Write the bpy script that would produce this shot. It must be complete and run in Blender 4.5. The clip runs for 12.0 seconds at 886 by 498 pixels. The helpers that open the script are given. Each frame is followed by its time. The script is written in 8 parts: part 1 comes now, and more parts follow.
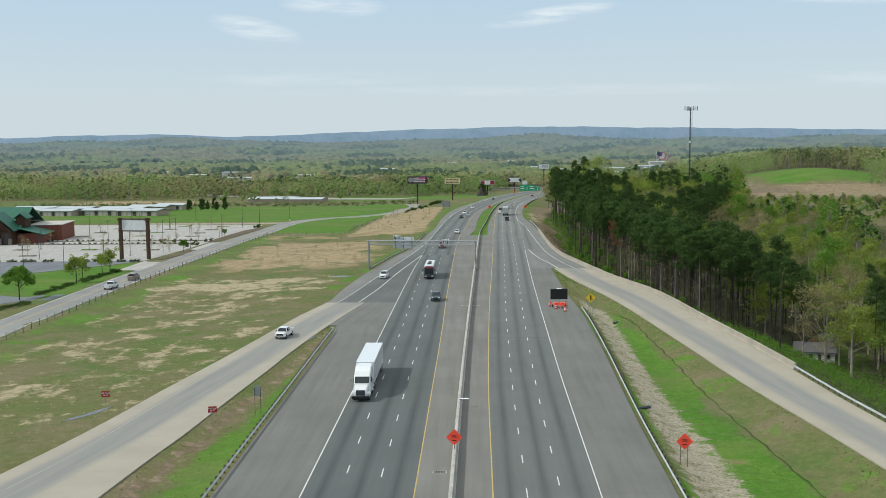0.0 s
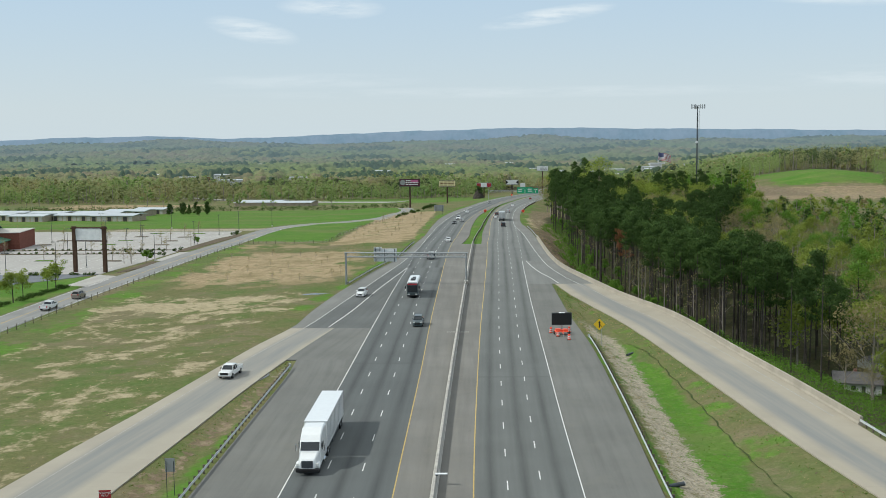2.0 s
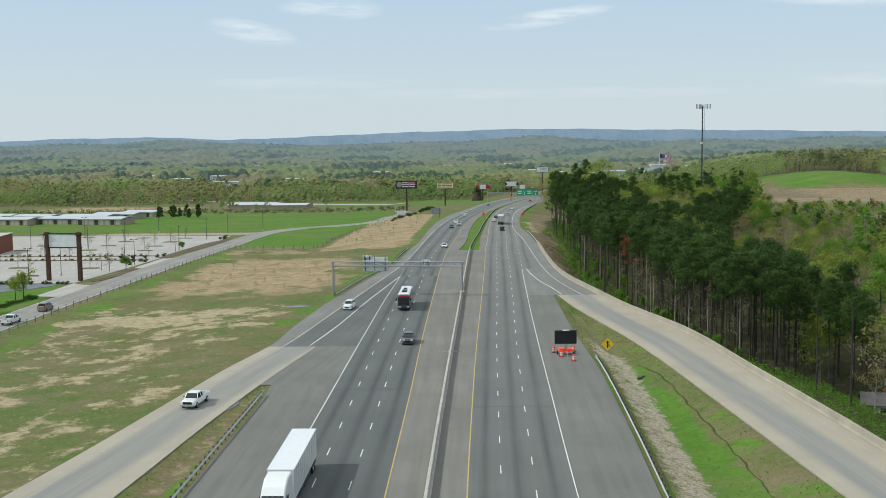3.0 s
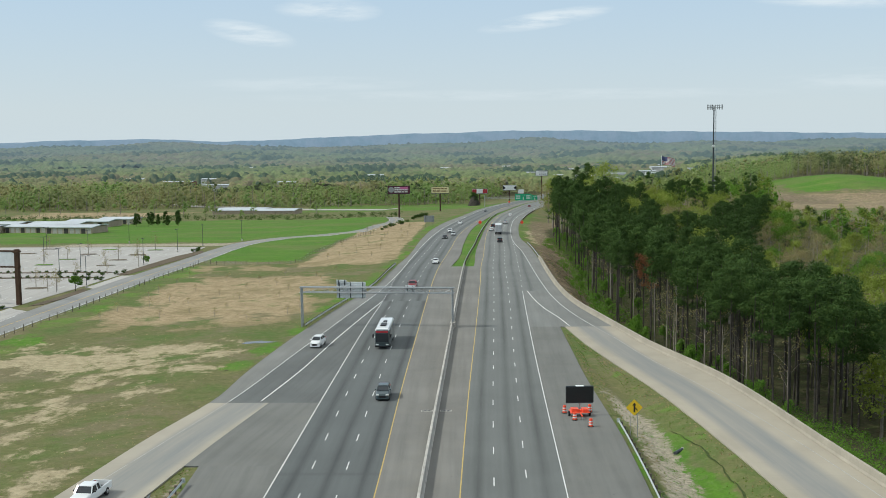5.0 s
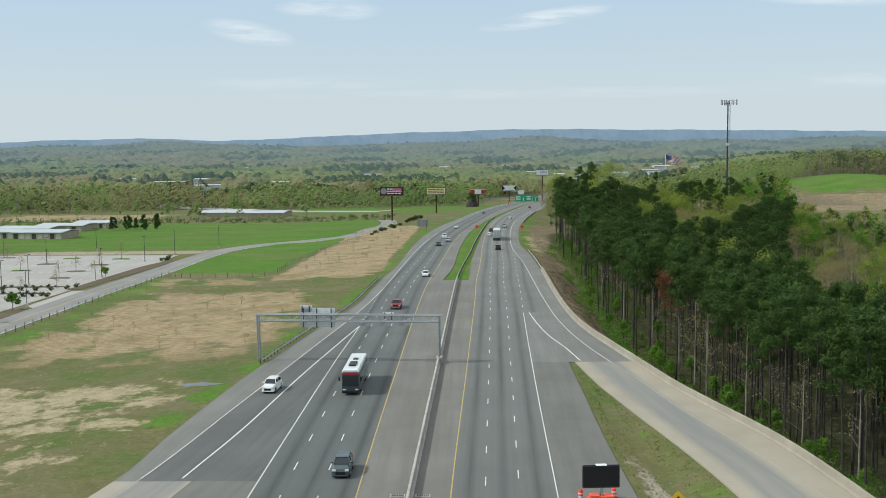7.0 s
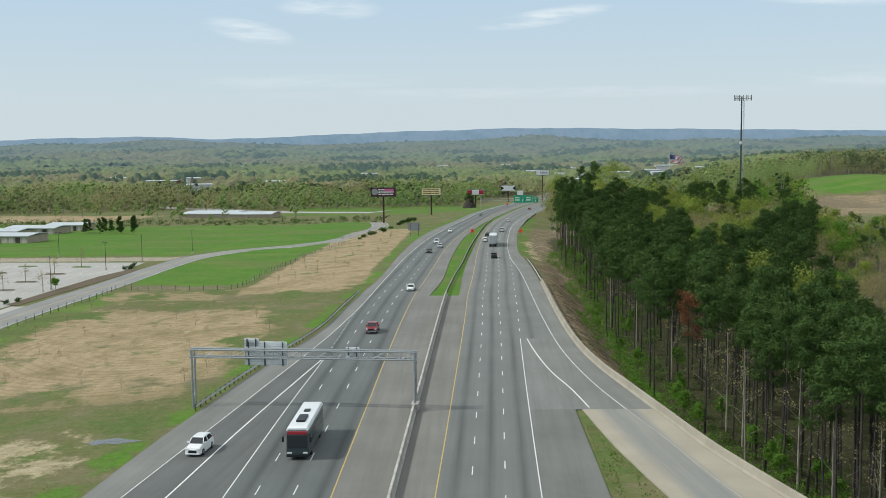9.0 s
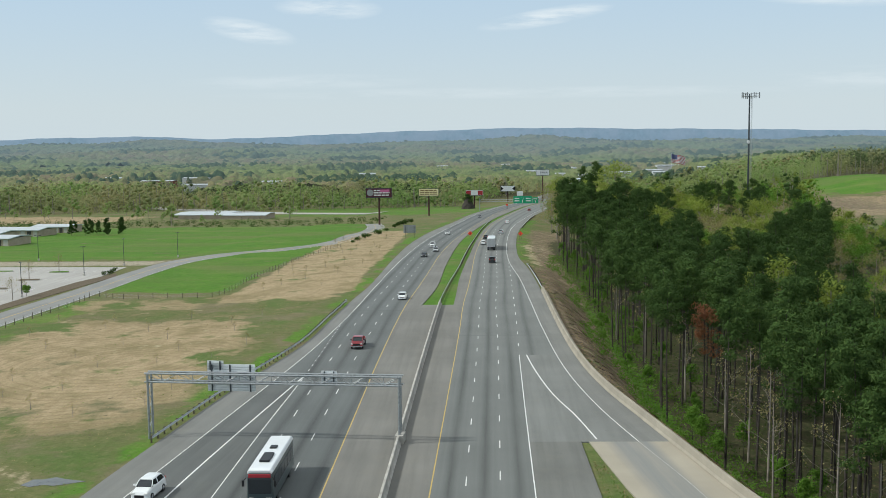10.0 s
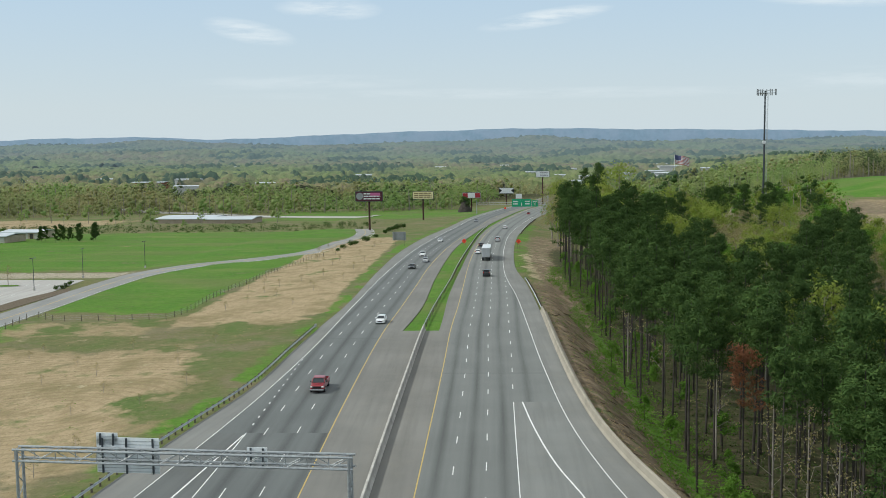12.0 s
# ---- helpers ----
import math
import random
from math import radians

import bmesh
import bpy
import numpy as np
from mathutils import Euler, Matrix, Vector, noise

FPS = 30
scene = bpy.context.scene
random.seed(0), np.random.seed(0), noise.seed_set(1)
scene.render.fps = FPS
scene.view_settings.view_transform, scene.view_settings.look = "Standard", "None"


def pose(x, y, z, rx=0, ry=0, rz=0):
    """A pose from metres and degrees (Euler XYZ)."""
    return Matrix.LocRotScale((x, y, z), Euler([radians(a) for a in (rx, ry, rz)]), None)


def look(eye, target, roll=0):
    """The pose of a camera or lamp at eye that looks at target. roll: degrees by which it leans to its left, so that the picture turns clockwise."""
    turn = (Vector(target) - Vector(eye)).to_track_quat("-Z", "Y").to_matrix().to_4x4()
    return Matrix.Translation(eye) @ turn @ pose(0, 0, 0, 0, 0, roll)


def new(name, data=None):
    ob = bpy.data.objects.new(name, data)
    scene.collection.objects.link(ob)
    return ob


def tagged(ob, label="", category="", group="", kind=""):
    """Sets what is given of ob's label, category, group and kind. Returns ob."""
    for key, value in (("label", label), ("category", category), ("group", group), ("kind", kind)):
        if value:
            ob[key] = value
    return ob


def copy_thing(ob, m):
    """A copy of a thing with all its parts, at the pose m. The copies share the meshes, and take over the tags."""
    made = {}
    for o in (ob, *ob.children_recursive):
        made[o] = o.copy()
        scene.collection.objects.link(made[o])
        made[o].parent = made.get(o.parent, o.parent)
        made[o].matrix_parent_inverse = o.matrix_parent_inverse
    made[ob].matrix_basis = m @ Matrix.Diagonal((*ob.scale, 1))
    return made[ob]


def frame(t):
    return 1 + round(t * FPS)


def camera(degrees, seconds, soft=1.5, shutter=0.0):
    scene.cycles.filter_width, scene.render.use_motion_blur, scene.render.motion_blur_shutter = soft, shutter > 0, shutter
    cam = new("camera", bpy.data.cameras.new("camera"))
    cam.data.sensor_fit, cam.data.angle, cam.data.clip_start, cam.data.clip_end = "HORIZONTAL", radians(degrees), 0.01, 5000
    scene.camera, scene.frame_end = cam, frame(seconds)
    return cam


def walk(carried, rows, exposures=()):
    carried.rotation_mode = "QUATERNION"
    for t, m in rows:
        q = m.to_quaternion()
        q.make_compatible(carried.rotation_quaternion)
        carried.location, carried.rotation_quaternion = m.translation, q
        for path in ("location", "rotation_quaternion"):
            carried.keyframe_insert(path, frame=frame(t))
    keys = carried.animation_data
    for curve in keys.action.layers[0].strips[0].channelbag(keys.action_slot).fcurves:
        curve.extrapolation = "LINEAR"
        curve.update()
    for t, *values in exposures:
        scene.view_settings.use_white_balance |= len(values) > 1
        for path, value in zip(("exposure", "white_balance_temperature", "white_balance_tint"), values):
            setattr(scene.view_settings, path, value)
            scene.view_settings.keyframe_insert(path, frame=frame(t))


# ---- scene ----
cam = camera(44.5, 12.0, 0.8)
PATH = [
    (0, (-4.576, -105.687, 35.604), (-4.646, -103.699, 35.399), -0.5),
    (0.5, (-4.383, -97.634, 35.504), (-4.45, -95.645, 35.3), -0.6),
    (1, (-3.793, -89.312, 35.36), (-3.861, -87.324, 35.157), -0.6),
    (1.5, (-3.409, -80.533, 35.118), (-3.476, -78.544, 34.916), -0.6),
    (2, (-2.869, -71.767, 34.887), (-2.936, -69.779, 34.685), -0.6),
    (2.5, (-2.313, -63.126, 34.74), (-2.381, -61.137, 34.54), -0.6),
    (3, (-2.254, -54.108, 34.744), (-2.32, -52.119, 34.544), -0.6),
    (5, (-1.4, -17.713, 35.318), (-1.462, -15.724, 35.121), -0.6),
    (5.5, (-1.23, -9.001, 35.496), (-1.292, -7.012, 35.299), -0.8),
    (6, (-0.913, -0.119, 35.462), (-0.976, 1.87, 35.264), -0.7),
    (6.5, (-0.486, 9.127, 35.162), (-0.548, 11.116, 34.963), -0.7),
    (7, (-0.036, 17.829, 35.042), (-0.098, 19.818, 34.843), -0.7),
    (9, (1.915, 50.68, 34.527), (1.853, 52.669, 34.326), -0.6),
    (9.5, (2.326, 59.094, 34.204), (2.264, 61.083, 34.004), -0.6),
    (10, (2.748, 66.983, 34.13), (2.686, 68.972, 33.929), -0.6),
    (10.5, (3.337, 75.008, 34.094), (3.273, 76.997, 33.893), -0.7),
    (11, (4.008, 82.333, 34.03), (3.944, 84.322, 33.83), -0.7),
    (11.5, (4.373, 89.992, 34.256), (4.309, 91.981, 34.055), -0.6),
    (12, (4.731, 98.227, 33.989), (4.669, 100.216, 33.789), -0.6),
]
walk(cam, [(t, look(eye, target, roll)) for t, eye, target, roll in PATH], [(0, 0.0, 6150, 5), (12, 0.0, 6150, 5)])

# ---- sky and sun ----
SUN_EL, SUN_ROT = radians(42), radians(262)
world = bpy.data.worlds.new("sky")
scene.world = world
world.use_nodes = True
wn, wl = world.node_tree.nodes, world.node_tree.links
wn.clear()
sky = wn.new("ShaderNodeTexSky")
sky.sky_type, sky.sun_disc, sky.sun_elevation, sky.sun_rotation = "NISHITA", False, SUN_EL, SUN_ROT
sky.air_density, sky.dust_density, sky.ozone_density, sky.altitude = 1.0, 0.7, 2.2, 100
coord = wn.new("ShaderNodeTexCoord")
part_z = wn.new("ShaderNodeSeparateXYZ")
wl.new(coord.outputs["Generated"], part_z.inputs[0])


def calc(op, a, b=0.0, c=0.0):
    """One arithmetic node of the sky."""
    node = wn.new("ShaderNodeMath")
    node.operation = op
    for k, value in enumerate((a, b, c)):
        if hasattr(value, "is_linked"):
            wl.new(value, node.inputs[k])
        else:
            node.inputs[k].default_value = value
    return node.outputs[0]


def span(value, low, high, to_low, to_high):
    node = wn.new("ShaderNodeMapRange")
    for k, v in enumerate((low, high, to_low, to_high)):
        node.inputs[k + 1].default_value = v
    wl.new(value, node.inputs[0])
    return node.outputs[0]


def blend_sky(fac, a, color):
    node = wn.new("ShaderNodeMixRGB")
    wl.new(fac, node.inputs[0])
    wl.new(a, node.inputs[1])
    node.inputs[2].default_value = (*color, 1)
    return node.outputs[0]


up = part_z.outputs[2]
air = blend_sky(span(up, 0.0, 0.2, 0.97, 0.62), sky.outputs[0], (5.75, 6.25, 6.5))
air = blend_sky(span(up, 0.03, 0.16, 0.0, 0.5), air, (4.0, 5.6, 7.5))
# high thin haze: the upper sky is bright and nearly white
air = blend_sky(span(up, 0.2, 0.7, 0.0, 1.0), air, (7.6, 7.7, 7.6))
# torn wisps of cirrus
spread = wn.new("ShaderNodeMapping")
spread.inputs["Scale"].default_value = (16, 16, 110)
spread.inputs["Rotation"].default_value = (0.0, 0.12, 0.0)
wl.new(coord.outputs["Generated"], spread.inputs[0])
torn = wn.new("ShaderNodeTexNoise")
torn.inputs["Scale"].default_value, torn.inputs["Detail"].default_value, torn.inputs["Roughness"].default_value = 1.0, 7, 0.6
wl.new(spread.outputs[0], torn.inputs["Vector"])
side, rise = calc("DIVIDE", part_z.outputs[0], part_z.outputs[1]), calc("DIVIDE", part_z.outputs[2], part_z.outputs[1])
cover = None
for a0, b0, wide, tall, tilt, much in ((0.064, 0.1095, 0.064, 0.0085, 0.15, 1.0), (-0.207, 0.1005, 0.046, 0.0115, -0.2, 0.8), (-0.134, 0.121, 0.052, 0.012, -0.05, 0.8), (0.325, 0.1225, 0.08, 0.0075, -0.03, 0.75),
                                       (-0.16, 0.054, 0.12, 0.008, 0.0, 0.3), (0.36, 0.052, 0.1, 0.012, 0.0, 0.35), (0.05, 0.042, 0.3, 0.006, 0.0, 0.3)):
    da = calc("SUBTRACT", side, a0)
    db = calc("SUBTRACT", calc("SUBTRACT", rise, b0), calc("MULTIPLY", da, tilt))
    r = calc("ADD", calc("POWER", calc("ABSOLUTE", calc("DIVIDE", da, wide)), 2.0), calc("POWER", calc("ABSOLUTE", calc("DIVIDE", db, tall)), 2.0))
    spot = calc("MULTIPLY", calc("MAXIMUM", calc("SUBTRACT", 1.0, r), 0.0), much)
    cover = spot if cover is None else calc("MAXIMUM", cover, spot)
shred = span(torn.outputs[0], 0.36, 0.6, 0.0, 1.0)
air = blend_sky(calc("MULTIPLY", calc("MULTIPLY", cover, shred), 0.85), air, (7.6, 7.8, 7.9))
back = wn.new("ShaderNodeBackground")
back.inputs["Strength"].default_value = 0.112
wout = wn.new("ShaderNodeOutputWorld")
wl.new(air, back.inputs[0])
wl.new(back.outputs[0], wout.inputs[0])

sun = new("sun", bpy.data.lights.new("sun", "SUN"))
sun.data.energy, sun.data.angle, sun.data.color = 2.9, radians(0.8), (1.0, 0.95, 0.86)
way = Vector((math.sin(SUN_ROT) * math.cos(SUN_EL), math.cos(SUN_ROT) * math.cos(SUN_EL), math.sin(SUN_EL)))
sun.matrix_world = look(way * 300, (0, 0, 0))

# ---- materials ----
class Nodes:
    """A small writer for node materials."""

    def __init__(self, name, rough=0.8, metal=0.0, spec=0.3):
        self.mat = bpy.data.materials.new(name)
        self.mat.use_nodes = True
        self.tree = self.mat.node_tree
        self.bsdf = self.tree.nodes["Principled BSDF"]
        self.bsdf.inputs["Roughness"].default_value = rough
        self.bsdf.inputs["Metallic"].default_value = metal
        self.bsdf.inputs["Specular IOR Level"].default_value = spec
        self.place = self.add("ShaderNodeNewGeometry").outputs["Position"]

    def add(self, kind):
        return self.tree.nodes.new(kind)

    def put(self, value, socket):
        if hasattr(value, "is_linked"):
            self.tree.links.new(value, socket)
        elif isinstance(value, tuple) and len(value) == 3 and socket.type == "RGBA":
            socket.default_value = (*value, 1)
        else:
            socket.default_value = value

    def noise(self, scale, detail=4, rough=0.55, vector=None, stretch=None):
        n = self.add("ShaderNodeTexNoise")
        n.inputs["Scale"].default_value, n.inputs["Detail"].default_value, n.inputs["Roughness"].default_value = scale, detail, rough
        v = vector or self.place
        if stretch:
            m = self.add("ShaderNodeMapping")
            m.inputs["Scale"].default_value = stretch
            self.put(v, m.inputs[0])
            v = m.outputs[0]
        self.put(v, n.inputs["Vector"])
        return n.outputs[0]

    def ramp(self, value, low, high, to=(0.0, 1.0)):
        n = self.add("ShaderNodeMapRange")
        n.clamp = True
        for k, v in enumerate((value, low, high, *to)):
            self.put(v, n.inputs[k])
        return n.outputs[0]

    def math(self, op, a, b=0.0):
        n = self.add("ShaderNodeMath")
        n.operation = op
        self.put(a, n.inputs[0])
        self.put(b, n.inputs[1])
        return n.outputs[0]

    def mix(self, fac, a, b, mode="MIX"):
        n = self.add("ShaderNodeMixRGB")
        n.blend_type = mode
        for k, v in enumerate((fac, a, b)):
            self.put(v, n.inputs[k])
        return n.outputs[0]

    def mask(self, name):
        n = self.add("ShaderNodeAttribute")
        n.attribute_name = name
        return n.outputs["Fac"]

    def uv(self):
        n = self.add("ShaderNodeSeparateXYZ")
        u = self.add("ShaderNodeUVMap")
        self.put(u.outputs[0], n.inputs[0])
        return n.outputs[0], n.outputs[1], u.outputs[0]

    def random(self):
        return self.add("ShaderNodeObjectInfo").outputs["Random"]

    def done(self, color, bump=None, strength=0.3, distance=0.05, rough=None):
        self.put(color, self.bsdf.inputs["Base Color"])
        if rough is not None:
            self.put(rough, self.bsdf.inputs["Roughness"])
        if bump is not None:
            b = self.add("ShaderNodeBump")
            b.inputs["Strength"].default_value, b.inputs["Distance"].default_value = strength, distance
            self.put(bump, b.inputs["Height"])
            self.put(b.outputs[0], self.bsdf.inputs["Normal"])
        return self.mat


def plain(name, color, rough=0.6, metal=0.0, spec=0.4, grime=0.25, scale=2.0):
    """A painted or metal surface with grime at two scales."""
    m = Nodes(name, rough, metal, spec)
    dark = tuple(c * (1 - grime) for c in color)
    c = m.mix(m.ramp(m.noise(scale, 5), 0.35, 0.7), color, dark)
    c = m.mix(m.ramp(m.noise(scale * 9, 3), 0.45, 0.75, (0.0, 0.35)), c, dark)
    return m.done(c, m.noise(scale * 20, 2), 0.08, 0.01)


def lane_asphalt(name, base, haze_base, first, lane, lanes, pitch):
    """Asphalt with the dark strips that traffic leaves along each lane; u runs across the road in metres, v along it."""
    m = Nodes(name, 0.85, 0, 0.25)
    u, v, both = m.uv()
    across = m.math("DIVIDE", m.math("SUBTRACT", u, first), lane)
    middle = m.math("ABSOLUTE", m.math("SUBTRACT", m.math("FRACT", across), 0.5))
    oil = m.ramp(middle, 0.0, 0.24, (1.0, 0.0))
    tyre = m.ramp(m.math("ABSOLUTE", m.math("SUBTRACT", middle, 0.3)), 0.0, 0.14, (1.0, 0.0))
    inside = m.math("MULTIPLY", m.ramp(across, -0.02, 0.02), m.ramp(across, lanes + 0.02, lanes - 0.02))
    uneven = m.noise(1.0, 5, 0.6, both, (0.5, 0.025, 1))
    oil = m.math("MULTIPLY", m.math("MULTIPLY", oil, inside), m.ramp(uneven, 0.25, 0.6, (0.35, 1.0)))
    tyre = m.math("MULTIPLY", m.math("MULTIPLY", tyre, inside), 0.45)
    # Lightens with distance along v, imitating haze and grazing light on the asphalt.
    base = m.mix(m.ramp(v, 70, 330), base, haze_base)

    def shade(k):
        return m.mix(1.0, base, (k, k, k), "MULTIPLY")

    c = m.mix(m.ramp(m.noise(0.09, 4), 0.35, 0.65), base, shade(1.18))
    c = m.mix(m.ramp(m.noise(1.0, 4, 0.6, both, (1.3, 0.05, 1)), 0.4, 0.7, (0.0, 0.35)), c, shade(1.35))
    c = m.mix(m.math("MULTIPLY", tyre, 0.5), c, shade(0.8))
    c = m.mix(m.math("MULTIPLY", oil, 0.9), c, shade(0.48))
    seam = m.ramp(m.math("ABSOLUTE", m.math("SUBTRACT", m.math("FRACT", m.math("DIVIDE", v, pitch)), 0.5)), 0.0, 0.004, (0.35, 0.0))
    c = m.mix(seam, c, shade(0.6))
    c = m.mix(m.ramp(m.noise(38, 2), 0.45, 0.8, (0.0, 0.4)), c, shade(1.7))
    return m.done(c, m.noise(60, 2), 0.25, 0.01)


def worn_asphalt(name, base, tint=1.25):
    m = Nodes(name, 0.88, 0, 0.22)
    u, v, both = m.uv()
    c = m.mix(m.ramp(m.noise(0.07, 4), 0.35, 0.65), base, tuple(x * tint for x in base))
    c = m.mix(m.ramp(m.noise(1.0, 5, 0.6, both, (0.8, 0.03, 1)), 0.42, 0.68, (0.0, 0.5)), c, tuple(x * 0.72 for x in base))
    spots = m.ramp(m.noise(0.55, 5, 0.7), 0.66, 0.72, (0.0, 0.5))
    c = m.mix(spots, c, tuple(x * 0.6 for x in base))
    c = m.mix(m.ramp(m.noise(0.35, 6, 0.7), 0.5, 0.72, (0.0, 0.4)), c, (base[0] * 1.25, base[1] * 1.2, base[2] * 1.1))
    c = m.mix(m.ramp(m.noise(35, 2), 0.45, 0.8, (0.0, 0.35)), c, tuple(x * 1.6 for x in base))
    return m.done(c, m.noise(60, 2), 0.25, 0.01)


def road_concrete(name, base, first, width):
    """Concrete ramp: pale edges, a grey worn lane in the middle, slab joints across."""
    m = Nodes(name, 0.85, 0, 0.25)
    u, v, both = m.uv()
    lane = m.math("MULTIPLY", m.ramp(u, first, first + 1.4), m.ramp(u, first + width, first + width - 1.2))
    lane = m.math("MULTIPLY", lane, m.ramp(m.noise(1.0, 4, 0.6, both, (0.6, 0.03, 1)), 0.2, 0.6, (0.5, 1.0)))
    c = m.mix(m.ramp(m.noise(0.12, 5), 0.35, 0.65), base, tuple(x * 0.86 for x in base))
    c = m.mix(lane, c, (0.21, 0.213, 0.205))
    c = m.mix(m.ramp(m.noise(1.0, 4, 0.6, both, (1.6, 0.06, 1)), 0.45, 0.75, (0.0, 0.4)), c, (0.33, 0.30, 0.25))
    joint = m.ramp(m.math("ABSOLUTE", m.math("SUBTRACT", m.math("FRACT", m.math("DIVIDE", v, 4.6)), 0.5)), 0.0, 0.012, (0.3, 0.0))
    c = m.mix(joint, c, (0.2, 0.19, 0.17))
    c = m.mix(m.ramp(m.noise(25, 2), 0.4, 0.8, (0.0, 0.25)), c, (0.25, 0.24, 0.22))
    return m.done(c, m.noise(50, 2), 0.15, 0.01)


def ground_material():
    """Spring grass, dry straw, bare soil and gravel, shared out by the sheet's masks and broken up by noise."""
    m = Nodes("ground", 0.95, 0, 0.1)
    big, mid, small, fine = m.noise(0.02, 4), m.noise(0.09, 6, 0.62), m.noise(0.6, 5, 0.65), m.noise(3.0, 4, 0.7)
    grass = m.mix(m.ramp(mid, 0.38, 0.62), (0.095, 0.135, 0.038), (0.15, 0.145, 0.06))
    grass = m.mix(m.ramp(small, 0.42, 0.65, (0.0, 0.7)), grass, (0.075, 0.12, 0.028))
    dry = m.mix(m.ramp(small, 0.35, 0.65), (0.155, 0.145, 0.065), (0.11, 0.118, 0.045))
    turf = m.mix(m.ramp(m.math("ADD", m.math("MULTIPLY", mid, 0.6), m.math("MULTIPLY", big, 0.4)), 0.42, 0.56), grass, dry)
    mat = m.mix(m.ramp(small, 0.35, 0.65), (0.15, 0.125, 0.07), (0.185, 0.16, 0.095))
    turf = m.mix(m.ramp(m.noise(0.055, 6, 0.66), 0.5, 0.6, (0.0, 0.85)), turf, mat)
    lush = m.mix(m.ramp(mid, 0.35, 0.65), (0.062, 0.165, 0.014), (0.1, 0.2, 0.024))
    lush = m.mix(m.ramp(small, 0.42, 0.68, (0.0, 0.65)), lush, (0.062, 0.125, 0.018))
    lush = m.mix(m.ramp(m.noise(0.03, 6, 0.65, None, (0.6, 1.6, 1)), 0.5, 0.66, (0.0, 0.6)), lush, (0.165, 0.185, 0.06))
    lush = m.mix(m.ramp(m.noise(0.011, 6, 0.7, None, (1.0, 2.2, 1)), 0.5, 0.62, (0.0, 0.6)), lush, (0.115, 0.145, 0.045))
    straw = m.mix(m.ramp(small, 0.4, 0.66), (0.40, 0.34, 0.22), (0.27, 0.225, 0.135))
    soil = m.mix(m.ramp(m.noise(1.0, 7, 0.7, None, (0.5, 0.2, 1)), 0.36, 0.66), (0.39, 0.3, 0.185), (0.28, 0.215, 0.125))
    soil = m.mix(m.ramp(mid, 0.5, 0.68, (0.0, 0.7)), soil, (0.165, 0.14, 0.062))
    turn = m.add("ShaderNodeMapping")
    turn.inputs["Location"].default_value = (52, -236, 0)
    m.put(m.place, turn.inputs[0])
    track = m.add("ShaderNodeTexWave")
    track.wave_type, track.rings_direction = "RINGS", "Z"
    for key, value in (("Scale", 0.16), ("Distortion", 5.0), ("Detail", 3.0), ("Detail Scale", 0.35), ("Detail Roughness", 0.6)):
        track.inputs[key].default_value = value
    m.put(turn.outputs[0], track.inputs["Vector"])
    soil = m.mix(m.math("MULTIPLY", m.ramp(track.outputs["Fac"], 0.62, 0.95), m.ramp(mid, 0.35, 0.6, (0.08, 0.4))), soil, (0.2, 0.145, 0.085))
    brown = m.mix(m.ramp(small, 0.38, 0.62), (0.1, 0.07, 0.045), (0.21, 0.16, 0.11))
    brown = m.mix(m.ramp(m.noise(0.25, 7, 0.72), 0.5, 0.6, (0.0, 0.8)), brown, (0.3, 0.235, 0.16))
    brown = m.mix(m.ramp(m.noise(0.33, 6, 0.7), 0.56, 0.62, (0.0, 0.8)), brown, (0.09, 0.13, 0.035))
    # Leaf litter, its colour darkened further to imitate shade under the trees.
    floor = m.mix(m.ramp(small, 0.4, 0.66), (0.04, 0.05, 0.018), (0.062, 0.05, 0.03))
    gravel = m.mix(m.ramp(fine, 0.4, 0.6), (0.42, 0.37, 0.29), (0.24, 0.21, 0.155))

    def blend(c, name, other, wave, low=0.45, high=0.55):
        f = m.math("ADD", m.mask(name), m.math("MULTIPLY", m.math("SUBTRACT", wave, 0.5), 2.6))
        return m.mix(m.ramp(f, low, high), c, other)

    c = blend(turf, "lush", lush, mid, 0.4, 0.62)
    c = blend(c, "soil", soil, mid, 0.4, 0.66)
    c = blend(c, "straw", straw, m.math("ADD", m.math("MULTIPLY", m.noise(0.2, 8, 0.7, None, (1.0, 0.75, 1)), 0.6), m.math("MULTIPLY", mid, 0.4)), 0.45, 0.6)
    c = blend(c, "brown", brown, small, 0.4, 0.6)
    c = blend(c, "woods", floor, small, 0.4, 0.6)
    c = blend(c, "gravel", gravel, m.math("ADD", m.math("MULTIPLY", fine, 0.5), m.math("MULTIPLY", small, 0.5)), 0.46, 0.56)
    c = m.mix(m.ramp(fine, 0.45, 0.75, (0.0, 0.4)), c, (0.055, 0.06, 0.025))
    c = m.mix(m.ramp(m.noise(1.1, 6, 0.7), 0.5, 0.7, (0.0, 0.2)), c, (0.30, 0.27, 0.15))
    return m.done(c, m.math("ADD", small, m.math("MULTIPLY", fine, 0.6)), 0.5, 0.25)


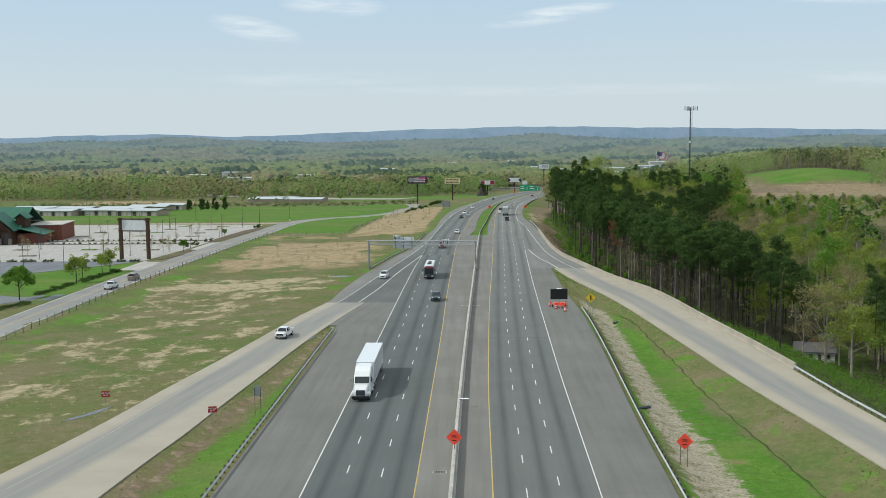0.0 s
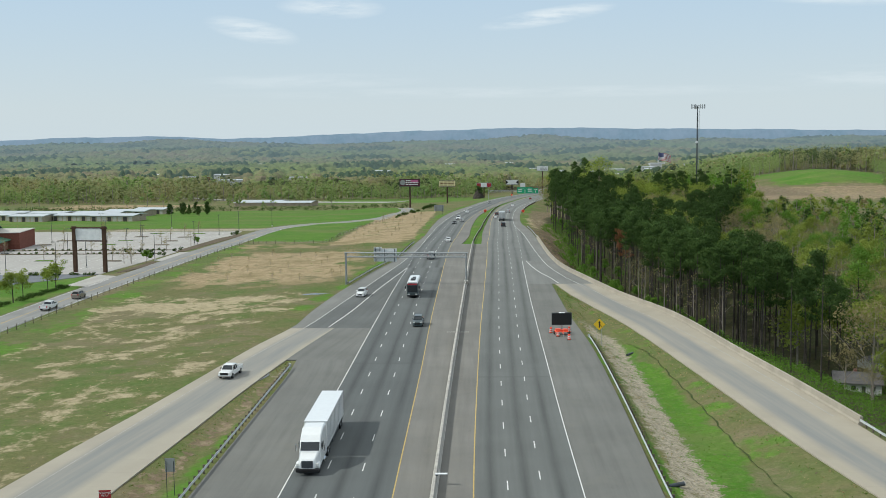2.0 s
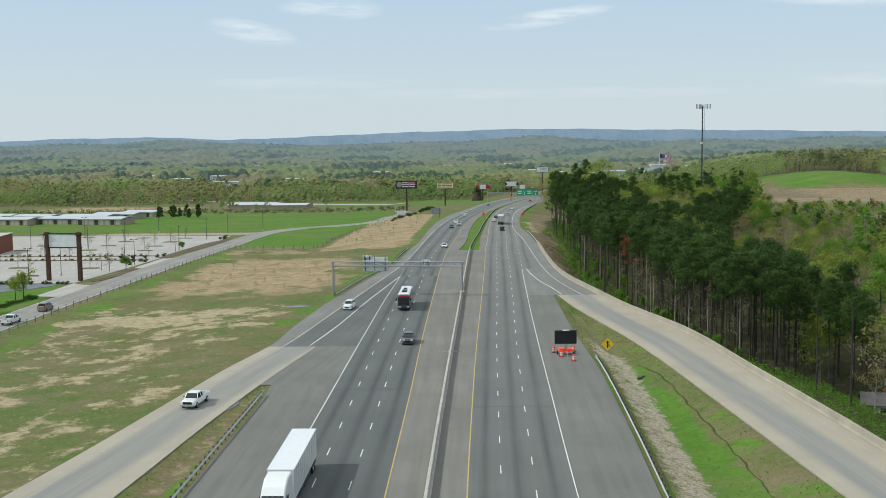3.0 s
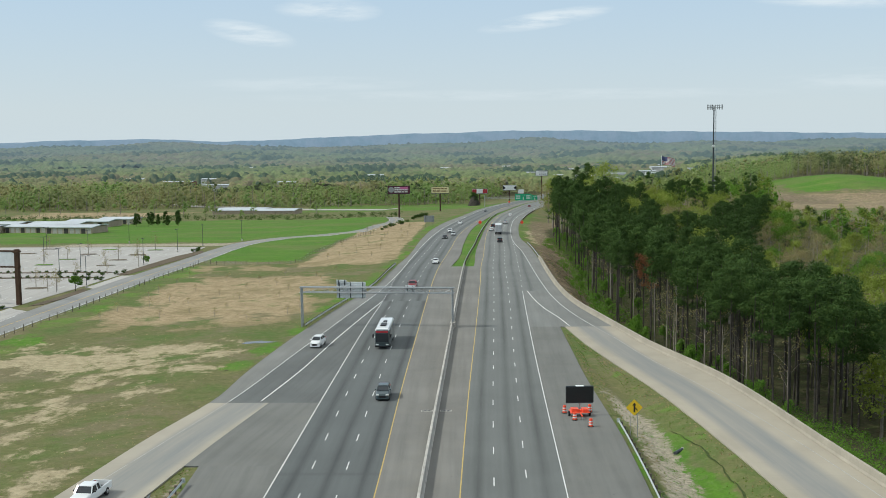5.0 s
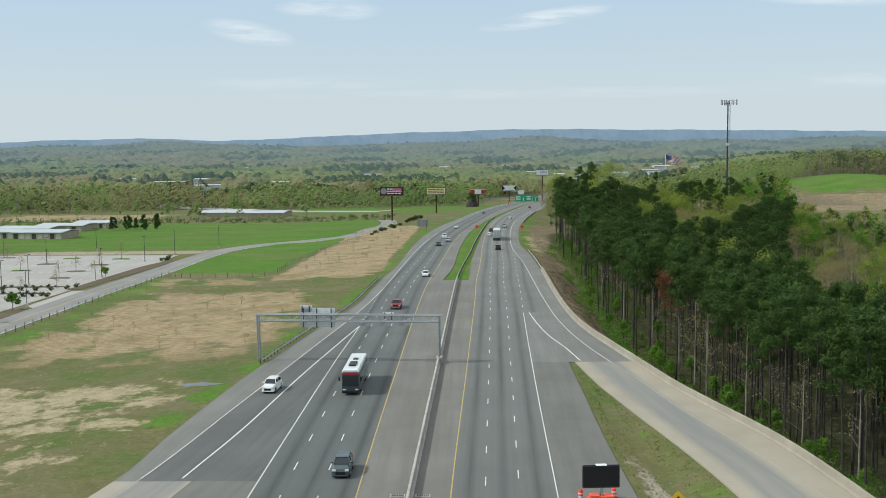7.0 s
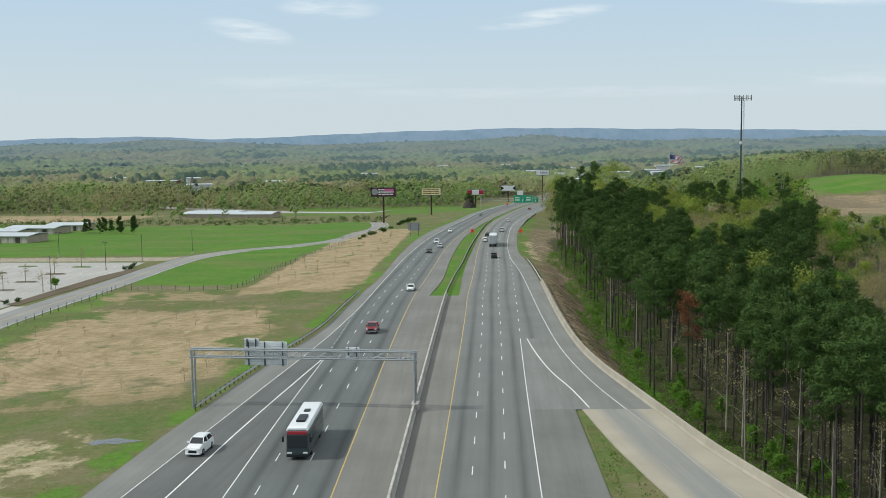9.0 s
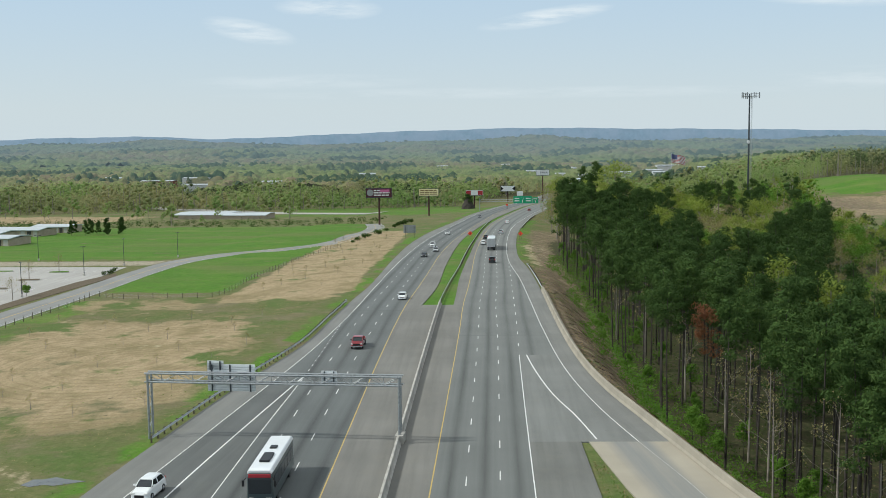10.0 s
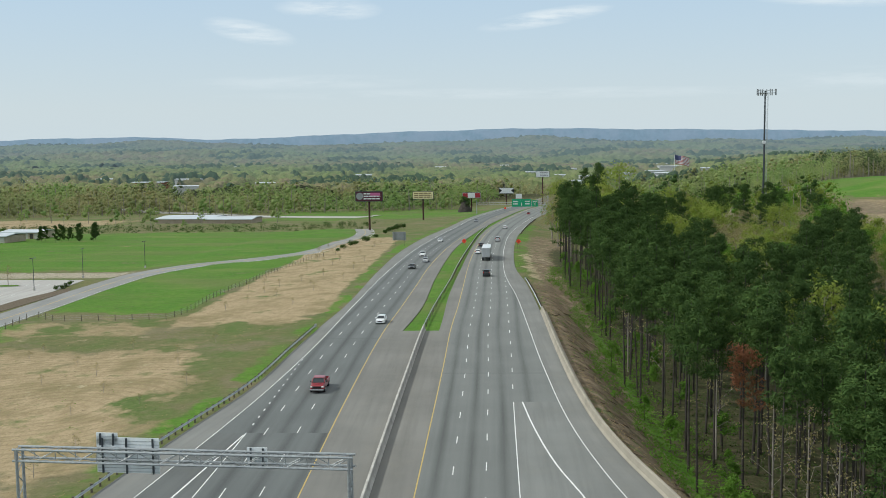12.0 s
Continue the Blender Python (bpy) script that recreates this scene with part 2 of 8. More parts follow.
def leaf_material(name, a, b, tips, tree=True, haze_glow=None, thin_share=0.38):
    m = Nodes(name, 0.85, 0, 0.06)
    patch = m.noise(0.45, 3)
    c = m.mix(m.ramp(patch, 0.35, 0.65), a, b)
    c = m.mix(m.ramp(m.noise(2.2, 2), 0.5, 0.75, (0.0, 0.7)), c, tips)
    r = m.random() if tree else m.ramp(m.noise(0.055, 2), 0.36, 0.64)
    c = m.mix(m.ramp(r, 0.0, 1.0, (0.0, 0.55 if tree else 0.35)), c, tuple(x * 0.62 for x in a))
    if not tree:
        c = m.mix(m.ramp(m.noise(0.012, 3), 0.4, 0.6, (0.0, 0.6)), c, (tips[0] * 1.25, tips[1] * 1.1, tips[2] * 1.1))
    m.done(c)
    # Emission that imitates the haze in front of a distant ridge.
    if haze_glow:
        m.put(haze_glow, m.bsdf.inputs["Emission Color"])
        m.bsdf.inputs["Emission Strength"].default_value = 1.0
    # thin leaves let some of the light through
    thin, both = m.add("ShaderNodeBsdfTranslucent"), m.add("ShaderNodeMixShader")
    both.inputs[0].default_value = thin_share
    m.put(m.mix(1.0, c, (1.25, 1.3, 0.8) if tree else (1.1, 1.15, 0.95), "MULTIPLY"), thin.inputs["Color"])
    m.put(m.bsdf.outputs[0], both.inputs[1])
    m.put(thin.outputs[0], both.inputs[2])
    out = [n for n in m.tree.nodes if n.type == "OUTPUT_MATERIAL"][0]
    m.put(both.outputs[0], out.inputs["Surface"])
    return m.mat


def canopy_material():
    """Closed woodland of the distance: each crown has its own tone, and haze on the farther ones is put into colour and
    emission.
    """
    m = Nodes("backdrop_canopy", 0.9, 0, 0.1)
    tone, pine, far = m.mask("tone"), m.mask("pine"), m.mask("far")
    c = m.mix(m.ramp(tone, 0.0, 0.45), (0.15, 0.215, 0.055), (0.195, 0.225, 0.08))
    c = m.mix(m.ramp(tone, 0.45, 0.8), c, (0.215, 0.195, 0.09))
    c = m.mix(m.ramp(tone, 0.8, 1.0), c, (0.235, 0.18, 0.115))
    c = m.mix(pine, c, (0.045, 0.08, 0.04))
    c = m.mix(m.ramp(m.noise(0.35, 4, 0.6), 0.42, 0.68, (0.0, 0.45)), c, m.mix(0.6, c, (0.03, 0.04, 0.02)))
    c = m.mix(m.ramp(m.noise(0.012, 5, 0.65, None, (1, 0.5, 1)), 0.45, 0.62, (0.0, 0.55)), c, m.mix(0.7, c, (0.05, 0.07, 0.045)))
    # Painted haze: base dulled and a blue emission added, growing with far.
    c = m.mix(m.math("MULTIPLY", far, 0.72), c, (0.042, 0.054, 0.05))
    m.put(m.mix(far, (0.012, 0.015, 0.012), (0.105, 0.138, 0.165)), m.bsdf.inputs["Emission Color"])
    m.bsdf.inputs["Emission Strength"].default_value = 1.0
    return m.done(c, m.noise(0.4, 5, 0.7), 0.8, 3.0)


MAT = {
    "ground": ground_material(),
    "lane_left": lane_asphalt("lane_asphalt_left", (0.092, 0.098, 0.097), (0.12, 0.126, 0.122), 0.0, 3.75, 3, 190.0),
    "lane_right": lane_asphalt("lane_asphalt_right", (0.112, 0.117, 0.112), (0.15, 0.155, 0.147), 0.0, 3.5, 3, 170.0),
    "lane_right_far": lane_asphalt("lane_asphalt_right_far", (0.112, 0.117, 0.112), (0.15, 0.155, 0.147), 0.0, 3.5, 4, 170.0),
    # Shoulder asphalt again, lightened to imitate haze and grazing light farther off.
    "shoulder_far": worn_asphalt("far_shoulder_asphalt", (0.165, 0.165, 0.155)),
    "slip": worn_asphalt("slip_asphalt", (0.105, 0.109, 0.106)),
    "slip_right": worn_asphalt("slip_asphalt_right", (0.158, 0.161, 0.153)),
    "shoulder": worn_asphalt("shoulder_asphalt", (0.138, 0.138, 0.128)),
    "median": worn_asphalt("median_asphalt", (0.158, 0.153, 0.14)),
    "front": worn_asphalt("frontage_asphalt", (0.21, 0.208, 0.2)),
    "drive": worn_asphalt("driveway_asphalt", (0.14, 0.15, 0.165)),
    "ramp_left": road_concrete("ramp_concrete_left", (0.37, 0.335, 0.27), 1.8, 6.6),
    "ramp_right": road_concrete("ramp_concrete_right", (0.37, 0.33, 0.26), 1.5, 6.0),
    "lot": worn_asphalt("lot_concrete", (0.34, 0.325, 0.305), 1.12),
    "white": plain("white_paint", (0.74, 0.74, 0.72), 0.7, 0, 0.3, 0.25, 1.5),
    "dash_white": plain("lane_dash_paint", (0.72, 0.72, 0.7), 0.75, 0, 0.3, 0.35, 1.2),
    "worn_white": plain("worn_white_paint", (0.40, 0.39, 0.36), 0.8, 0, 0.2, 0.35, 1.5),
    "yellow": plain("yellow_paint", (0.52, 0.38, 0.12), 0.7, 0, 0.3, 0.25, 1.5),
    "parapet": plain("parapet_concrete", (0.35, 0.315, 0.255), 0.92, 0, 0.2, 0.25, 0.25),
    "concrete": plain("barrier_concrete", (0.46, 0.44, 0.40), 0.9, 0, 0.2, 0.35, 0.6),
    "steel": plain("galvanised_steel", (0.40, 0.42, 0.43), 0.5, 0.6, 0.5, 0.3, 3),
    "rail": plain("guardrail_steel", (0.52, 0.55, 0.55), 0.5, 0.2, 0.5, 0.3, 2),
    "post": plain("weathered_post", (0.15, 0.125, 0.10), 0.9, 0, 0.2, 0.4, 3),
    "bark": plain("pine_bark", (0.075, 0.066, 0.058), 0.95, 0, 0.1, 0.45, 1.2),
    "pale_bark": plain("pale_bark", (0.33, 0.29, 0.25), 0.95, 0, 0.1, 0.35, 1.2),
    "needles": leaf_material("pine_needles", (0.044, 0.082, 0.024), (0.062, 0.11, 0.03), (0.14, 0.19, 0.05), thin_share=0.14),
    "spring": leaf_material("spring_leaves", (0.2, 0.26, 0.05), (0.26, 0.305, 0.07), (0.31, 0.34, 0.1)),
    "fresh": leaf_material("fresh_green_leaves", (0.10, 0.21, 0.03), (0.14, 0.25, 0.045), (0.2, 0.3, 0.06)),
    "bud": leaf_material("budding_twigs", (0.29, 0.245, 0.135), (0.235, 0.21, 0.105), (0.36, 0.31, 0.17)),
    "rust": leaf_material("rust_needles", (0.24, 0.1, 0.06), (0.2, 0.095, 0.055), (0.3, 0.14, 0.085)),
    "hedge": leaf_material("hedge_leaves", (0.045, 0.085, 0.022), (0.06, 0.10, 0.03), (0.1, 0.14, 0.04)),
    # Green and olive bases are lightened in place of haze over distant trees.
    "far_green": leaf_material("wood_canopy_green", (0.225, 0.33, 0.115), (0.265, 0.35, 0.135), (0.3, 0.36, 0.16), False, thin_share=0.5),
    "far_olive": leaf_material("wood_canopy_olive", (0.26, 0.305, 0.135), (0.27, 0.3, 0.145), (0.33, 0.32, 0.18), False, thin_share=0.5),
    "far_pine": leaf_material("wood_canopy_pine", (0.055, 0.095, 0.042), (0.07, 0.11, 0.05), (0.1, 0.13, 0.06), False, thin_share=0.25),
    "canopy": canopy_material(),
}

# ---- the lie of the land ----
def grade(y):
    """Height of the highway at y: level, then a long fall towards the valley."""
    y = np.asarray(y, float)
    z = np.where(y < 200, 0.0, -0.0000625 * (y - 200) ** 2)
    z = np.where(y > 400, -2.5 - 0.025 * (y - 400), z)
    z = np.where(y > 600, -7.5 - 0.03 * (y - 600), z)
    return np.where(y > 1000, -19.5 - 4 * (1 - np.exp(-(y - 1000) / 250)), z)


class Line:
    """A road line x(y) through a few points, eased into a smooth curve."""

    def __init__(self, *points):
        self.y, self.x = np.array([p[1] for p in points], float), np.array([p[0] for p in points], float)
        d = np.diff(self.x) / np.diff(self.y)
        self.m = np.concatenate([d[:1], (d[1:] + d[:-1]) / 2, d[-1:]])

    def __call__(self, y):
        y = np.asarray(y, float)
        k = np.clip(np.searchsorted(self.y, y) - 1, 0, len(self.y) - 2)
        h = self.y[k + 1] - self.y[k]
        s = (y - self.y[k]) / h
        c = np.clip(s, 0, 1)
        x = (1 + 2 * c) * (1 - c) ** 2 * self.x[k] + c * (1 - c) ** 2 * h * self.m[k]
        x = x + c * c * (3 - 2 * c) * self.x[k + 1] + c * c * (c - 1) * h * self.m[k + 1]
        return x + (s - c) * h * np.where(s > 1, self.m[k + 1], self.m[k])


BARRIER = Line((-7.6, -160), (-7.6, 0), (-7.5, 40), (-7.1, 100), (-6.6, 150), (-6.1, 200), (-5.6, 250), (-5.0, 295), (-4.0, 325),
               (-2.0, 370), (-0.9, 408), (2.0, 482), (7.5, 587), (14.0, 659), (25.0, 757), (37.6, 855), (51.7, 937), (67.5, 1026), (100, 1180))
YEL_R = Line((-3.5, -160), (-3.5, 0), (-3.6, 41), (-3.25, 87), (-2.7, 130), (-1.8, 178), (-0.5, 257), (-0.1, 295), (0.7, 324), (1.4, 361),
             (2.1, 405), (3.6, 461), (6.8, 534), (10.8, 594), (16.8, 659), (27.8, 757), (40.5, 855), (54.7, 937), (70.5, 1026), (103, 1180))
EDGE_R = Line((7.4, -160), (7.3, 0), (7.3, 57), (7.6, 99), (7.8, 125), (8.3, 171), (9.4, 237), (10.0, 262), (10.9, 310), (11.8, 361), (12.1, 396))
OUTER_R = Line((41.3, 60), (39.0, 82), (35.6, 110), (32.2, 130), (25.7, 160), (23.6, 173), (20.7, 188), (18.2, 203), (16.0, 224), (14.7, 260), (14.2, 300),
               (13.7, 340), (12.4, 385), (12.9, 432), (15.3, 500), (19.1, 565), (26.0, 633), (35.3, 714), (48.0, 805), (62.0, 890), (80, 990), (114, 1180))
YEL_L = Line((-11.4, -160), (-11.4, 0), (-11.6, 40), (-11.9, 95), (-12.3, 130), (-12.6, 200), (-12.7, 240), (-12.3, 291), (-11.2, 325),
             (-10.2, 363), (-9.1, 415), (-5.9, 484), (-1.3, 546), (5.3, 622), (13.6, 720), (22.1, 790), (36, 885), (58, 1000), (90, 1180))
EDGE_L = Line((-22.8, -160), (-22.8, 0), (-22.9, 80), (-23.0, 140), (-22.9, 190), (-22.5, 222), (-22.9, 268))
OUTER_L = Line((-53.7, 0), (-51.4, 12), (-49.1, 30), (-46.2, 55), (-42.5, 85), (-38.6, 109), (-35.2, 131), (-32.5, 158), (-28.9, 194), (-24.6, 240), (-22.7, 277),
               (-21.7, 325), (-20.0, 408), (-16.8, 484), (-12.1, 546), (-5.5, 622), (2.7, 720), (11.2, 790), (25.2, 885), (47, 1000), (79, 1180))
RAMP_L1 = Line((-59.0, -8), (-56.3, 6), (-54.3, 16), (-52.2, 29), (-50.0, 46), (-47.0, 66), (-43.5, 93), (-41.4, 109), (-37.9, 130), (-37.4, 145), (-35.6, 171),
               (-34.0, 187), (-30.8, 216), (-26.7, 247), (-25.6, 275), (-24.6, 300), (-23.4, 325), (-23.0, 398), (-21.8, 467), (-17.5, 537),
               (-8.9, 622), (-0.8, 720), (7.7, 790), (21.7, 885), (43.5, 1000), (75.5, 1180))
RAMP_L2 = Line((-43.6, -8), (-42.9, 0), (-42.0, 10), (-40.8, 21), (-39.4, 38), (-38.0, 54), (-36.1, 77), (-33.4, 102), (-30.0, 127))
SHOULDER_L = Line((-31.9, -160), (-31.8, 0), (-31.7, 60), (-31.7, 86), (-32.2, 98), (-32.7, 106))
RAMP_R1 = Line((42.6, -20), (38.6, 8), (36.2, 27), (33.4, 47), (29.8, 82), (24.2, 131), (19.4, 158), (17.4, 170), (15.3, 187))
WALL = Line((50.3, -30), (47.6, 0), (45.4, 27), (44.1, 40), (42.8, 58), (41.0, 78), (38.4, 102), (34.4, 139), (29.2, 161), (27.6, 168), (25.2, 182), (22.2, 200),
            (20.4, 211), (18.9, 225), (18.0, 243), (17.6, 270), (17.6, 317), (17.4, 345), (16.9, 372), (15.9, 400), (16.5, 440), (20.8, 533),
            (28.5, 620), (38.8, 714), (51.5, 805), (65.5, 890), (83.5, 990), (117.5, 1180))
SHOULDER_R = Line((14.9, -160), (14.9, 0), (15.0, 27), (15.3, 46), (15.75, 71), (15.9, 110), (15.4, 125), (14.9, 140), (14.6, 165), (14.4, 187))
GRASS_L = Line((-8.9, 293), (-8.3, 300), (-6.9, 322), (-6.1, 381), (-2.9, 483), (4.0, 573), (13.0, 664), (24.0, 757), (36.5, 855), (50.7, 937), (66.5, 1026), (99, 1180))
GRASS_R = Line((-2.2, 293), (-2.0, 305), (-1.7, 340), (-0.9, 371), (0.3, 408), (2.7, 482), (8.3, 587), (14.9, 659), (26, 757), (38.6, 855), (52.7, 937), (68.5, 1026), (101, 1180))

FRONTAGE = [(-99.6, 60), (-99.7, 110), (-99.6, 150), (-98.8, 190), (-97.2, 225), (-95.6, 285), (-94.0, 335), (-94.2, 380), (-92.5, 412), (-84.5, 438),
            (-71, 458), (-60, 476), (-53, 500), (-50.5, 535), (-46.5, 562), (-47, 600), (-52, 640)]


def ease(x, a, b):
    t = np.clip((np.asarray(x, float) - a) / (b - a), 0, 1)
    return t * t * (3 - 2 * t)


def waves(x, y, size, seed=0.0):
    """Gentle rolling, from sums of sines."""
    a, b = np.asarray(x) / size, np.asarray(y) / size
    w = np.sin(a * 1.7 + b * 0.9 + seed) + np.sin(a * -1.1 + b * 2.3 + 1.7 * seed + 1) + np.sin(a * 3.1 + b * -2.7 + seed * 0.6 + 2) * 0.5
    return w / 2.5


def land(x, y):
    """Height of the ground at (x, y)."""
    x, y = np.asarray(x, float), np.asarray(y, float)
    g = grade(y)
    left = RAMP_L1(np.maximum(y, -8)) - x
    right = x - WALL(np.maximum(y, -30))
    z = g - 0.14
    # fields beside the road, and the lower shopping ground behind them
    z = z - 1.3 * ease(left, 1.5, 40) * (0.75 + 0.25 * ease(y, 40, 200)) - 1.0 * ease(left, 70, 82)
    z = z + 0.16 * waves(x, y, 9.0, 3) * ease(left, 4, 15) * (1 - ease(left, 50, 62))
    # swale between carriageway and ramp
    inner = np.minimum(x - SHOULDER_R(np.clip(y, -150, 187)), RAMP_R1(np.clip(y, -20, 187)) - x)
    z = z - 1.5 * ease(inner, 0.3, 6.5) * (y < 187)
    lower = np.minimum(x - RAMP_L2(np.clip(y, -8, 127)), SHOULDER_L(np.clip(y, -150, 106)) - x)
    z = z - 0.5 * ease(lower, 0.2, 3.0) * (y < 110)
    # embankment and the wooded hollow beyond the wall
    fall = 8.0 - 2.0 * ease(y, 200, 280) - 4.6 * ease(y, 300, 420)
    z = z - fall * ease(right, 0.6, 13) - 7.5 * ease(right, 14, 40) * (1 - ease(y, 150, 290))
    rise = ease(right, 30, 130) * ease(y, 330, 640)
    z = z + 7.0 * rise + 14.5 * ease(right, 80, 230) * ease(y, 640, 900)
    z = z + 6.0 * np.exp(-((x - 268) / 42) ** 2 - ((y - 800) / 62) ** 2)
    away = np.maximum(ease(left, 120, 420), ease(right, 60, 300)) * ease(y, 250, 900)
    z = z + 1.5 * waves(x, y, 60.0, 1) * away
    # valley floor and far hills
    far = ease(y, 1500, 2600)
    z = z * (1 - far) + (-24 + 5 * waves(x, y, 420.0, 5)) * far
    hills = ease(y, 2250, 4200) * (30 + 4 * waves(x, y, 130.0, 8))
    for crest, tall, wide, seed in ((2480, 9, 130, 1), (2850, 14, 170, 4), (3330, 17, 200, 7), (3900, 21, 240, 2)):
        shape = np.clip(0.55 + 0.75 * waves(x, crest, 300.0, seed) + 0.2 * waves(x, crest, 90.0, seed + 1), 0, 1.3)
        hills = hills + tall * shape * np.exp(-((y - crest - 90 * waves(x, 0.0, 240.0, seed + 3)) / wide) ** 2)
    return z + hills


def graded(points):
    """Ground positions for (x, y) pairs."""
    return [(x, y, float(land(x, y))) for x, y in points]


# ---- building blocks ----
def mesh_object(name, verts, faces, material, uv=None, smooth=False):
    me = bpy.data.meshes.new(name)
    me.from_pydata([tuple(v) for v in verts], [], [tuple(f) for f in faces])
    me.materials.append(material)
    if uv is not None:
        layer = me.uv_layers.new(name="UVMap")
        where = np.empty(len(me.loops), np.int32)
        me.loops.foreach_get("vertex_index", where)
        layer.data.foreach_set("uv", np.asarray(uv, np.float32)[where].ravel())
    if smooth:
        me.polygons.foreach_set("use_smooth", np.ones(len(me.polygons), bool))
    me.update()
    return new(name, me)


def part(name, bm, material, parent=None, label="", smooth=False):
    me = bpy.data.meshes.new(name)
    bm.normal_update()
    bm.to_mesh(me)
    bm.free()
    me.materials.append(material)
    if smooth:
        me.polygons.foreach_set("use_smooth", np.ones(len(me.polygons), bool))
    ob = new(name, me)
    ob.parent = parent
    return tagged(ob, label) if label else ob


def thing(name, label, category, group="", at=None):
    ob = tagged(new(name), label, category, group)
    ob.empty_display_size = 0.3
    if at is not None:
        ob.matrix_basis = at
    return ob


def box(bm, x0, x1, y0, y1, z0, z1, bevel=0.0, turn=None):
    out = bmesh.ops.create_cube(bm, size=1.0)["verts"]
    m = Matrix.Translation(((x0 + x1) / 2, (y0 + y1) / 2, (z0 + z1) / 2)) @ Matrix.Diagonal((x1 - x0, y1 - y0, z1 - z0, 1))
    bmesh.ops.transform(bm, matrix=(turn @ m) if turn else m, verts=out)
    if bevel:
        edges = list({e for v in out for e in v.link_edges})
        bmesh.ops.bevel(bm, geom=edges, offset=bevel, segments=2, affect="EDGES", profile=0.5)
    return out


def rod(bm, a, b, r0, r1=None, n=8):
    """A round bar from a to b."""
    a, b = Vector(a), Vector(b)
    r1 = r0 if r1 is None else r1
    out = bmesh.ops.create_cone(bm, cap_ends=True, segments=n, radius1=r0, radius2=r1, depth=(b - a).length)["verts"]
    turn = (b - a).to_track_quat("Z", "Y").to_matrix().to_4x4()
    bmesh.ops.transform(bm, matrix=Matrix.Translation((a + b) / 2) @ turn, verts=out)
    return out


def bar(bm, a, b, w, h=None):
    """A square bar from a to b."""
    a, b = Vector(a), Vector(b)
    h = w if h is None else h
    out = bmesh.ops.create_cube(bm, size=1.0)["verts"]
    turn = (b - a).to_track_quat("Z", "Y").to_matrix().to_4x4()
    bmesh.ops.transform(bm, matrix=Matrix.Translation((a + b) / 2) @ turn @ Matrix.Diagonal((w, h, (b - a).length, 1)), verts=out)
    return out


def prism(bm, outline, x0, x1, axis="x"):
    """A closed outline of (y, z) pairs, pushed from x0 to x1."""
    def at(x, p):
        return (x, *p) if axis == "x" else (p[0], x, p[1]) if axis == "y" else (*p, x)
    a, b = [bm.verts.new(at(x0, p)) for p in outline], [bm.verts.new(at(x1, p)) for p in outline]
    for k in range(len(a)):
        j = (k + 1) % len(a)
        bm.faces.new((a[k], a[j], b[j], b[k]))
    bm.faces.new(a[::-1])
    bm.faces.new(b)
    bmesh.ops.recalc_face_normals(bm, faces=bm.faces[:])
    return a + b


def strip(name, left, right, y0, y1, material, lift=0.0, cells=4, step=4.0, deep=0.35, origin=None):
    """A paved band between two lines, with a top of its own and edges that go into the ground. u: metres from the origin line."""
    n = max(2, int(round((y1 - y0) / step)) + 1)
    ys = np.linspace(y0, y1, n)
    a, b = left(ys), right(ys)
    base = (origin or left)(ys)
    verts, uv, faces = [], [], []
    for k in range(n):
        z = float(grade(ys[k])) + lift
        for c in range(cells + 1):
            x = a[k] + (b[k] - a[k]) * c / cells
            verts.append((x, ys[k], z))
            uv.append((abs(x - base[k]), ys[k]))
        for x in (a[k], b[k]):
            verts.append((x, ys[k], z - deep))
            uv.append((abs(x - base[k]), ys[k]))
    w = cells + 3
    for k in range(n - 1):
        for c in range(cells):
            p = k * w + c
            faces.append((p, p + 1, p + w + 1, p + w))
        p = k * w
        faces.append((p, p + w, p + w + cells + 1, p + cells + 1))
        faces.append((p + cells, p + cells + 2, p + w + cells + 2, p + w + cells))
    for k, flip in ((0, 1), (n - 1, -1)):
        p = k * w
        ring = [p + cells + 1, p + cells + 2] + [p + c for c in range(cells, -1, -1)]
        faces.append(ring[::flip])
    return mesh_object(name, verts, faces, material, uv)


def shifted(line, d):
    return lambda y: line(y) + d


def ribbon(name, path, width, material, lift=0.06, deep=0.3, step=4.0):
    """A road band along a list of (x, y) points, laid on the ground."""
    p = np.array(path, float)
    d = np.concatenate([[0], np.cumsum(np.hypot(*np.diff(p, axis=0).T))])
    s = np.linspace(0, d[-1], max(2, int(d[-1] / step)))
    fx, fy = Line(*zip(p[:, 0], d)), Line(*zip(p[:, 1], d))
    xs, ys = fx(s), fy(s)
    t = np.gradient(np.stack([xs, ys], 1), axis=0)
    t /= np.linalg.norm(t, axis=1)[:, None]
    verts, uv, faces = [], [], []
    for k in range(len(s)):
        nx, ny = -t[k, 1], t[k, 0]
        z = float(land(xs[k], ys[k])) + lift
        for c in (1, 0.33, -0.33, -1):
            verts.append((xs[k] + nx * c * width / 2, ys[k] + ny * c * width / 2, z))
            uv.append((width / 2 * (1 - c), s[k]))
        for c in (1, -1):
            verts.append((xs[k] + nx * c * width / 2, ys[k] + ny * c * width / 2, z - deep))
            uv.append((0, s[k]))
    for k in range(len(s) - 1):
        p0 = k * 6
        for c in range(3):
            faces.append((p0 + c, p0 + 6 + c, p0 + 7 + c, p0 + c + 1))
        faces.append((p0, p0 + 4, p0 + 10, p0 + 6))
        faces.append((p0 + 3, p0 + 9, p0 + 11, p0 + 5))
    return mesh_object(name, verts, faces, material, uv), np.stack([xs, ys], 1), t


# ---- ground ----
def axis(*spans):
    out = []
    for a, b, step in spans:
        out += list(np.arange(a, b, step))
    return np.array(out + [spans[-1][1]], float)


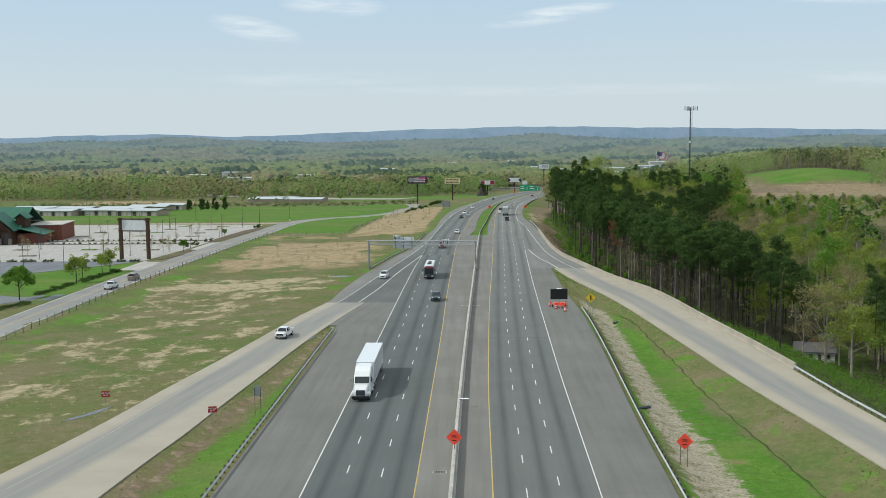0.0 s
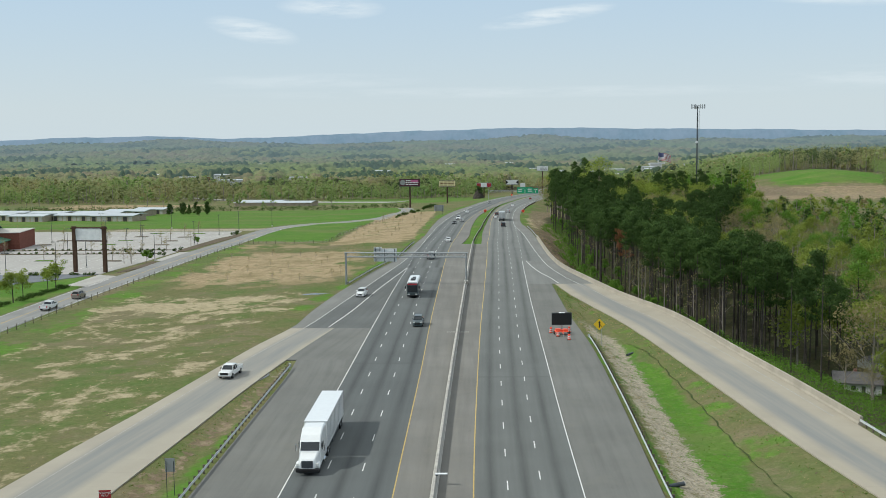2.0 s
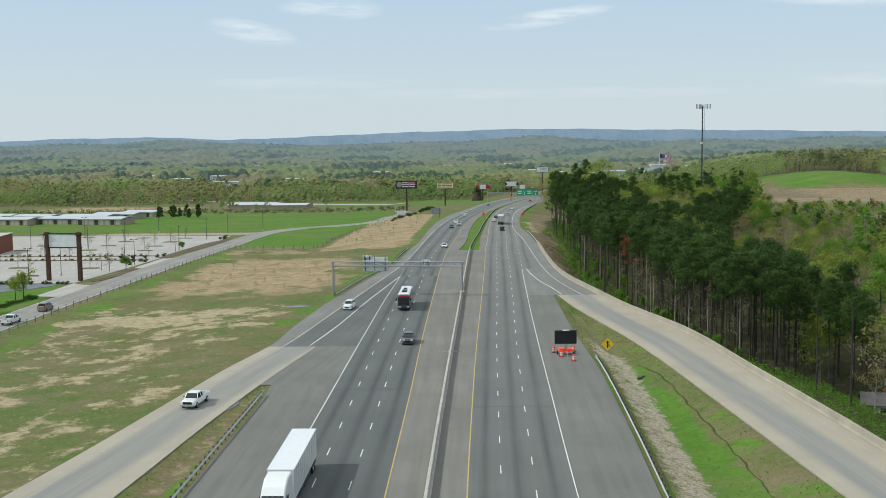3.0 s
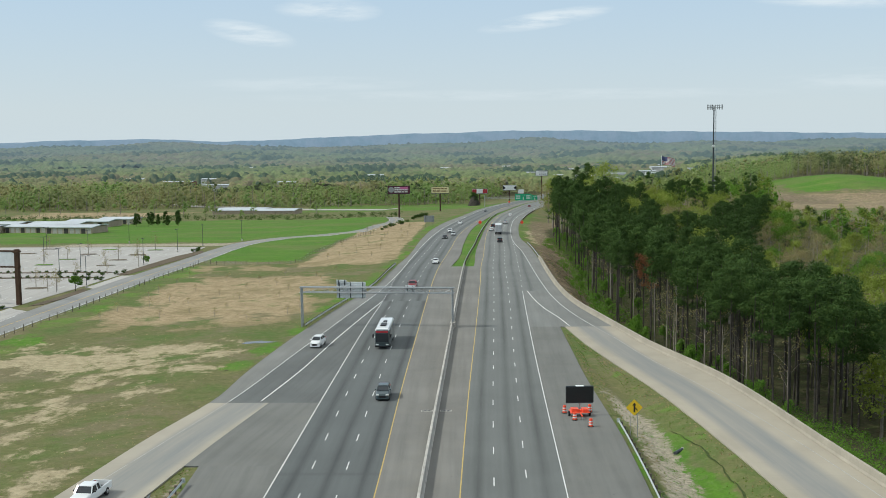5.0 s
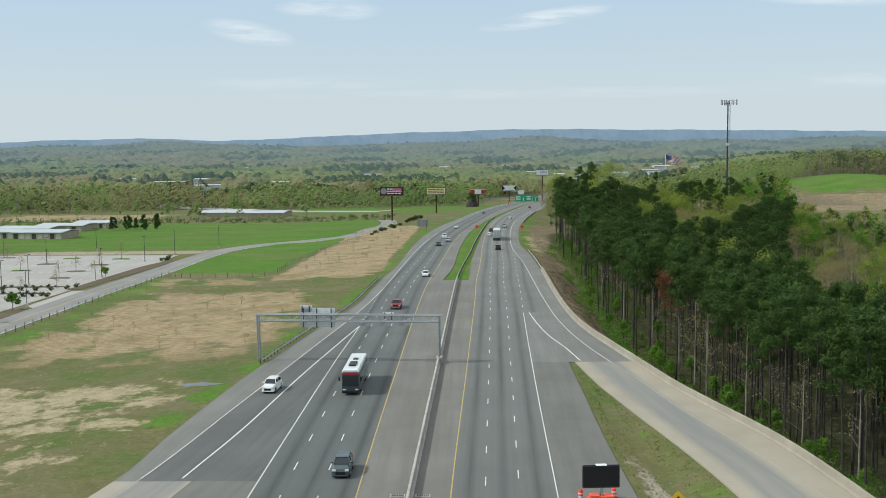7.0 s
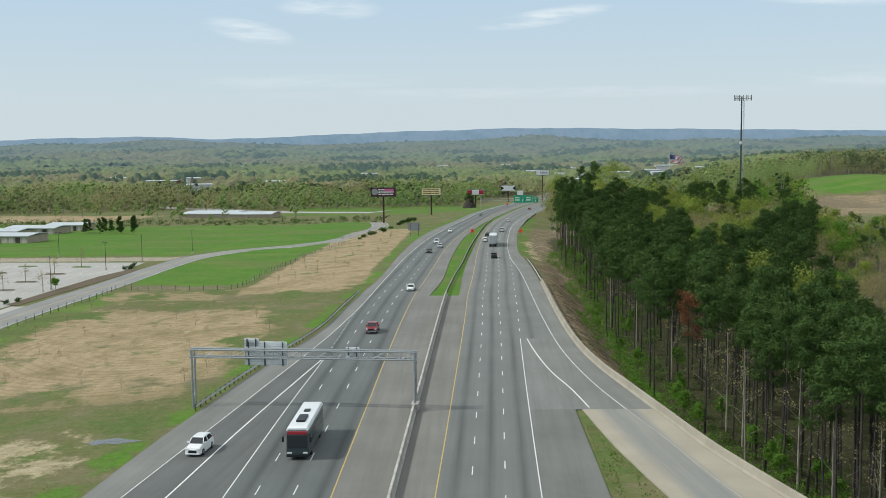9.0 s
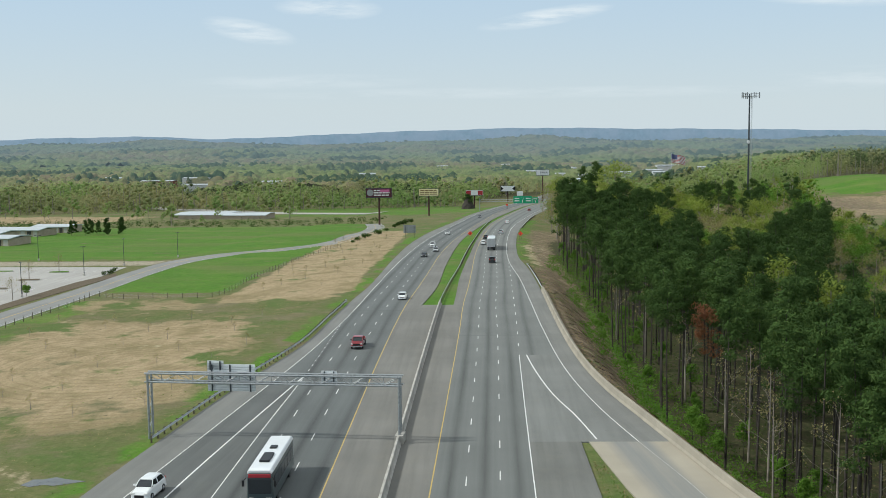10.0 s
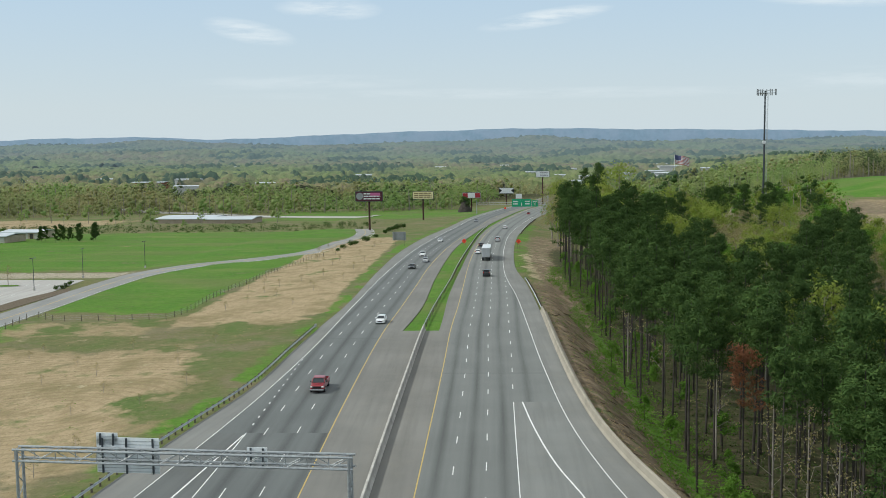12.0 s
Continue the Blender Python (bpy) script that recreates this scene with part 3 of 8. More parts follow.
gx = axis((-3600, -1200, 150), (-1200, -400, 40), (-400, -130, 9), (-130, -62, 3), (-62, 62, 1.6), (62, 140, 4), (140, 400, 13), (400, 1200, 50), (1200, 3600, 150))
gy = axis((-160, -20, 14), (-20, 340, 3), (340, 660, 6), (660, 1100, 16), (1100, 2400, 50), (2400, 4800, 60))
X, Y = np.meshgrid(gx, gy)
Z = land(X, Y)
nx, ny = len(gx), len(gy)
idx = np.arange(nx * ny).reshape(ny, nx)
quads = np.stack([idx[:-1, :-1], idx[:-1, 1:], idx[1:, 1:], idx[1:, :-1]], -1).reshape(-1, 4)
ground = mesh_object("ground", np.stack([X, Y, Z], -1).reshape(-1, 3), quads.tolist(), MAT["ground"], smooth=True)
tagged(ground, "grassy valley ground with dry patches beside the highway", "ground", kind="structure")


def within(v, a, b, soft):
    return ease(v, a - soft, a + soft) * (1 - ease(v, b - soft, b + soft))


gl, gr = RAMP_L1(np.maximum(Y, -8)) - X, X - WALL(np.maximum(Y, -30))
swale = (X > SHOULDER_R(np.clip(Y, -150, 187))) & (X < RAMP_R1(np.clip(Y, -20, 187))) & (Y < 190)
frac = np.clip((X - SHOULDER_R(np.clip(Y, -150, 187))) / np.maximum(RAMP_R1(np.clip(Y, -20, 187)) - SHOULDER_R(np.clip(Y, -150, 187)), 1), 0, 1)
wedge = (X > RAMP_L2(np.clip(Y, -8, 127))) & (X < SHOULDER_L(np.clip(Y, -150, 106))) & (Y < 110)
field = (gl > 0) & (X > -93)
masks = {
    "lush": 1.0 * swale * within(frac, 0.28, 0.62, 0.1) * (1 - ease(Y, 105, 135)) + 0.3 * swale * (frac > 0.6) + 0.6 * swale * (frac < 0.08) + 0.75 * wedge * ease(X - RAMP_L2(np.clip(Y, -8, 127)), 2, 6)
    + 0.95 * within(X, -92, -57.5, 2.0) * within(Y, 330, 470, 12) + 0.95 * within(X, -330, -50, 12) * within(Y, 432, 640, 14)
    + 0.8 * (X > GRASS_L(np.maximum(Y, 293)) - 1) * (X < GRASS_R(np.maximum(Y, 293)) + 1) * (Y > 285)
    + 0.55 * field * within(gl, 0, 5, 2) * (Y > 150) + 0.5 * field * within(X, -93, -82, 3) * (Y < 320) + 0.9 * within(X, -140, -104, 3) * within(Y, 140, 224, 4)
    + 0.6 * within(gr, -1, 5, 2) * within(Y, 375, 640, 15) + 0.95 * within(gr, 9.5, 17, 2.0) * within(Y, 60, 330, 20)
    + 1.0 * within(X, 222, 310, 9) * within(Y, 730, 890, 10) + 0.7 * within(X, -140, 10, 20) * within(Y, 760, 940, 14) + 0.45 * within(X, -420, -200, 30) * within(Y, 640, 760, 20),
    "soil": 0.8 * within(X, -84, -37, 9) * within(Y, 196, 282, 16) * field + 0.88 * within(X, -56, -27, 1.8) * within(Y, 305, 560, 10) * field
    + 0.5 * within(X, -88, -58, 3) * within(Y, 296, 318, 4) + 0.8 * within(X, 140, 320, 14) * within(Y, 560, 722, 12) + 0.9 * within(X, -330, -215, 15) * within(Y, 690, 800, 12),
    "straw": 0.4 * field * within(X, -88, -43, 5) * within(Y, 20, 176, 10) + 0.2 * field * within(X, -90, -36, 6) * within(Y, 150, 300, 10) + 0.62 * within(gr, 2, 13, 3) * within(Y, 345, 470, 18) + 0.3 * within(gr, 3, 10, 2) * within(Y, 230, 345, 20),
    "brown": 0.9 * within(gr, 0.8, 10.5, 1.4) * within(Y, 178, 372, 14) + 0.7 * within(gr, 5, 20, 2) * within(Y, 330, 560, 14)
    + 0.62 * wedge * within(X - RAMP_L2(np.clip(Y, -8, 127)), 1.0, 3.6, 0.8)
    + 0.52 * within(X, 140, 320, 10) * within(Y, 545, 725, 10) + 0.62 * within(X, 90, 216, 8) * within(Y, 620, 850, 10),
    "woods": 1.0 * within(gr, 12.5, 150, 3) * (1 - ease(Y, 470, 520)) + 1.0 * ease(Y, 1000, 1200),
    "gravel": 0.68 * swale * within(X - SHOULDER_R(np.clip(Y, -150, 187)), 1.5, 6.4 + 2.5 * (1 - ease(Y, 10, 60)), 1.4) * (1 - ease(Y, 112, 140)) + 0.5 * swale * within(frac, 0.1, 0.4, 0.1) * within(Y, 118, 140, 6) + 0.5 * wedge * within(Y, 84, 112, 4) + 0.75 * within(X, -175, -99, 4) * within(Y, 409, 428, 5),
}
for name, values in masks.items():
    layer = ground.data.attributes.new(name, "FLOAT", "POINT")
    layer.data.foreach_set("value", np.clip(values, 0, 1).astype(np.float32).ravel())

# ---- pavements ----
tagged(strip("road_left", EDGE_L, YEL_L, -150, 222, MAT["lane_left"], cells=6), "dark asphalt carriageway with oil-darkened lanes", "road", kind="structure")
tagged(strip("road_left_far", OUTER_L, YEL_L, 222, 1180, MAT["lane_left"], cells=6, origin=YEL_L), "dark asphalt carriageway falling into the valley", "road", kind="structure")
tagged(strip("road_right", YEL_R, EDGE_R, -150, 237, MAT["lane_right"], cells=6), "grey asphalt carriageway with oil-darkened lanes", "road", kind="structure")
tagged(strip("road_right_far", YEL_R, OUTER_R, 237, 1180, MAT["lane_right_far"], cells=6), "grey asphalt carriageway curving into the valley", "road", kind="structure")
tagged(strip("median_pavement", YEL_L, YEL_R, -150, 293, MAT["median"], cells=4), "pale worn asphalt median strip", "pavement", kind="structure")
tagged(strip("median_shoulder_left", YEL_L, GRASS_L, 293, 1180, MAT["median"], cells=2), "pale asphalt inner shoulder", "pavement", kind="structure")
tagged(strip("median_shoulder_right", GRASS_R, YEL_R, 293, 1180, MAT["median"], cells=2), "pale asphalt inner shoulder", "pavement", kind="structure")
tagged(strip("shoulder_left", SHOULDER_L, EDGE_L, -150, 98, MAT["shoulder"], cells=3), "wide grey asphalt shoulder", "pavement", kind="structure")
tagged(strip("shoulder_left_gore", RAMP_L2, EDGE_L, 98, 127, MAT["shoulder"], cells=3, step=2), "grey asphalt gore", "pavement", kind="structure")
tagged(strip("exit_lane", OUTER_L, EDGE_L, 127, 222, MAT["slip"], cells=5), "dark asphalt slip lane and gore", "road", kind="structure")
tagged(strip("exit_shoulder", RAMP_L1, OUTER_L, 127, 222, MAT["shoulder_far"], cells=2), "grey asphalt outer shoulder", "pavement", kind="structure")
tagged(strip("shoulder_left_far", RAMP_L1, OUTER_L, 222, 1180, MAT["shoulder_far"], cells=2), "grey asphalt outer shoulder", "pavement", kind="structure")
tagged(strip("shoulder_right", EDGE_R, SHOULDER_R, -150, 187, MAT["shoulder"], cells=3), "wide grey asphalt shoulder", "pavement", kind="structure")
tagged(strip("merge_lane", EDGE_R, OUTER_R, 187, 237, MAT["slip_right"], cells=5, step=2), "grey asphalt merging lane and gore", "road", kind="structure")
tagged(strip("merge_shoulder", OUTER_R, WALL, 187, 237, MAT["shoulder_far"], cells=2, step=2), "grey asphalt outer shoulder", "pavement", kind="structure")
tagged(strip("shoulder_right_far", OUTER_R, WALL, 237, 1180, MAT["shoulder_far"], cells=2), "grey asphalt outer shoulder", "pavement", kind="structure")
tagged(strip("ramp_left", RAMP_L1, RAMP_L2, -8, 127, MAT["ramp_left"], cells=5, step=2.5), "pale concrete slip road with a greyer lane", "road", kind="structure")
tagged(strip("ramp_right", RAMP_R1, WALL, -20, 187, MAT["ramp_right"], cells=5, step=2.5), "pale concrete slip road with a greyer lane", "road", kind="structure")


# ---- painted lines ----
def stripe(name, line, y0, y1, width, material, label):
    return tagged(strip(name, shifted(line, -width / 2), shifted(line, width / 2), y0, y1, material, 0.006, 1, 3.0, 0.004), label, "road marking", kind="structure")


stripe("line_yellow_right", YEL_R, -150, 1100, 0.13, MAT["yellow"], "solid yellow edge line")
stripe("line_yellow_left", YEL_L, -150, 1100, 0.13, MAT["yellow"], "solid yellow edge line")
stripe("line_white_right", EDGE_R, -150, 237, 0.11, MAT["white"], "solid white edge line")
stripe("line_white_left", EDGE_L, -150, 222, 0.11, MAT["white"], "solid white edge line")
stripe("line_ramp_right", OUTER_R, 62, 187, 0.12, MAT["worn_white"], "worn white edge line on the concrete slip road")
stripe("line_outer_right", OUTER_R, 187, 1100, 0.115, MAT["white"], "solid white edge line of the merging lane")
stripe("line_ramp_left", OUTER_L, 1, 128, 0.12, MAT["worn_white"], "worn white edge line on the concrete slip road")
stripe("line_outer_left", OUTER_L, 128, 1100, 0.115, MAT["white"], "solid white edge line of the slip lane")
GORE_L = Line((-31.0, 130), (-29.2, 146), (-26.7, 178), (-22.55, 222))
GORE_R = Line((16.4, 187), (14.8, 199), (13.0, 209), (11.4, 224), (10.5, 238))
stripe("line_gore_left", GORE_L, 128, 221, 0.19, MAT["white"], "broad white gore line")
stripe("line_gore_right", GORE_R, 188, 237, 0.19, MAT["white"], "broad white gore line")


def dashes(name, line, y0, y1, pitch, length, width):
    """One broken lane line: every dash is a piece of its own."""
    bm = bmesh.new()
    box(bm, -width / 2, width / 2, -length / 2, length / 2, -0.004, 0.006)
    me = bpy.data.meshes.new("dash")
    bm.to_mesh(me)
    bm.free()
    me.materials.append(MAT["dash_white"])
    top = tagged(new(name), "broken white lane line on asphalt", "road marking", kind="structure")
    y = y0
    while y < y1:
        ob = new("dash", me)
        x, dx = float(line(y)), float(line(y + 1) - line(y - 1)) / 2
        dz = float(grade(y + 1) - grade(y - 1)) / 2
        ob.matrix_basis = pose(x, y, float(grade(y)) + 0.004, math.degrees(dz), 0, -math.degrees(dx))
        ob.parent = top
        y += pitch


inner_r = lambda y: YEL_R(y) + 3.43
inner_r2 = lambda y: YEL_R(y) + 6.85
dashes("lane_line_right_1", inner_r, 0.3, 560, 11.5, 2.9, 0.12)
dashes("lane_line_right_2", inner_r2, 4.06, 560, 11.37, 2.9, 0.12)
dashes("lane_line_left_1", lambda y: YEL_L(y) - 3.8, 6.8, 560, 11.4, 2.9, 0.12)
dashes("lane_line_left_2", lambda y: YEL_L(y) - 7.6, 8.0, 560, 11.3, 2.9, 0.12)
dashes("lane_line_merge", EDGE_R, 246, 392, 11.4, 2.9, 0.12)
dashes("lane_line_exit", lambda y: EDGE_L(np.minimum(y, 268)), 226, 266, 3.6, 0.95, 0.15)

front, front_mid, front_way = ribbon("frontage_road", FRONTAGE, 8.8, MAT["front"])
tagged(front, "grey asphalt two-lane frontage road", "road", kind="structure")

# ---- barrier, walls and rails ----
for key, args in {
    "orange": ((1.0, 0.095, 0.05), 0.55, 0, 0.4, 0.15, 3), "drum": ((0.9, 0.105, 0.045), 0.5, 0, 0.4, 0.2, 3), "black": ((0.012, 0.012, 0.013), 0.45, 0, 0.4, 0.2, 2),
    "sign_white": ((0.72, 0.73, 0.73), 0.5, 0, 0.4, 0.15, 1), "sign_back": ((0.78, 0.8, 0.8), 0.55, 0.0, 0.5, 0.15, 1.2), "sign_yellow": ((0.78, 0.50, 0.02), 0.5, 0, 0.4, 0.1, 2),
    "sign_red": ((0.36, 0.025, 0.035), 0.5, 0, 0.4, 0.15, 2), "sign_green": ((0.015, 0.34, 0.16), 0.5, 0, 0.4, 0.12, 0.5), "maroon": ((0.085, 0.022, 0.035), 0.55, 0, 0.3, 0.2, 0.4),
    "pole_brown": ((0.085, 0.04, 0.035), 0.7, 0.2, 0.3, 0.3, 1), "cream": ((0.70, 0.63, 0.36), 0.6, 0, 0.3, 0.12, 0.5), "brown_text": ((0.19, 0.11, 0.045), 0.7, 0, 0.3, 0.2, 1),
    "dark_steel": ((0.075, 0.085, 0.095), 0.55, 0.5, 0.4, 0.3, 1), "tyre": ((0.02, 0.02, 0.021), 0.85, 0, 0.3, 0.2, 6), "glass": ((0.025, 0.03, 0.035), 0.08, 0, 0.6, 0.1, 3),
    "chrome": ((0.6, 0.61, 0.62), 0.2, 0.95, 0.5, 0.15, 4), "pink": ((0.5, 0.13, 0.28), 0.6, 0, 0.3, 0.1, 1), "sign_grey": ((0.30, 0.31, 0.32), 0.55, 0.2, 0.4, 0.2, 1),
}.items():
    MAT[key] = plain(key, *args)


def along(name, line, y0, y1, profile, material, step=3.0, lift=0.0):
    """A closed outline of (across, up) pairs pushed along a road line."""
    n = max(2, int(round((y1 - y0) / step)) + 1)
    ys = np.linspace(y0, y1, n)
    xs, zs = line(ys), grade(ys) + lift
    k = len(profile)
    verts = [(xs[i] + p[0], ys[i], zs[i] + p[1]) for i in range(n) for p in profile]
    faces = [(i * k + j, i * k + (j + 1) % k, (i + 1) * k + (j + 1) % k, (i + 1) * k + j) for i in range(n - 1) for j in range(k)]
    faces += [tuple(range(k))[::-1], tuple((n - 1) * k + j for j in range(k))]
    me = bpy.data.meshes.new(name)
    me.from_pydata(verts, [], faces)
    bm = bmesh.new()
    bm.from_mesh(me)
    bmesh.ops.recalc_face_normals(bm, faces=bm.faces[:])
    bm.to_mesh(me)
    bm.free()
    me.materials.append(material)
    return new(name, me)


JERSEY = [(-0.36, -0.1), (-0.36, 0.08), (-0.22, 0.32), (-0.15, 0.95), (-0.11, 1.0), (0.11, 1.0), (0.15, 0.95), (0.22, 0.32), (0.36, 0.08), (0.36, -0.1)]
median = tagged(along("median_barrier", BARRIER, -150, 294, JERSEY, MAT["concrete"]), "pale concrete safety barrier along the paved median", "barrier", kind="structure")
PARAPET = [(-0.05, -0.6), (-0.05, 0.08), (0.12, 0.32), (0.2, 0.95), (0.24, 1.0), (0.52, 1.0), (0.56, 0.95), (0.6, -1.6), (0.0, -1.6)]
tagged(along("ramp_parapet", WALL, 58, 317, PARAPET, MAT["parapet"], 2.5), "long stained concrete parapet beside the slip road", "wall", kind="structure")
tagged(along("parapet_kerb", shifted(WALL, 0.62), 58, 317, [(0, -0.8), (0, 0.02), (0.7, -0.05), (0.7, -0.9)], MAT["parapet"], 2.5), "narrow concrete ledge behind the parapet", "kerb", kind="structure")

BEAM = [(-0.04, 0.44), (0.04, 0.5), (-0.01, 0.59), (0.04, 0.68), (-0.04, 0.75), (-0.055, 0.75), (0.02, 0.68), (-0.03, 0.59), (0.02, 0.5), (-0.055, 0.44)]
post_bm = bmesh.new()
box(post_bm, -0.075, 0.075, -0.1, 0.1, -0.6, 0.73)
box(post_bm, -0.2, -0.075, -0.06, 0.06, 0.46, 0.72)
post_mesh = bpy.data.meshes.new("post")
post_bm.to_mesh(post_mesh)
post_bm.free()
post_mesh.materials.append(MAT["post"])


def guardrail(line, y0, y1, side, label, spacing=1.905, lift=0.0, ends=True):
    """A W-beam rail on timber posts; side +1 puts the posts towards +x of the rail."""
    top = thing("guardrail", label, "guardrail", "highway guardrails")
    prof = [(p[0] * side, p[1]) for p in BEAM]
    along("beam", line, y0, y1, prof, MAT["rail"], 2.0, lift).parent = top
    y = y0 + 0.4
    while y < y1:
        ob = new("post", post_mesh)
        ob.matrix_basis = pose(float(line(y)) + 0.26 * side, y, float(grade(y)) + lift, 0, 0, 0 if side > 0 else 180)
        ob.parent = top
        y += spacing
    if ends:
        bm = bmesh.new()
        box(bm, -0.22, 0.22, -0.05, 0.05, 0.3, 0.86, 0.03)
        end = part("end_plate", bm, MAT["rail"], top, "blunt steel end plate")
        y = y1 if ends == 1 else y0
        end.matrix_basis = pose(float(line(y)), y, float(grade(y)) + lift)
    return top


guardrail(lambda y: -32.05 + 0 * np.asarray(y), -20, 91, -1, "galvanised guardrail on timber posts beside a wide shoulder", ends=1)
guardrail(lambda y: SHOULDER_R(y) + 0.35, -20, 115, 1, "galvanised guardrail on posts above a stony verge", ends=1)
guardrail(lambda y: RAMP_L1(y) - 0.5, 187, 296, -1, "galvanised guardrail between slip lane and bare field", lift=0.02)
guardrail(lambda y: BARRIER(y) - 0.1, 294, 620, 1, "steel guardrail in the grassy median", 3.81, ends=0)
guardrail(lambda y: WALL(y) + 0.3, 317, 373, 1, "weathered guardrail continuing the concrete parapet", ends=1)
guardrail(lambda y: WALL(y) + 0.2, -16, 58, 1, "pale guardrail at the outer side of the slip road", ends=0)
guardrail(lambda y: WALL(y) + 0.5, 560, 700, 1, "guardrail at the far bend of the highway", 3.81, ends=0)

# ---- overhead gantry ----
gantry = thing("sign_gantry", "grey steel truss gantry over the carriageway with sign backs", "sign gantry", at=pose(-35.5, 189.5, 0, 0, 0, -5.0))
span, low, high = 29.7, 6.6, 7.6
for y in (-0.55, 0.55):
    for z in (low, high):
        bm = bmesh.new()
        rod(bm, (-0.2, y, z), (span + 0.2, y, z), 0.11, n=8)
        part("chord", bm, MAT["steel"], gantry)
bm = bmesh.new()
cells = 16
for k in range(cells):
    a, b = span * k / cells, span * (k + 1) / cells
    for y in (-0.55, 0.55):
        rod(bm, (a, y, low if k % 2 else high), (b, y, high if k % 2 else low), 0.045, n=5)
    for z in (low, high):
        rod(bm, (a, -0.55, z), (b, 0.55, z), 0.035, n=5)
        rod(bm, (a, -0.55, z), (a, 0.55, z), 0.035, n=5)
    rod(bm, (a, -0.55, low), (a, -0.55, high), 0.04, n=5)
part("lattice", bm, MAT["steel"], gantry, "thin diagonal truss bars")
for x, foot in ((0.15, -0.5), (span - 0.15, 0.9)):
    for y in (-0.55, 0.55):
        bm = bmesh.new()
        rod(bm, (x, y, foot), (x, y, high), 0.15, 0.13, 10)
        part("upright", bm, MAT["steel"], gantry)
    for k in range(6):
        bm = bmesh.new()
        z0, z1 = foot + 0.4 + (low - foot - 0.5) * k / 6, foot + 0.4 + (low - foot - 0.5) * (k + 1) / 6
        rod(bm, (x, -0.55 if k % 2 else 0.55, z0), (x, 0.55 if k % 2 else -0.55, z1), 0.045, n=5)
        part("brace", bm, MAT["steel"], gantry)
    bm = bmesh.new()
    box(bm, x - 0.5, x + 0.5, -1.0, 1.0, foot - 0.9, foot + 0.12, 0.04)
    part("footing", bm, MAT["concrete"], gantry, "concrete footing")
for x0, x1, z0, z1 in ((6.9, 8.85, 7.9, 8.95), (6.9, 12.6, 5.4, 8.55), (20.4, 22.2, 6.3, 7.95)):
    big = x1 - x0 > 3
    bm = bmesh.new()
    n = max(1, int((x1 - x0) / 0.32))
    box(bm, x0, x1, 0.72, 0.76, z0, z1, 0.01)
    part("sign_panel", bm, MAT["sign_back"], gantry, "plain aluminium back of a sign panel")
    bm = bmesh.new()
    for k in range(int((z1 - z0) / 0.3)):
        z = z0 + 0.12 + 0.3 * k
        box(bm, x0 + 0.02, x1 - 0.02, 0.70, 0.722, z, z + 0.035)
    part("panel_seams", bm, MAT["steel"], gantry)
    for f in ((0.1, 0.48, 0.9) if big else (0.2, 0.8)):
        x = x0 + (x1 - x0) * f
        bm = bmesh.new()
        box(bm, x - 0.07, x + 0.07, 0.56, 0.715, z0 - 0.05, z1 - 0.05, 0.01)
        part("hanger", bm, MAT["dark_steel"], gantry, "dark vertical hanger beam")


# ---- small signs ----
def bars(bm, rows, y, x0, x1, z0, z1, fill=0.62, seed=1):
    """Word-shaped bars in rows, on the face at y."""
    rng = random.Random(seed)
    for k in range(rows):
        h = (z1 - z0) / rows
        zc = z1 - h * (k + 0.5)
        x = x0
        while x < x1 - 0.05:
            w = min((x1 - x0) * rng.uniform(0.14, 0.32), x1 - x)
            box(bm, x, x + w * 0.86, y - 0.012, y, zc - h * fill / 2, zc + h * fill / 2)
            x += w


def words(name, text, size, material, parent, at, depth=0.008):
    cu = bpy.data.curves.new(name, "FONT")
    cu.body, cu.size, cu.extrude, cu.align_x, cu.align_y = text, size, depth, "CENTER", "CENTER"
    cu.space_line = 0.85
    ob = new(name, cu)
    dg = bpy.context.evaluated_depsgraph_get()
    me = bpy.data.meshes.new_from_object(ob.evaluated_get(dg))
    me.name = name
    bpy.data.objects.remove(ob)
    me.materials.clear()
    me.materials.append(material)
    out = new(name, me)
    out.parent = parent
    out.matrix_basis = at
    return out


def diamond(bm, r, y0, y1, corner=0.06):
    prism(bm, [(-r, corner), (-corner, r), (corner, r), (r, corner), (r, -corner), (corner, -r), (-corner, -r), (-r, -corner)], y0, y1, "y")


def work_sign(x, y, z, posts, height, label, name="work_sign"):
    top = thing(name, label, "road sign", at=pose(x, y, z))
    bm = bmesh.new()
    diamond(bm, 0.88, -0.015, 0.015)
    bmesh.ops.translate(bm, vec=(0, 0, height), verts=bm.verts[:])
    panel = part("panel", bm, MAT["orange"], top, "orange diamond panel")
    words("lettering", "ROAD\nWORK", 0.2, MAT["black"], panel, pose(0, -0.022, height + 0.1, 90, 0, 0))
    bm = bmesh.new()
    box(bm, -0.24, 0.24, -0.028, -0.016, height - 0.4, height - 0.3)
    part("text_bar", bm, MAT["black"], panel)
    for dx in posts:
        bm = bmesh.new()
        box(bm, dx - 0.035, dx + 0.035, 0.016, 0.07, -0.8, height + 0.4, 0.006)
        part("post", bm, MAT["post"], top)
    return top


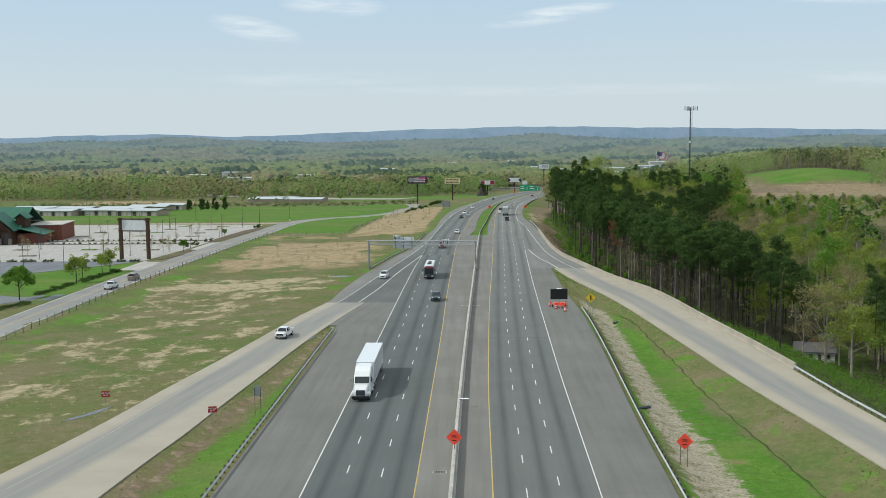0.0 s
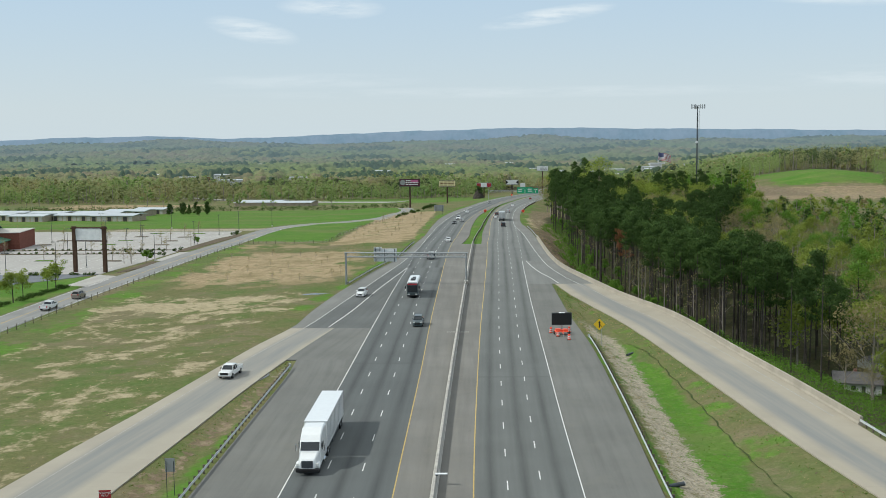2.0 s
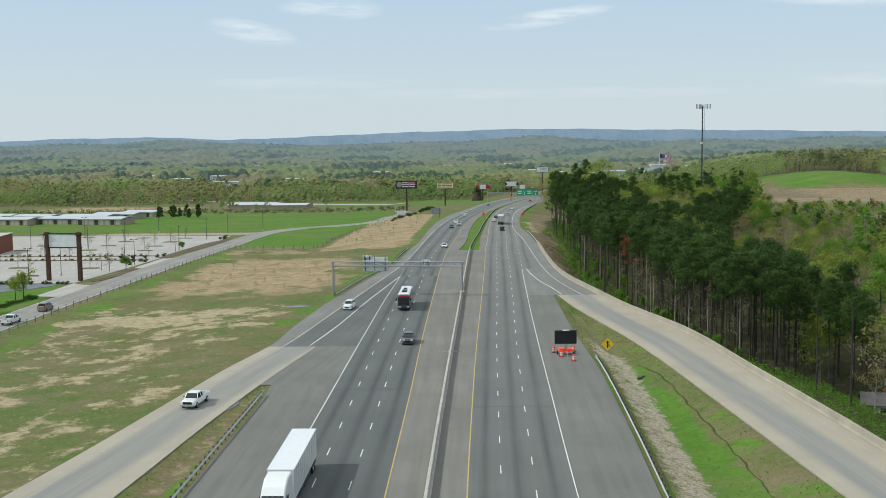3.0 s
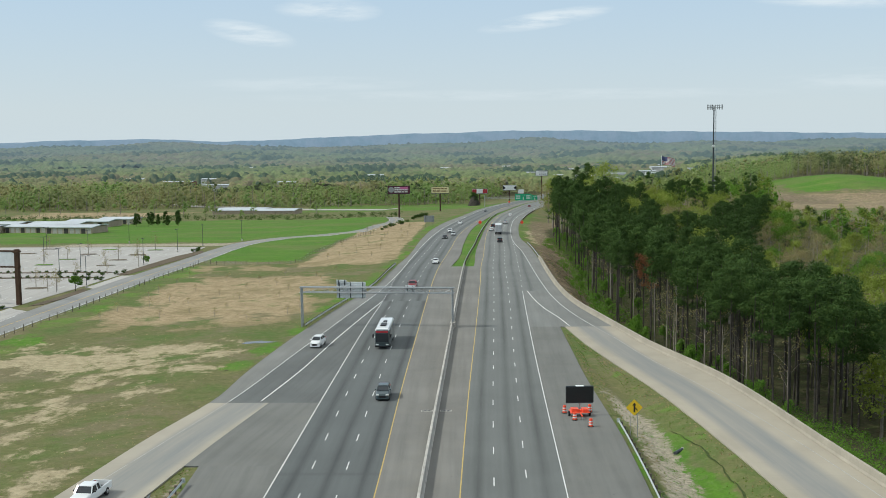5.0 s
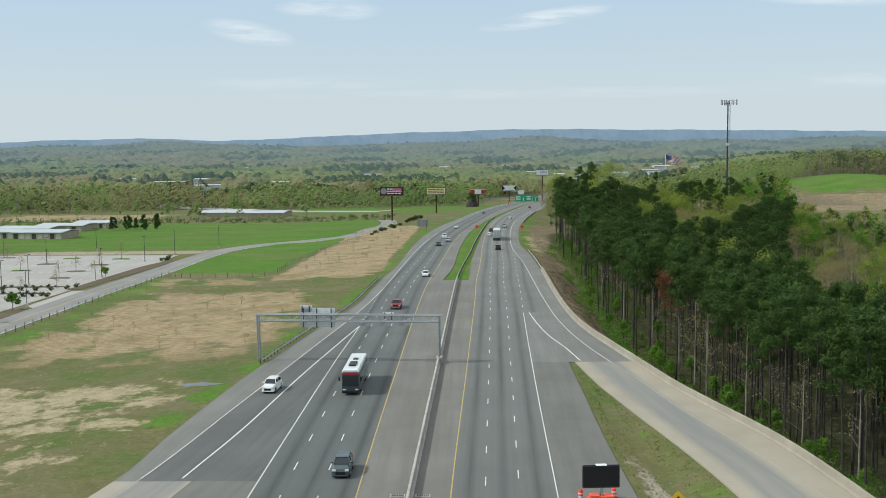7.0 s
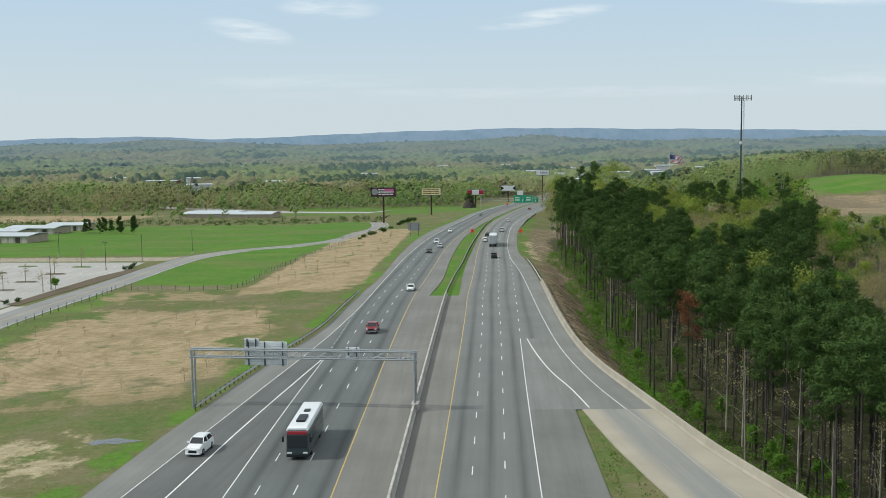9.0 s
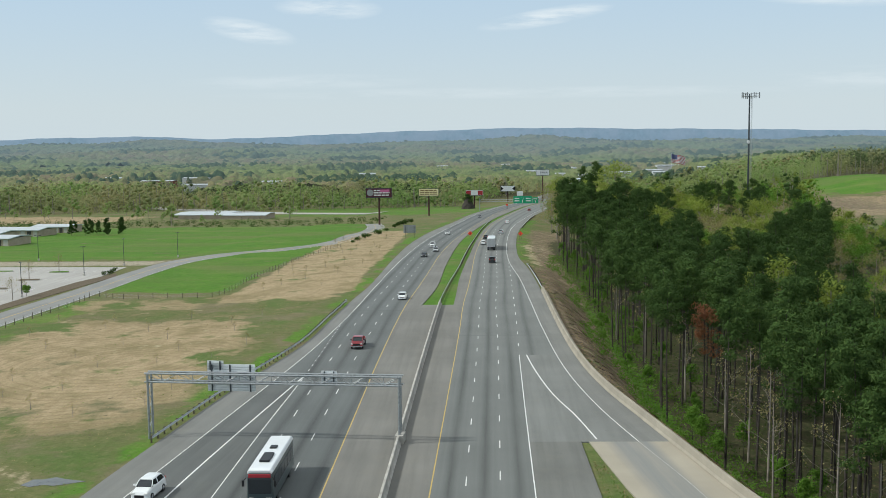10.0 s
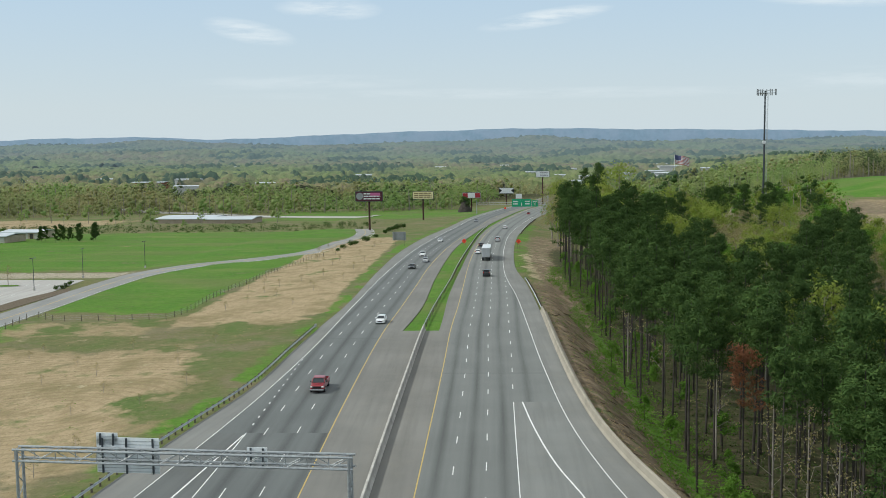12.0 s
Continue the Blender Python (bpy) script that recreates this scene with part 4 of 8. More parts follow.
work_sign(-7.65, 12.2, 1.0, (0.0,), 1.35, "orange diamond roadwork sign standing on the median barrier")
work_sign(17.75, 11.6, float(land(17.75, 11.6)), (-0.45, 0.35), 2.75, "orange diamond roadwork sign on two posts in stony grass")
work_sign(0.3, 486, float(land(0.3, 486)), (-0.4, 0.4), 2.6, "small orange diamond sign in the grassy median")
work_sign(19.7, 483, float(land(19.7, 483)), (-0.4, 0.4), 2.6, "orange diamond sign on the grass verge")
work_sign(23.8, 812, float(grade(812)), (-0.4, 0.4), 2.9, "distant orange diamond sign by the carriageway")
work_sign(54.5, 805, float(grade(805)), (-0.4, 0.4), 2.9, "distant orange diamond sign at the shoulder")

merge = thing("merge_sign", "yellow diamond merging-traffic sign on two posts in a verge", "road sign", at=pose(17.4, 110.5, float(land(17.4, 110.5))))
bm = bmesh.new()
diamond(bm, 0.95, -0.015, 0.015)
bmesh.ops.translate(bm, vec=(0, 0, 3.6), verts=bm.verts[:])
panel = part("panel", bm, MAT["sign_yellow"], merge, "bright yellow diamond panel")
bm = bmesh.new()
prism(bm, [(-0.09, 3.05), (0.09, 3.05), (0.09, 3.85), (0.24, 3.85), (0.0, 4.2), (-0.24, 3.85), (-0.09, 3.85)], -0.03, -0.018, "y")
prism(bm, [(0.09, 3.5), (0.33, 3.2), (0.42, 3.3), (0.09, 3.68)], -0.03, -0.018, "y")
part("arrow", bm, MAT["black"], panel, "black merge arrow")
for dx in (-0.4, 0.4):
    bm = bmesh.new()
    box(bm, dx - 0.03, dx + 0.03, 0.016, 0.06, -0.6, 3.9, 0.006)
    part("post", bm, MAT["steel"], merge)

for x, y, turn in ((-38.4, 26.6, 8), (-54.4, 33.5, 6)):
    g = float(land(x, y))
    top = thing("wrong_way_sign", "red wrong-way sign on a thin post beside the slip road", "road sign", "wrong-way signs", pose(x, y, g, 0, 0, turn))
    bm = bmesh.new()
    box(bm, -0.56, 0.56, -0.012, 0.012, 1.9, 2.7, 0.01)
    panel = part("panel", bm, MAT["sign_red"], top, "red rectangular panel")
    words("lettering", "WRONG\nWAY", 0.31, MAT["sign_white"], panel, pose(0, -0.02, 2.29, 90, 0, 0))
    bm = bmesh.new()
    box(bm, -0.03, 0.03, 0.012, 0.06, -0.6, 2.6, 0.006)
    part("post", bm, MAT["steel"], top)

g = float(land(-33.8, 33))
top = thing("rear_facing_sign", "small dark sign seen from behind on two posts", "road sign", at=pose(-34.0, 33.0, g))
bm = bmesh.new()
box(bm, -0.5, 0.5, -0.01, 0.01, 2.5, 3.9, 0.01)
part("panel", bm, MAT["sign_grey"], top, "grey sign back")
for dx in (-0.38, 0.38):
    bm = bmesh.new()
    box(bm, dx - 0.03, dx + 0.03, -0.06, -0.012, -0.6, 3.6, 0.006)
    part("post", bm, MAT["dark_steel"], top)

g = float(land(-21.8, 500))
top = thing("guide_sign", "large grey back of a roadside guide sign on two posts", "road sign", at=pose(-24.6, 499, g))
bm = bmesh.new()
box(bm, -1.9, 3.0, -0.02, 0.02, 2.2, 5.4, 0.02)
part("panel", bm, MAT["sign_grey"], top, "ribbed grey sign back")
for dx in (-1.0, 2.4):
    bm = bmesh.new()
    box(bm, dx - 0.07, dx + 0.07, -0.16, -0.022, -0.8, 5.2, 0.01)
    part("post", bm, MAT["dark_steel"], top)

lamp = thing("barrier_bracket", "small pale steel plate and bracket fixed to the median barrier", "bracket", at=pose(-7.35, 35, 1.0))
bm = bmesh.new()
box(bm, -0.15, 1.1, -0.22, 0.22, 0.12, 0.2, 0.02)
part("plate", bm, MAT["sign_white"], lamp)
bm = bmesh.new()
box(bm, -0.1, 0.1, -0.1, 0.1, -0.05, 0.12, 0.01)
part("foot", bm, MAT["dark_steel"], lamp)

for x, y in ((-9.1, 7.0), (-8.1, 122.3), (-5.6, 122.3)):
    top = thing("drain_grate", "dark steel storm drain grate set in a pale frame", "drain", "storm drains", pose(x, y, 0.0))
    bm = bmesh.new()
    box(bm, -0.75, 0.75, -0.42, 0.42, -0.1, 0.012, 0.004)
    part("frame", bm, MAT["concrete"], top)
    for k in range(7):
        bm = bmesh.new()
        box(bm, -0.62 + 0.18 * k, -0.48 + 0.18 * k, -0.32, 0.32, 0.0, 0.02)
        part("bar", bm, MAT["black"], top)

# ---- message board trailer and drums ----
vms = thing("message_board_trailer", "orange roadwork trailer carrying a blank black message board", "message board", at=pose(11.7, 119.5, 0, 0, 0, 4))
bm = bmesh.new()
box(bm, -1.72, 1.72, -0.12, 0.12, 1.8, 3.8, 0.03)
board = part("board", bm, MAT["black"], vms, "blank black display board")
bm = bmesh.new()
for a, b in (((-1.76, 0, 1.77), (1.76, 0, 1.77)), ((-1.76, 0, 3.83), (1.76, 0, 3.83)), ((-1.76, 0, 1.77), (-1.76, 0, 3.83)), ((1.76, 0, 1.77), (1.76, 0, 3.83))):
    bar(bm, a, b, 0.07, 0.2)
part("rim", bm, MAT["dark_steel"], board)
bm = bmesh.new()
rod(bm, (0, 0.1, 0.7), (0, 0.1, 1.95), 0.07, n=10)
rod(bm, (0.25, 0.1, 0.7), (0.12, 0.1, 1.85), 0.03, n=6)
part("mast", bm, MAT["steel"], vms, "grey lifting mast")
bm = bmesh.new()
box(bm, -1.25, 1.25, -0.75, 0.75, 0.5, 0.62, 0.02)
for x in (-1.2, 1.2):
    bar(bm, (x, -0.8, 0.56), (x, 1.0, 0.56), 0.1)
bar(bm, (0, -0.8, 0.55), (0, -2.4, 0.5), 0.12)
part("chassis", bm, MAT["drum"], vms, "orange welded chassis")
bm = bmesh.new()
box(bm, -1.1, -0.2, -0.5, 0.5, 0.62, 1.05, 0.05)
box(bm, 0.3, 1.1, -0.55, 0.55, 0.62, 0.98, 0.05)
box(bm, -0.2, 0.3, -0.3, 0.3, 0.62, 0.85, 0.04)
part("battery_box", bm, MAT["drum"], vms, "orange battery boxes")
for x in (-1.32, 1.32):
    bm = bmesh.new()
    rod(bm, (x - 0.1, 0, 0.33), (x + 0.1, 0, 0.33), 0.33, n=18)
    part("wheel", bm, MAT["tyre"], vms)
bm = bmesh.new()
for x in (-1.1, 1.1):
    rod(bm, (x, 0.9, 0.55), (x, 0.9, 0.0), 0.04, n=6)
    rod(bm, (x, 0.9, 0.03), (x, 0.9, 0.0), 0.12, n=8)
rod(bm, (0, -2.3, 0.5), (0, -2.3, 0.0), 0.05, n=6)
part("jack", bm, MAT["steel"], vms)
bm = bmesh.new()
box(bm, -0.5, 0.55, -0.3, 0.35, 3.91, 3.95, 0.01)
bar(bm, (-0.4, 0, 3.8), (-0.4, 0, 3.93), 0.04)
bar(bm, (0.4, 0, 3.8), (0.4, 0, 3.93), 0.04)
part("solar_panel", bm, MAT["sign_back"], vms, "small solar panel above the board")


def drum(m):
    top = thing("traffic_drum", "orange and white striped plastic traffic drum on the shoulder", "traffic drum", "drums round the message board", m)
    rings = ((0.0, 0.26, "drum"), (0.2, 0.25, "sign_white"), (0.36, 0.245, "drum"), (0.52, 0.235, "sign_white"), (0.68, 0.225, "drum"), (0.92, 0.2, None))
    for (z0, r0, key), (z1, r1, _) in zip(rings, rings[1:]):
        bm = bmesh.new()
        rod(bm, (0, 0, z0 + 0.06), (0, 0, z1 + 0.06), r0, r1 + 0.012, 16)
        part("band", bm, MAT[key], top)
    bm = bmesh.new()
    rod(bm, (0, 0, 0), (0, 0, 0.07), 0.4, 0.36, 14)
    part("base", bm, MAT["tyre"], top, "black rubber base ring")
    bm = bmesh.new()
    box(bm, -0.12, 0.12, -0.03, 0.03, 0.97, 1.08, 0.02)
    part("handle", bm, MAT["drum"], top)
    return top


first = drum(pose(9.9, 121.0, 0))
for x, y in ((10.9, 117.4), (12.6, 114.2), (13.2, 121.4)):
    copy_thing(first, pose(x, y, 0, 0, 0, x * 50))

# ---- billboards, far signs, tower, flag ----
def billboard(x, y, zc, w, h, face, text, label, base, seed, art=True, pole="pole_brown"):
    g = base
    top = thing("billboard", label, "billboard", "highway billboards", pose(x, y, g))
    z0 = zc - h / 2 - g
    bm = bmesh.new()
    box(bm, -w / 2, w / 2, -0.2, 0.2, z0, z0 + h, 0.04)
    panel = part("panel", bm, MAT[face], top)
    if text:
        bm = bmesh.new()
        bars(bm, 3, -0.2, -w * 0.2 if art else -w * 0.42, w * 0.42, z0 + h * 0.1, z0 + h * 0.92, 0.5, seed)
        part("lettering", bm, MAT[text], panel)
    bm = bmesh.new()
    for a, b in (((-w / 2, z0), (w / 2, z0)), ((-w / 2, z0 + h), (w / 2, z0 + h)), ((-w / 2, z0), (-w / 2, z0 + h)), ((w / 2, z0), (w / 2, z0 + h))):
        bar(bm, (a[0], 0, a[1]), (b[0], 0, b[1]), 0.2, 0.5)
    part("trim", bm, MAT["dark_steel"], panel)
    bm = bmesh.new()
    rod(bm, (0, 0.5, -2.0), (0, 0.5, z0 + h * 0.6), 0.5, 0.45, 12)
    part("pole", bm, MAT[pole], top)
    bm = bmesh.new()
    bar(bm, (-w * 0.48, 0.55, z0 + 0.25), (w * 0.48, 0.55, z0 + 0.25), 0.25, 0.4)
    box(bm, -w * 0.49, w * 0.49, -1.1, -0.25, z0 - 0.25, z0 - 0.15)
    part("catwalk", bm, MAT["dark_steel"], top)
    return top, panel, z0


b1, p1, z0 = billboard(-46.9, 619, 7.4, 13.1, 4.4, "maroon", "sign_white", "dark maroon billboard on a tall brown pole", -6.9, 3)
bm = bmesh.new()
rod(bm, (-4.5, -0.22, z0 + 2.3), (-4.5, -0.19, z0 + 2.3), 1.7, n=24)
part("disc", bm, MAT["sign_grey"], p1, "pale round emblem")
bm = bmesh.new()
box(bm, 0.6, 5.4, -0.225, -0.19, z0 + 2.5, z0 + 3.9, 0.01)
part("pink_band", bm, MAT["pink"], p1)
billboard(-26.4, 732, 2.0, 12.2, 4.2, "cream", "brown_text", "cream billboard with brown lettering on a brown pole", -11.6, 5, False)
b3, p3, z0 = billboard(29.5, 985, -7.6, 12.5, 4.4, "sign_white", None, "white billboard with dark arrow-shaped ends", -20.0, 7)
bm = bmesh.new()
for s in (-1, 1):
    prism(bm, [(s * 6.1, z0 + 0.2), (s * 6.1, z0 + 4.2), (s * 3.6, z0 + 2.2)], -0.24, -0.205, "y")
part("end_shape", bm, MAT["black"], p3)
b4, p4, z0 = billboard(1.5, 850, -4.3, 12.6, 3.6, "sign_white", None, "red and white billboard behind a dark evergreen", -15.6, 9)
bm = bmesh.new()
box(bm, -6.0, -2.6, -0.23, -0.2, z0 + 0.2, z0 + 3.3)
box(bm, 2.4, 6.0, -0.23, -0.2, z0 + 0.2, z0 + 3.3)
part("red_block", bm, MAT["sign_red"], p4)
billboard(59, 985, 5.6, 11, 4.5, "sign_white", "sign_grey", "pale billboard on a very tall pole beyond the woods", -19.5, 11)

arch = thing("guide_sign_gantry", "far steel gantry carrying wide green guide signs", "sign gantry", at=pose(0, 792, float(grade(792))))
for x in (5.0, 50.5):
    bm = bmesh.new()
    rod(bm, (x, 0, -0.8), (x, 0, 8.4), 0.3, 0.26, 10)
    part("upright", bm, MAT["steel"], arch)
for z in (5.7, 7.0):
    bm = bmesh.new()
    rod(bm, (5, 0, z), (50.5, 0, z), 0.16, n=8)
    part("chord", bm, MAT["steel"], arch)
bm = bmesh.new()
for k in range(24):
    rod(bm, (5 + 1.9 * k, 0, 5.7 if k % 2 else 7.0), (6.9 + 1.9 * k, 0, 7.0 if k % 2 else 5.7), 0.07, n=5)
part("lattice", bm, MAT["steel"], arch)
for x0, x1, z0, z1 in ((27.6, 39.9, 4.4, 9.3), (40.3, 44.2, 4.4, 8.4)):
    bm = bmesh.new()
    box(bm, x0, x1, -0.35, -0.25, z0, z1, 0.1)
    panel = part("sign_panel", bm, MAT["sign_green"], arch, "green guide sign panel")
    bm = bmesh.new()
    xm = (x0 + x1) / 2
    bar(bm, (xm, -0.37, z0 + 0.5), (xm, -0.37, (z0 + z1) / 2), 0.45, 0.04)
    bar(bm, (xm, -0.37, (z0 + z1) / 2), (xm - 1.1, -0.37, z1 - 0.5), 0.45, 0.04)
    bar(bm, (xm, -0.37, (z0 + z1) / 2), (xm + 1.1, -0.37, z1 - 0.5), 0.45, 0.04)
    part("arrow", bm, MAT["sign_white"], panel, "white forked arrow")
    bm = bmesh.new()
    if x1 - x0 > 6:
        bars(bm, 2, -0.36, x0 + 0.8, xm - 2.2, z0 + 1, z1 - 0.8, 0.5, 4)
        bars(bm, 2, -0.36, xm + 2.2, x1 - 0.8, z0 + 1, z1 - 0.8, 0.5, 6)
    else:
        bars(bm, 1, -0.36, x0 + 0.6, x1 - 0.6, z1 - 1.3, z1 - 0.5, 0.5, 8)
    part("lettering", bm, MAT["sign_white"], panel)
bm = bmesh.new()
box(bm, 30.0, 34.0, -0.3, -0.2, 9.6, 12.6, 0.05)
part("upper_sign", bm, MAT["sign_white"], arch, "pale plate above the green sign")

tower = thing("cell_tower", "tall grey monopole mast with a crown of antennas", "mast", at=pose(113.5, 512.2, float(land(113.5, 512.2))))
t0 = 51.9 - float(land(113.5, 512.2))
bm = bmesh.new()
rod(bm, (0, 0, -1), (0, 0, t0 - 0.8), 0.46, 0.27, 14)
part("pole", bm, MAT["dark_steel"], tower, "weathered dark pole")
bm = bmesh.new()
for k in range(60):
    z = 6 + k * (t0 - 9) / 60
    rod(bm, (0.62, -0.3, z), (1.05, -0.3, z), 0.03, n=4)
for x in (0.72, 1.05):
    rod(bm, (x, -0.3, 2), (x, -0.3, t0 - 2), 0.06, n=5)
part("ladder", bm, MAT["steel"], tower, "cable ladder up the side")
bm = bmesh.new()
for k in range(3):
    a, b = radians(120 * k + 90), radians(120 * k + 210)
    rod(bm, (4 * math.cos(a), 4 * math.sin(a), t0 - 1.6), (4 * math.cos(b), 4 * math.sin(b), t0 - 1.6), 0.09, n=6)
    rod(bm, (0, 0, t0 - 1.6), (4 * math.cos(a), 4 * math.sin(a), t0 - 1.6), 0.09, n=6)
    rod(bm, (4 * math.cos(a), 4 * math.sin(a), t0 - 0.6), (4 * math.cos(b), 4 * math.sin(b), t0 - 0.6), 0.05, n=6)
part("platform", bm, MAT["steel"], tower, "triangular antenna platform")
for k in range(3):
    a, b = Vector((math.cos(radians(120 * k + 90)), math.sin(radians(120 * k + 90)), 0)) * 4.0, Vector((math.cos(radians(120 * k + 210)), math.sin(radians(120 * k + 210)), 0)) * 4.0
    for f in (0.02, 0.3, 0.68, 0.96):
        p = a.lerp(b, f) * 1.04
        bm = bmesh.new()
        box(bm, p.x - 0.16, p.x + 0.16, p.y - 0.1, p.y + 0.1, t0 - 2.5, t0 - 0.1, 0.03)
        part("antenna", bm, MAT["sign_grey"], tower)
bm = bmesh.new()
rod(bm, (-0.3, -0.8, t0 * 0.64), (-0.3, -1.1, t0 * 0.64), 0.7, 0.6, 14)
part("dish", bm, MAT["sign_white"], tower, "pale round dish")

flagpole = thing("flagpole", "tall white flagpole with a very large striped flag", "flag", at=pose(214, 1250, -22))
bm = bmesh.new()
rod(bm, (0, 0, -1), (0, 0, 39), 0.45, 0.2, 10)
part("pole", bm, MAT["sign_white"], flagpole)
MAT["flag_red"] = plain("flag_red", (0.42, 0.13, 0.13), 0.8, 0, 0.2, 0.1, 0.3)
MAT["flag_blue"] = plain("flag_blue", (0.09, 0.1, 0.2), 0.8, 0, 0.2, 0.1, 0.3)


def cloth(z0, z1, x0, x1, thick):
    bm = bmesh.new()
    n = 14
    rows = []
    for k in range(n + 1):
        x = x0 + (x1 - x0) * k / n
        dy, dz = 1.1 * math.sin(x * 0.55), -0.24 * x - 0.35 * math.sin(x * 0.5)
        rows.append([bm.verts.new((x, dy + s, z + dz)) for s in (-thick, thick) for z in (z0, z1)])
    for a, b in zip(rows, rows[1:]):
        for i, j in ((0, 1), (1, 3), (3, 2), (2, 0)):
            bm.faces.new((a[i], a[j], b[j], b[i]))
    bm.faces.new([rows[0][k] for k in (0, 1, 3, 2)])
    bm.faces.new([rows[-1][k] for k in (0, 2, 3, 1)])
    bmesh.ops.recalc_face_normals(bm, faces=bm.faces[:])
    return bm


for k in range(13):
    part("stripe", cloth(29.4 + 0.7 * k, 30.1 + 0.7 * k, 0.3, 15.5, 0.05), MAT["flag_red" if k % 2 == 0 else "sign_white"], flagpole)
part("canton", cloth(33.5, 38.6, 0.3, 6.6, 0.1), MAT["flag_blue"], flagpole, "dark blue canton")

# ---- trees ----
def foliage(clumps, leaf, rng, out_bias=0.75, slim=1.0):
    """Small leaf blades round clump centres (x, y, z, rx, rz, count): arrays of vertices and triangles."""
    cs, sizes = [], []
    for x, y, z, rx, rz, n in clumps:
        d = rng.normal(size=(n, 3))
        d /= np.linalg.norm(d, axis=1)[:, None]
        r = rng.uniform(0.62, 1.05, (n, 1))
        cs.append(np.concatenate([np.array([x, y, z]) + d * r * np.array([rx, rx, rz]), d], 1))
    a = np.concatenate(cs)
    n = len(a)
    normal = a[:, 3:] * out_bias + rng.normal(size=(n, 3)) * (1 - out_bias) + np.array([0, 0, 0.25])
    normal /= np.linalg.norm(normal, axis=1)[:, None]
    side = np.cross(normal, rng.normal(size=(n, 3)))
    side /= np.linalg.norm(side, axis=1)[:, None]
    up = np.cross(normal, side)
    s = leaf * rng.uniform(0.6, 1.35, (n, 1))
    p = a[:, :3]
    verts = np.stack([p - side * s * 0.6 * slim, p + side * s * 0.6 * slim, p + up * s * 1.1 / slim, ], 1).reshape(-1, 3)
    return verts, np.arange(3 * n).reshape(-1, 3)


def raw_mesh(name, verts, faces, material, smooth=False):
    me = bpy.data.meshes.new(name)
    nv, nf = len(verts), len(faces)
    me.vertices.add(nv)
    me.vertices.foreach_set("co", np.asarray(verts, np.float32).ravel())
    me.loops.add(nf * 3)
    me.loops.foreach_set("vertex_index", np.asarray(faces, np.int32).ravel())
    me.polygons.add(nf)
    me.polygons.foreach_set("loop_start", np.arange(0, nf * 3, 3, dtype=np.int32))
    me.materials.append(material)
    if smooth:
        me.polygons.foreach_set("use_smooth", np.ones(nf, bool))
    me.update()
    me.validate()
    return me


def stick(bm, a, b, r0, r1, n):
    """A bare tapered stick without caps."""
    out = bmesh.ops.create_cone(bm, cap_ends=False, segments=n, radius1=r0, radius2=r1, depth=(b - a).length)["verts"]
    bmesh.ops.transform(bm, matrix=Matrix.Translation((a + b) / 2) @ (b - a).to_track_quat("Z", "Y").to_matrix().to_4x4(), verts=out)


def limbs(bm, base, height, r, rng, n, spread, start, up=0.55, twigs=0):
    """A slightly bent tapered trunk with side limbs."""
    lean = rng.normal(size=2) * 0.012 * height
    at = lambda f: Vector((base[0] + lean[0] * f * f, base[1] + lean[1] * math.sin(f * 2.2), base[2] + height * f))
    cuts = 5
    for k in range(cuts):
        f, g = k / cuts, (k + 1) / cuts
        stick(bm, at(f) - Vector((0, 0, 0.8 if k == 0 else 0)), at(g), r * (1 - 0.8 * f), r * (1 - 0.8 * g), 7)
    ends = []
    for k in range(n):
        f = start + (0.97 - start) * (k + rng.uniform(0, 0.8)) / n
        a = rng.uniform(0, 2 * math.pi)
        long = spread * (1.15 - 0.75 * (f - start) / (1 - start)) * rng.uniform(0.7, 1.1)
        tip = at(f) + Vector((math.cos(a) * long, math.sin(a) * long, long * up * rng.uniform(0.6, 1.3)))
        stick(bm, at(f), tip, r * 0.3 * (1.1 - f), r * 0.06, 4)
        ends.append((at(f), tip))
        for _ in range(twigs):
            q = at(f).lerp(tip, rng.uniform(0.4, 0.95))
            w = Vector(rng.normal(size=3)) * long * 0.3
            w.z = abs(w.z) * 1.3
            stick(bm, q, q + w, r * 0.06, r * 0.02, 3)
            ends.append((q, q + w))
    return at, ends


HEIGHT = {}


def pine(seed, height, crown, width, leaves="needles", dense=1.15, leaf=0.25):
    rng = np.random.default_rng(seed)
    top = thing("pine_tree", "tall slender pine with a bare trunk and dark crown", "tree", "roadside pine woods")
    bm = bmesh.new()
    at, ends = limbs(bm, (0, 0, 0), height, 0.2, rng, 15, width, crown, 0.35)
    part("trunk", bm, MAT["bark"], top, "straight grey-brown trunk")
    clumps = []
    for a, tip in ends:
        for f in (0.55, 1.0):
            p = a.lerp(tip, f)
            s = rng.uniform(0.8, 1.3)
            clumps.append((p.x, p.y, p.z + 0.3, 1.0 * s, 0.62 * s, int(66 * dense)))
    for k in range(5):
        p = at(0.9 + 0.02 * k)
        clumps.append((p.x + rng.normal() * 0.6, p.y + rng.normal() * 0.6, p.z, 1.1, 0.9, int(64 * dense)))
    ob = new("crown", raw_mesh("crown", *foliage(clumps, leaf, rng, 0.8, 0.5), MAT[leaves]))
    ob.parent = top
    HEIGHT[top.name] = height
    return top


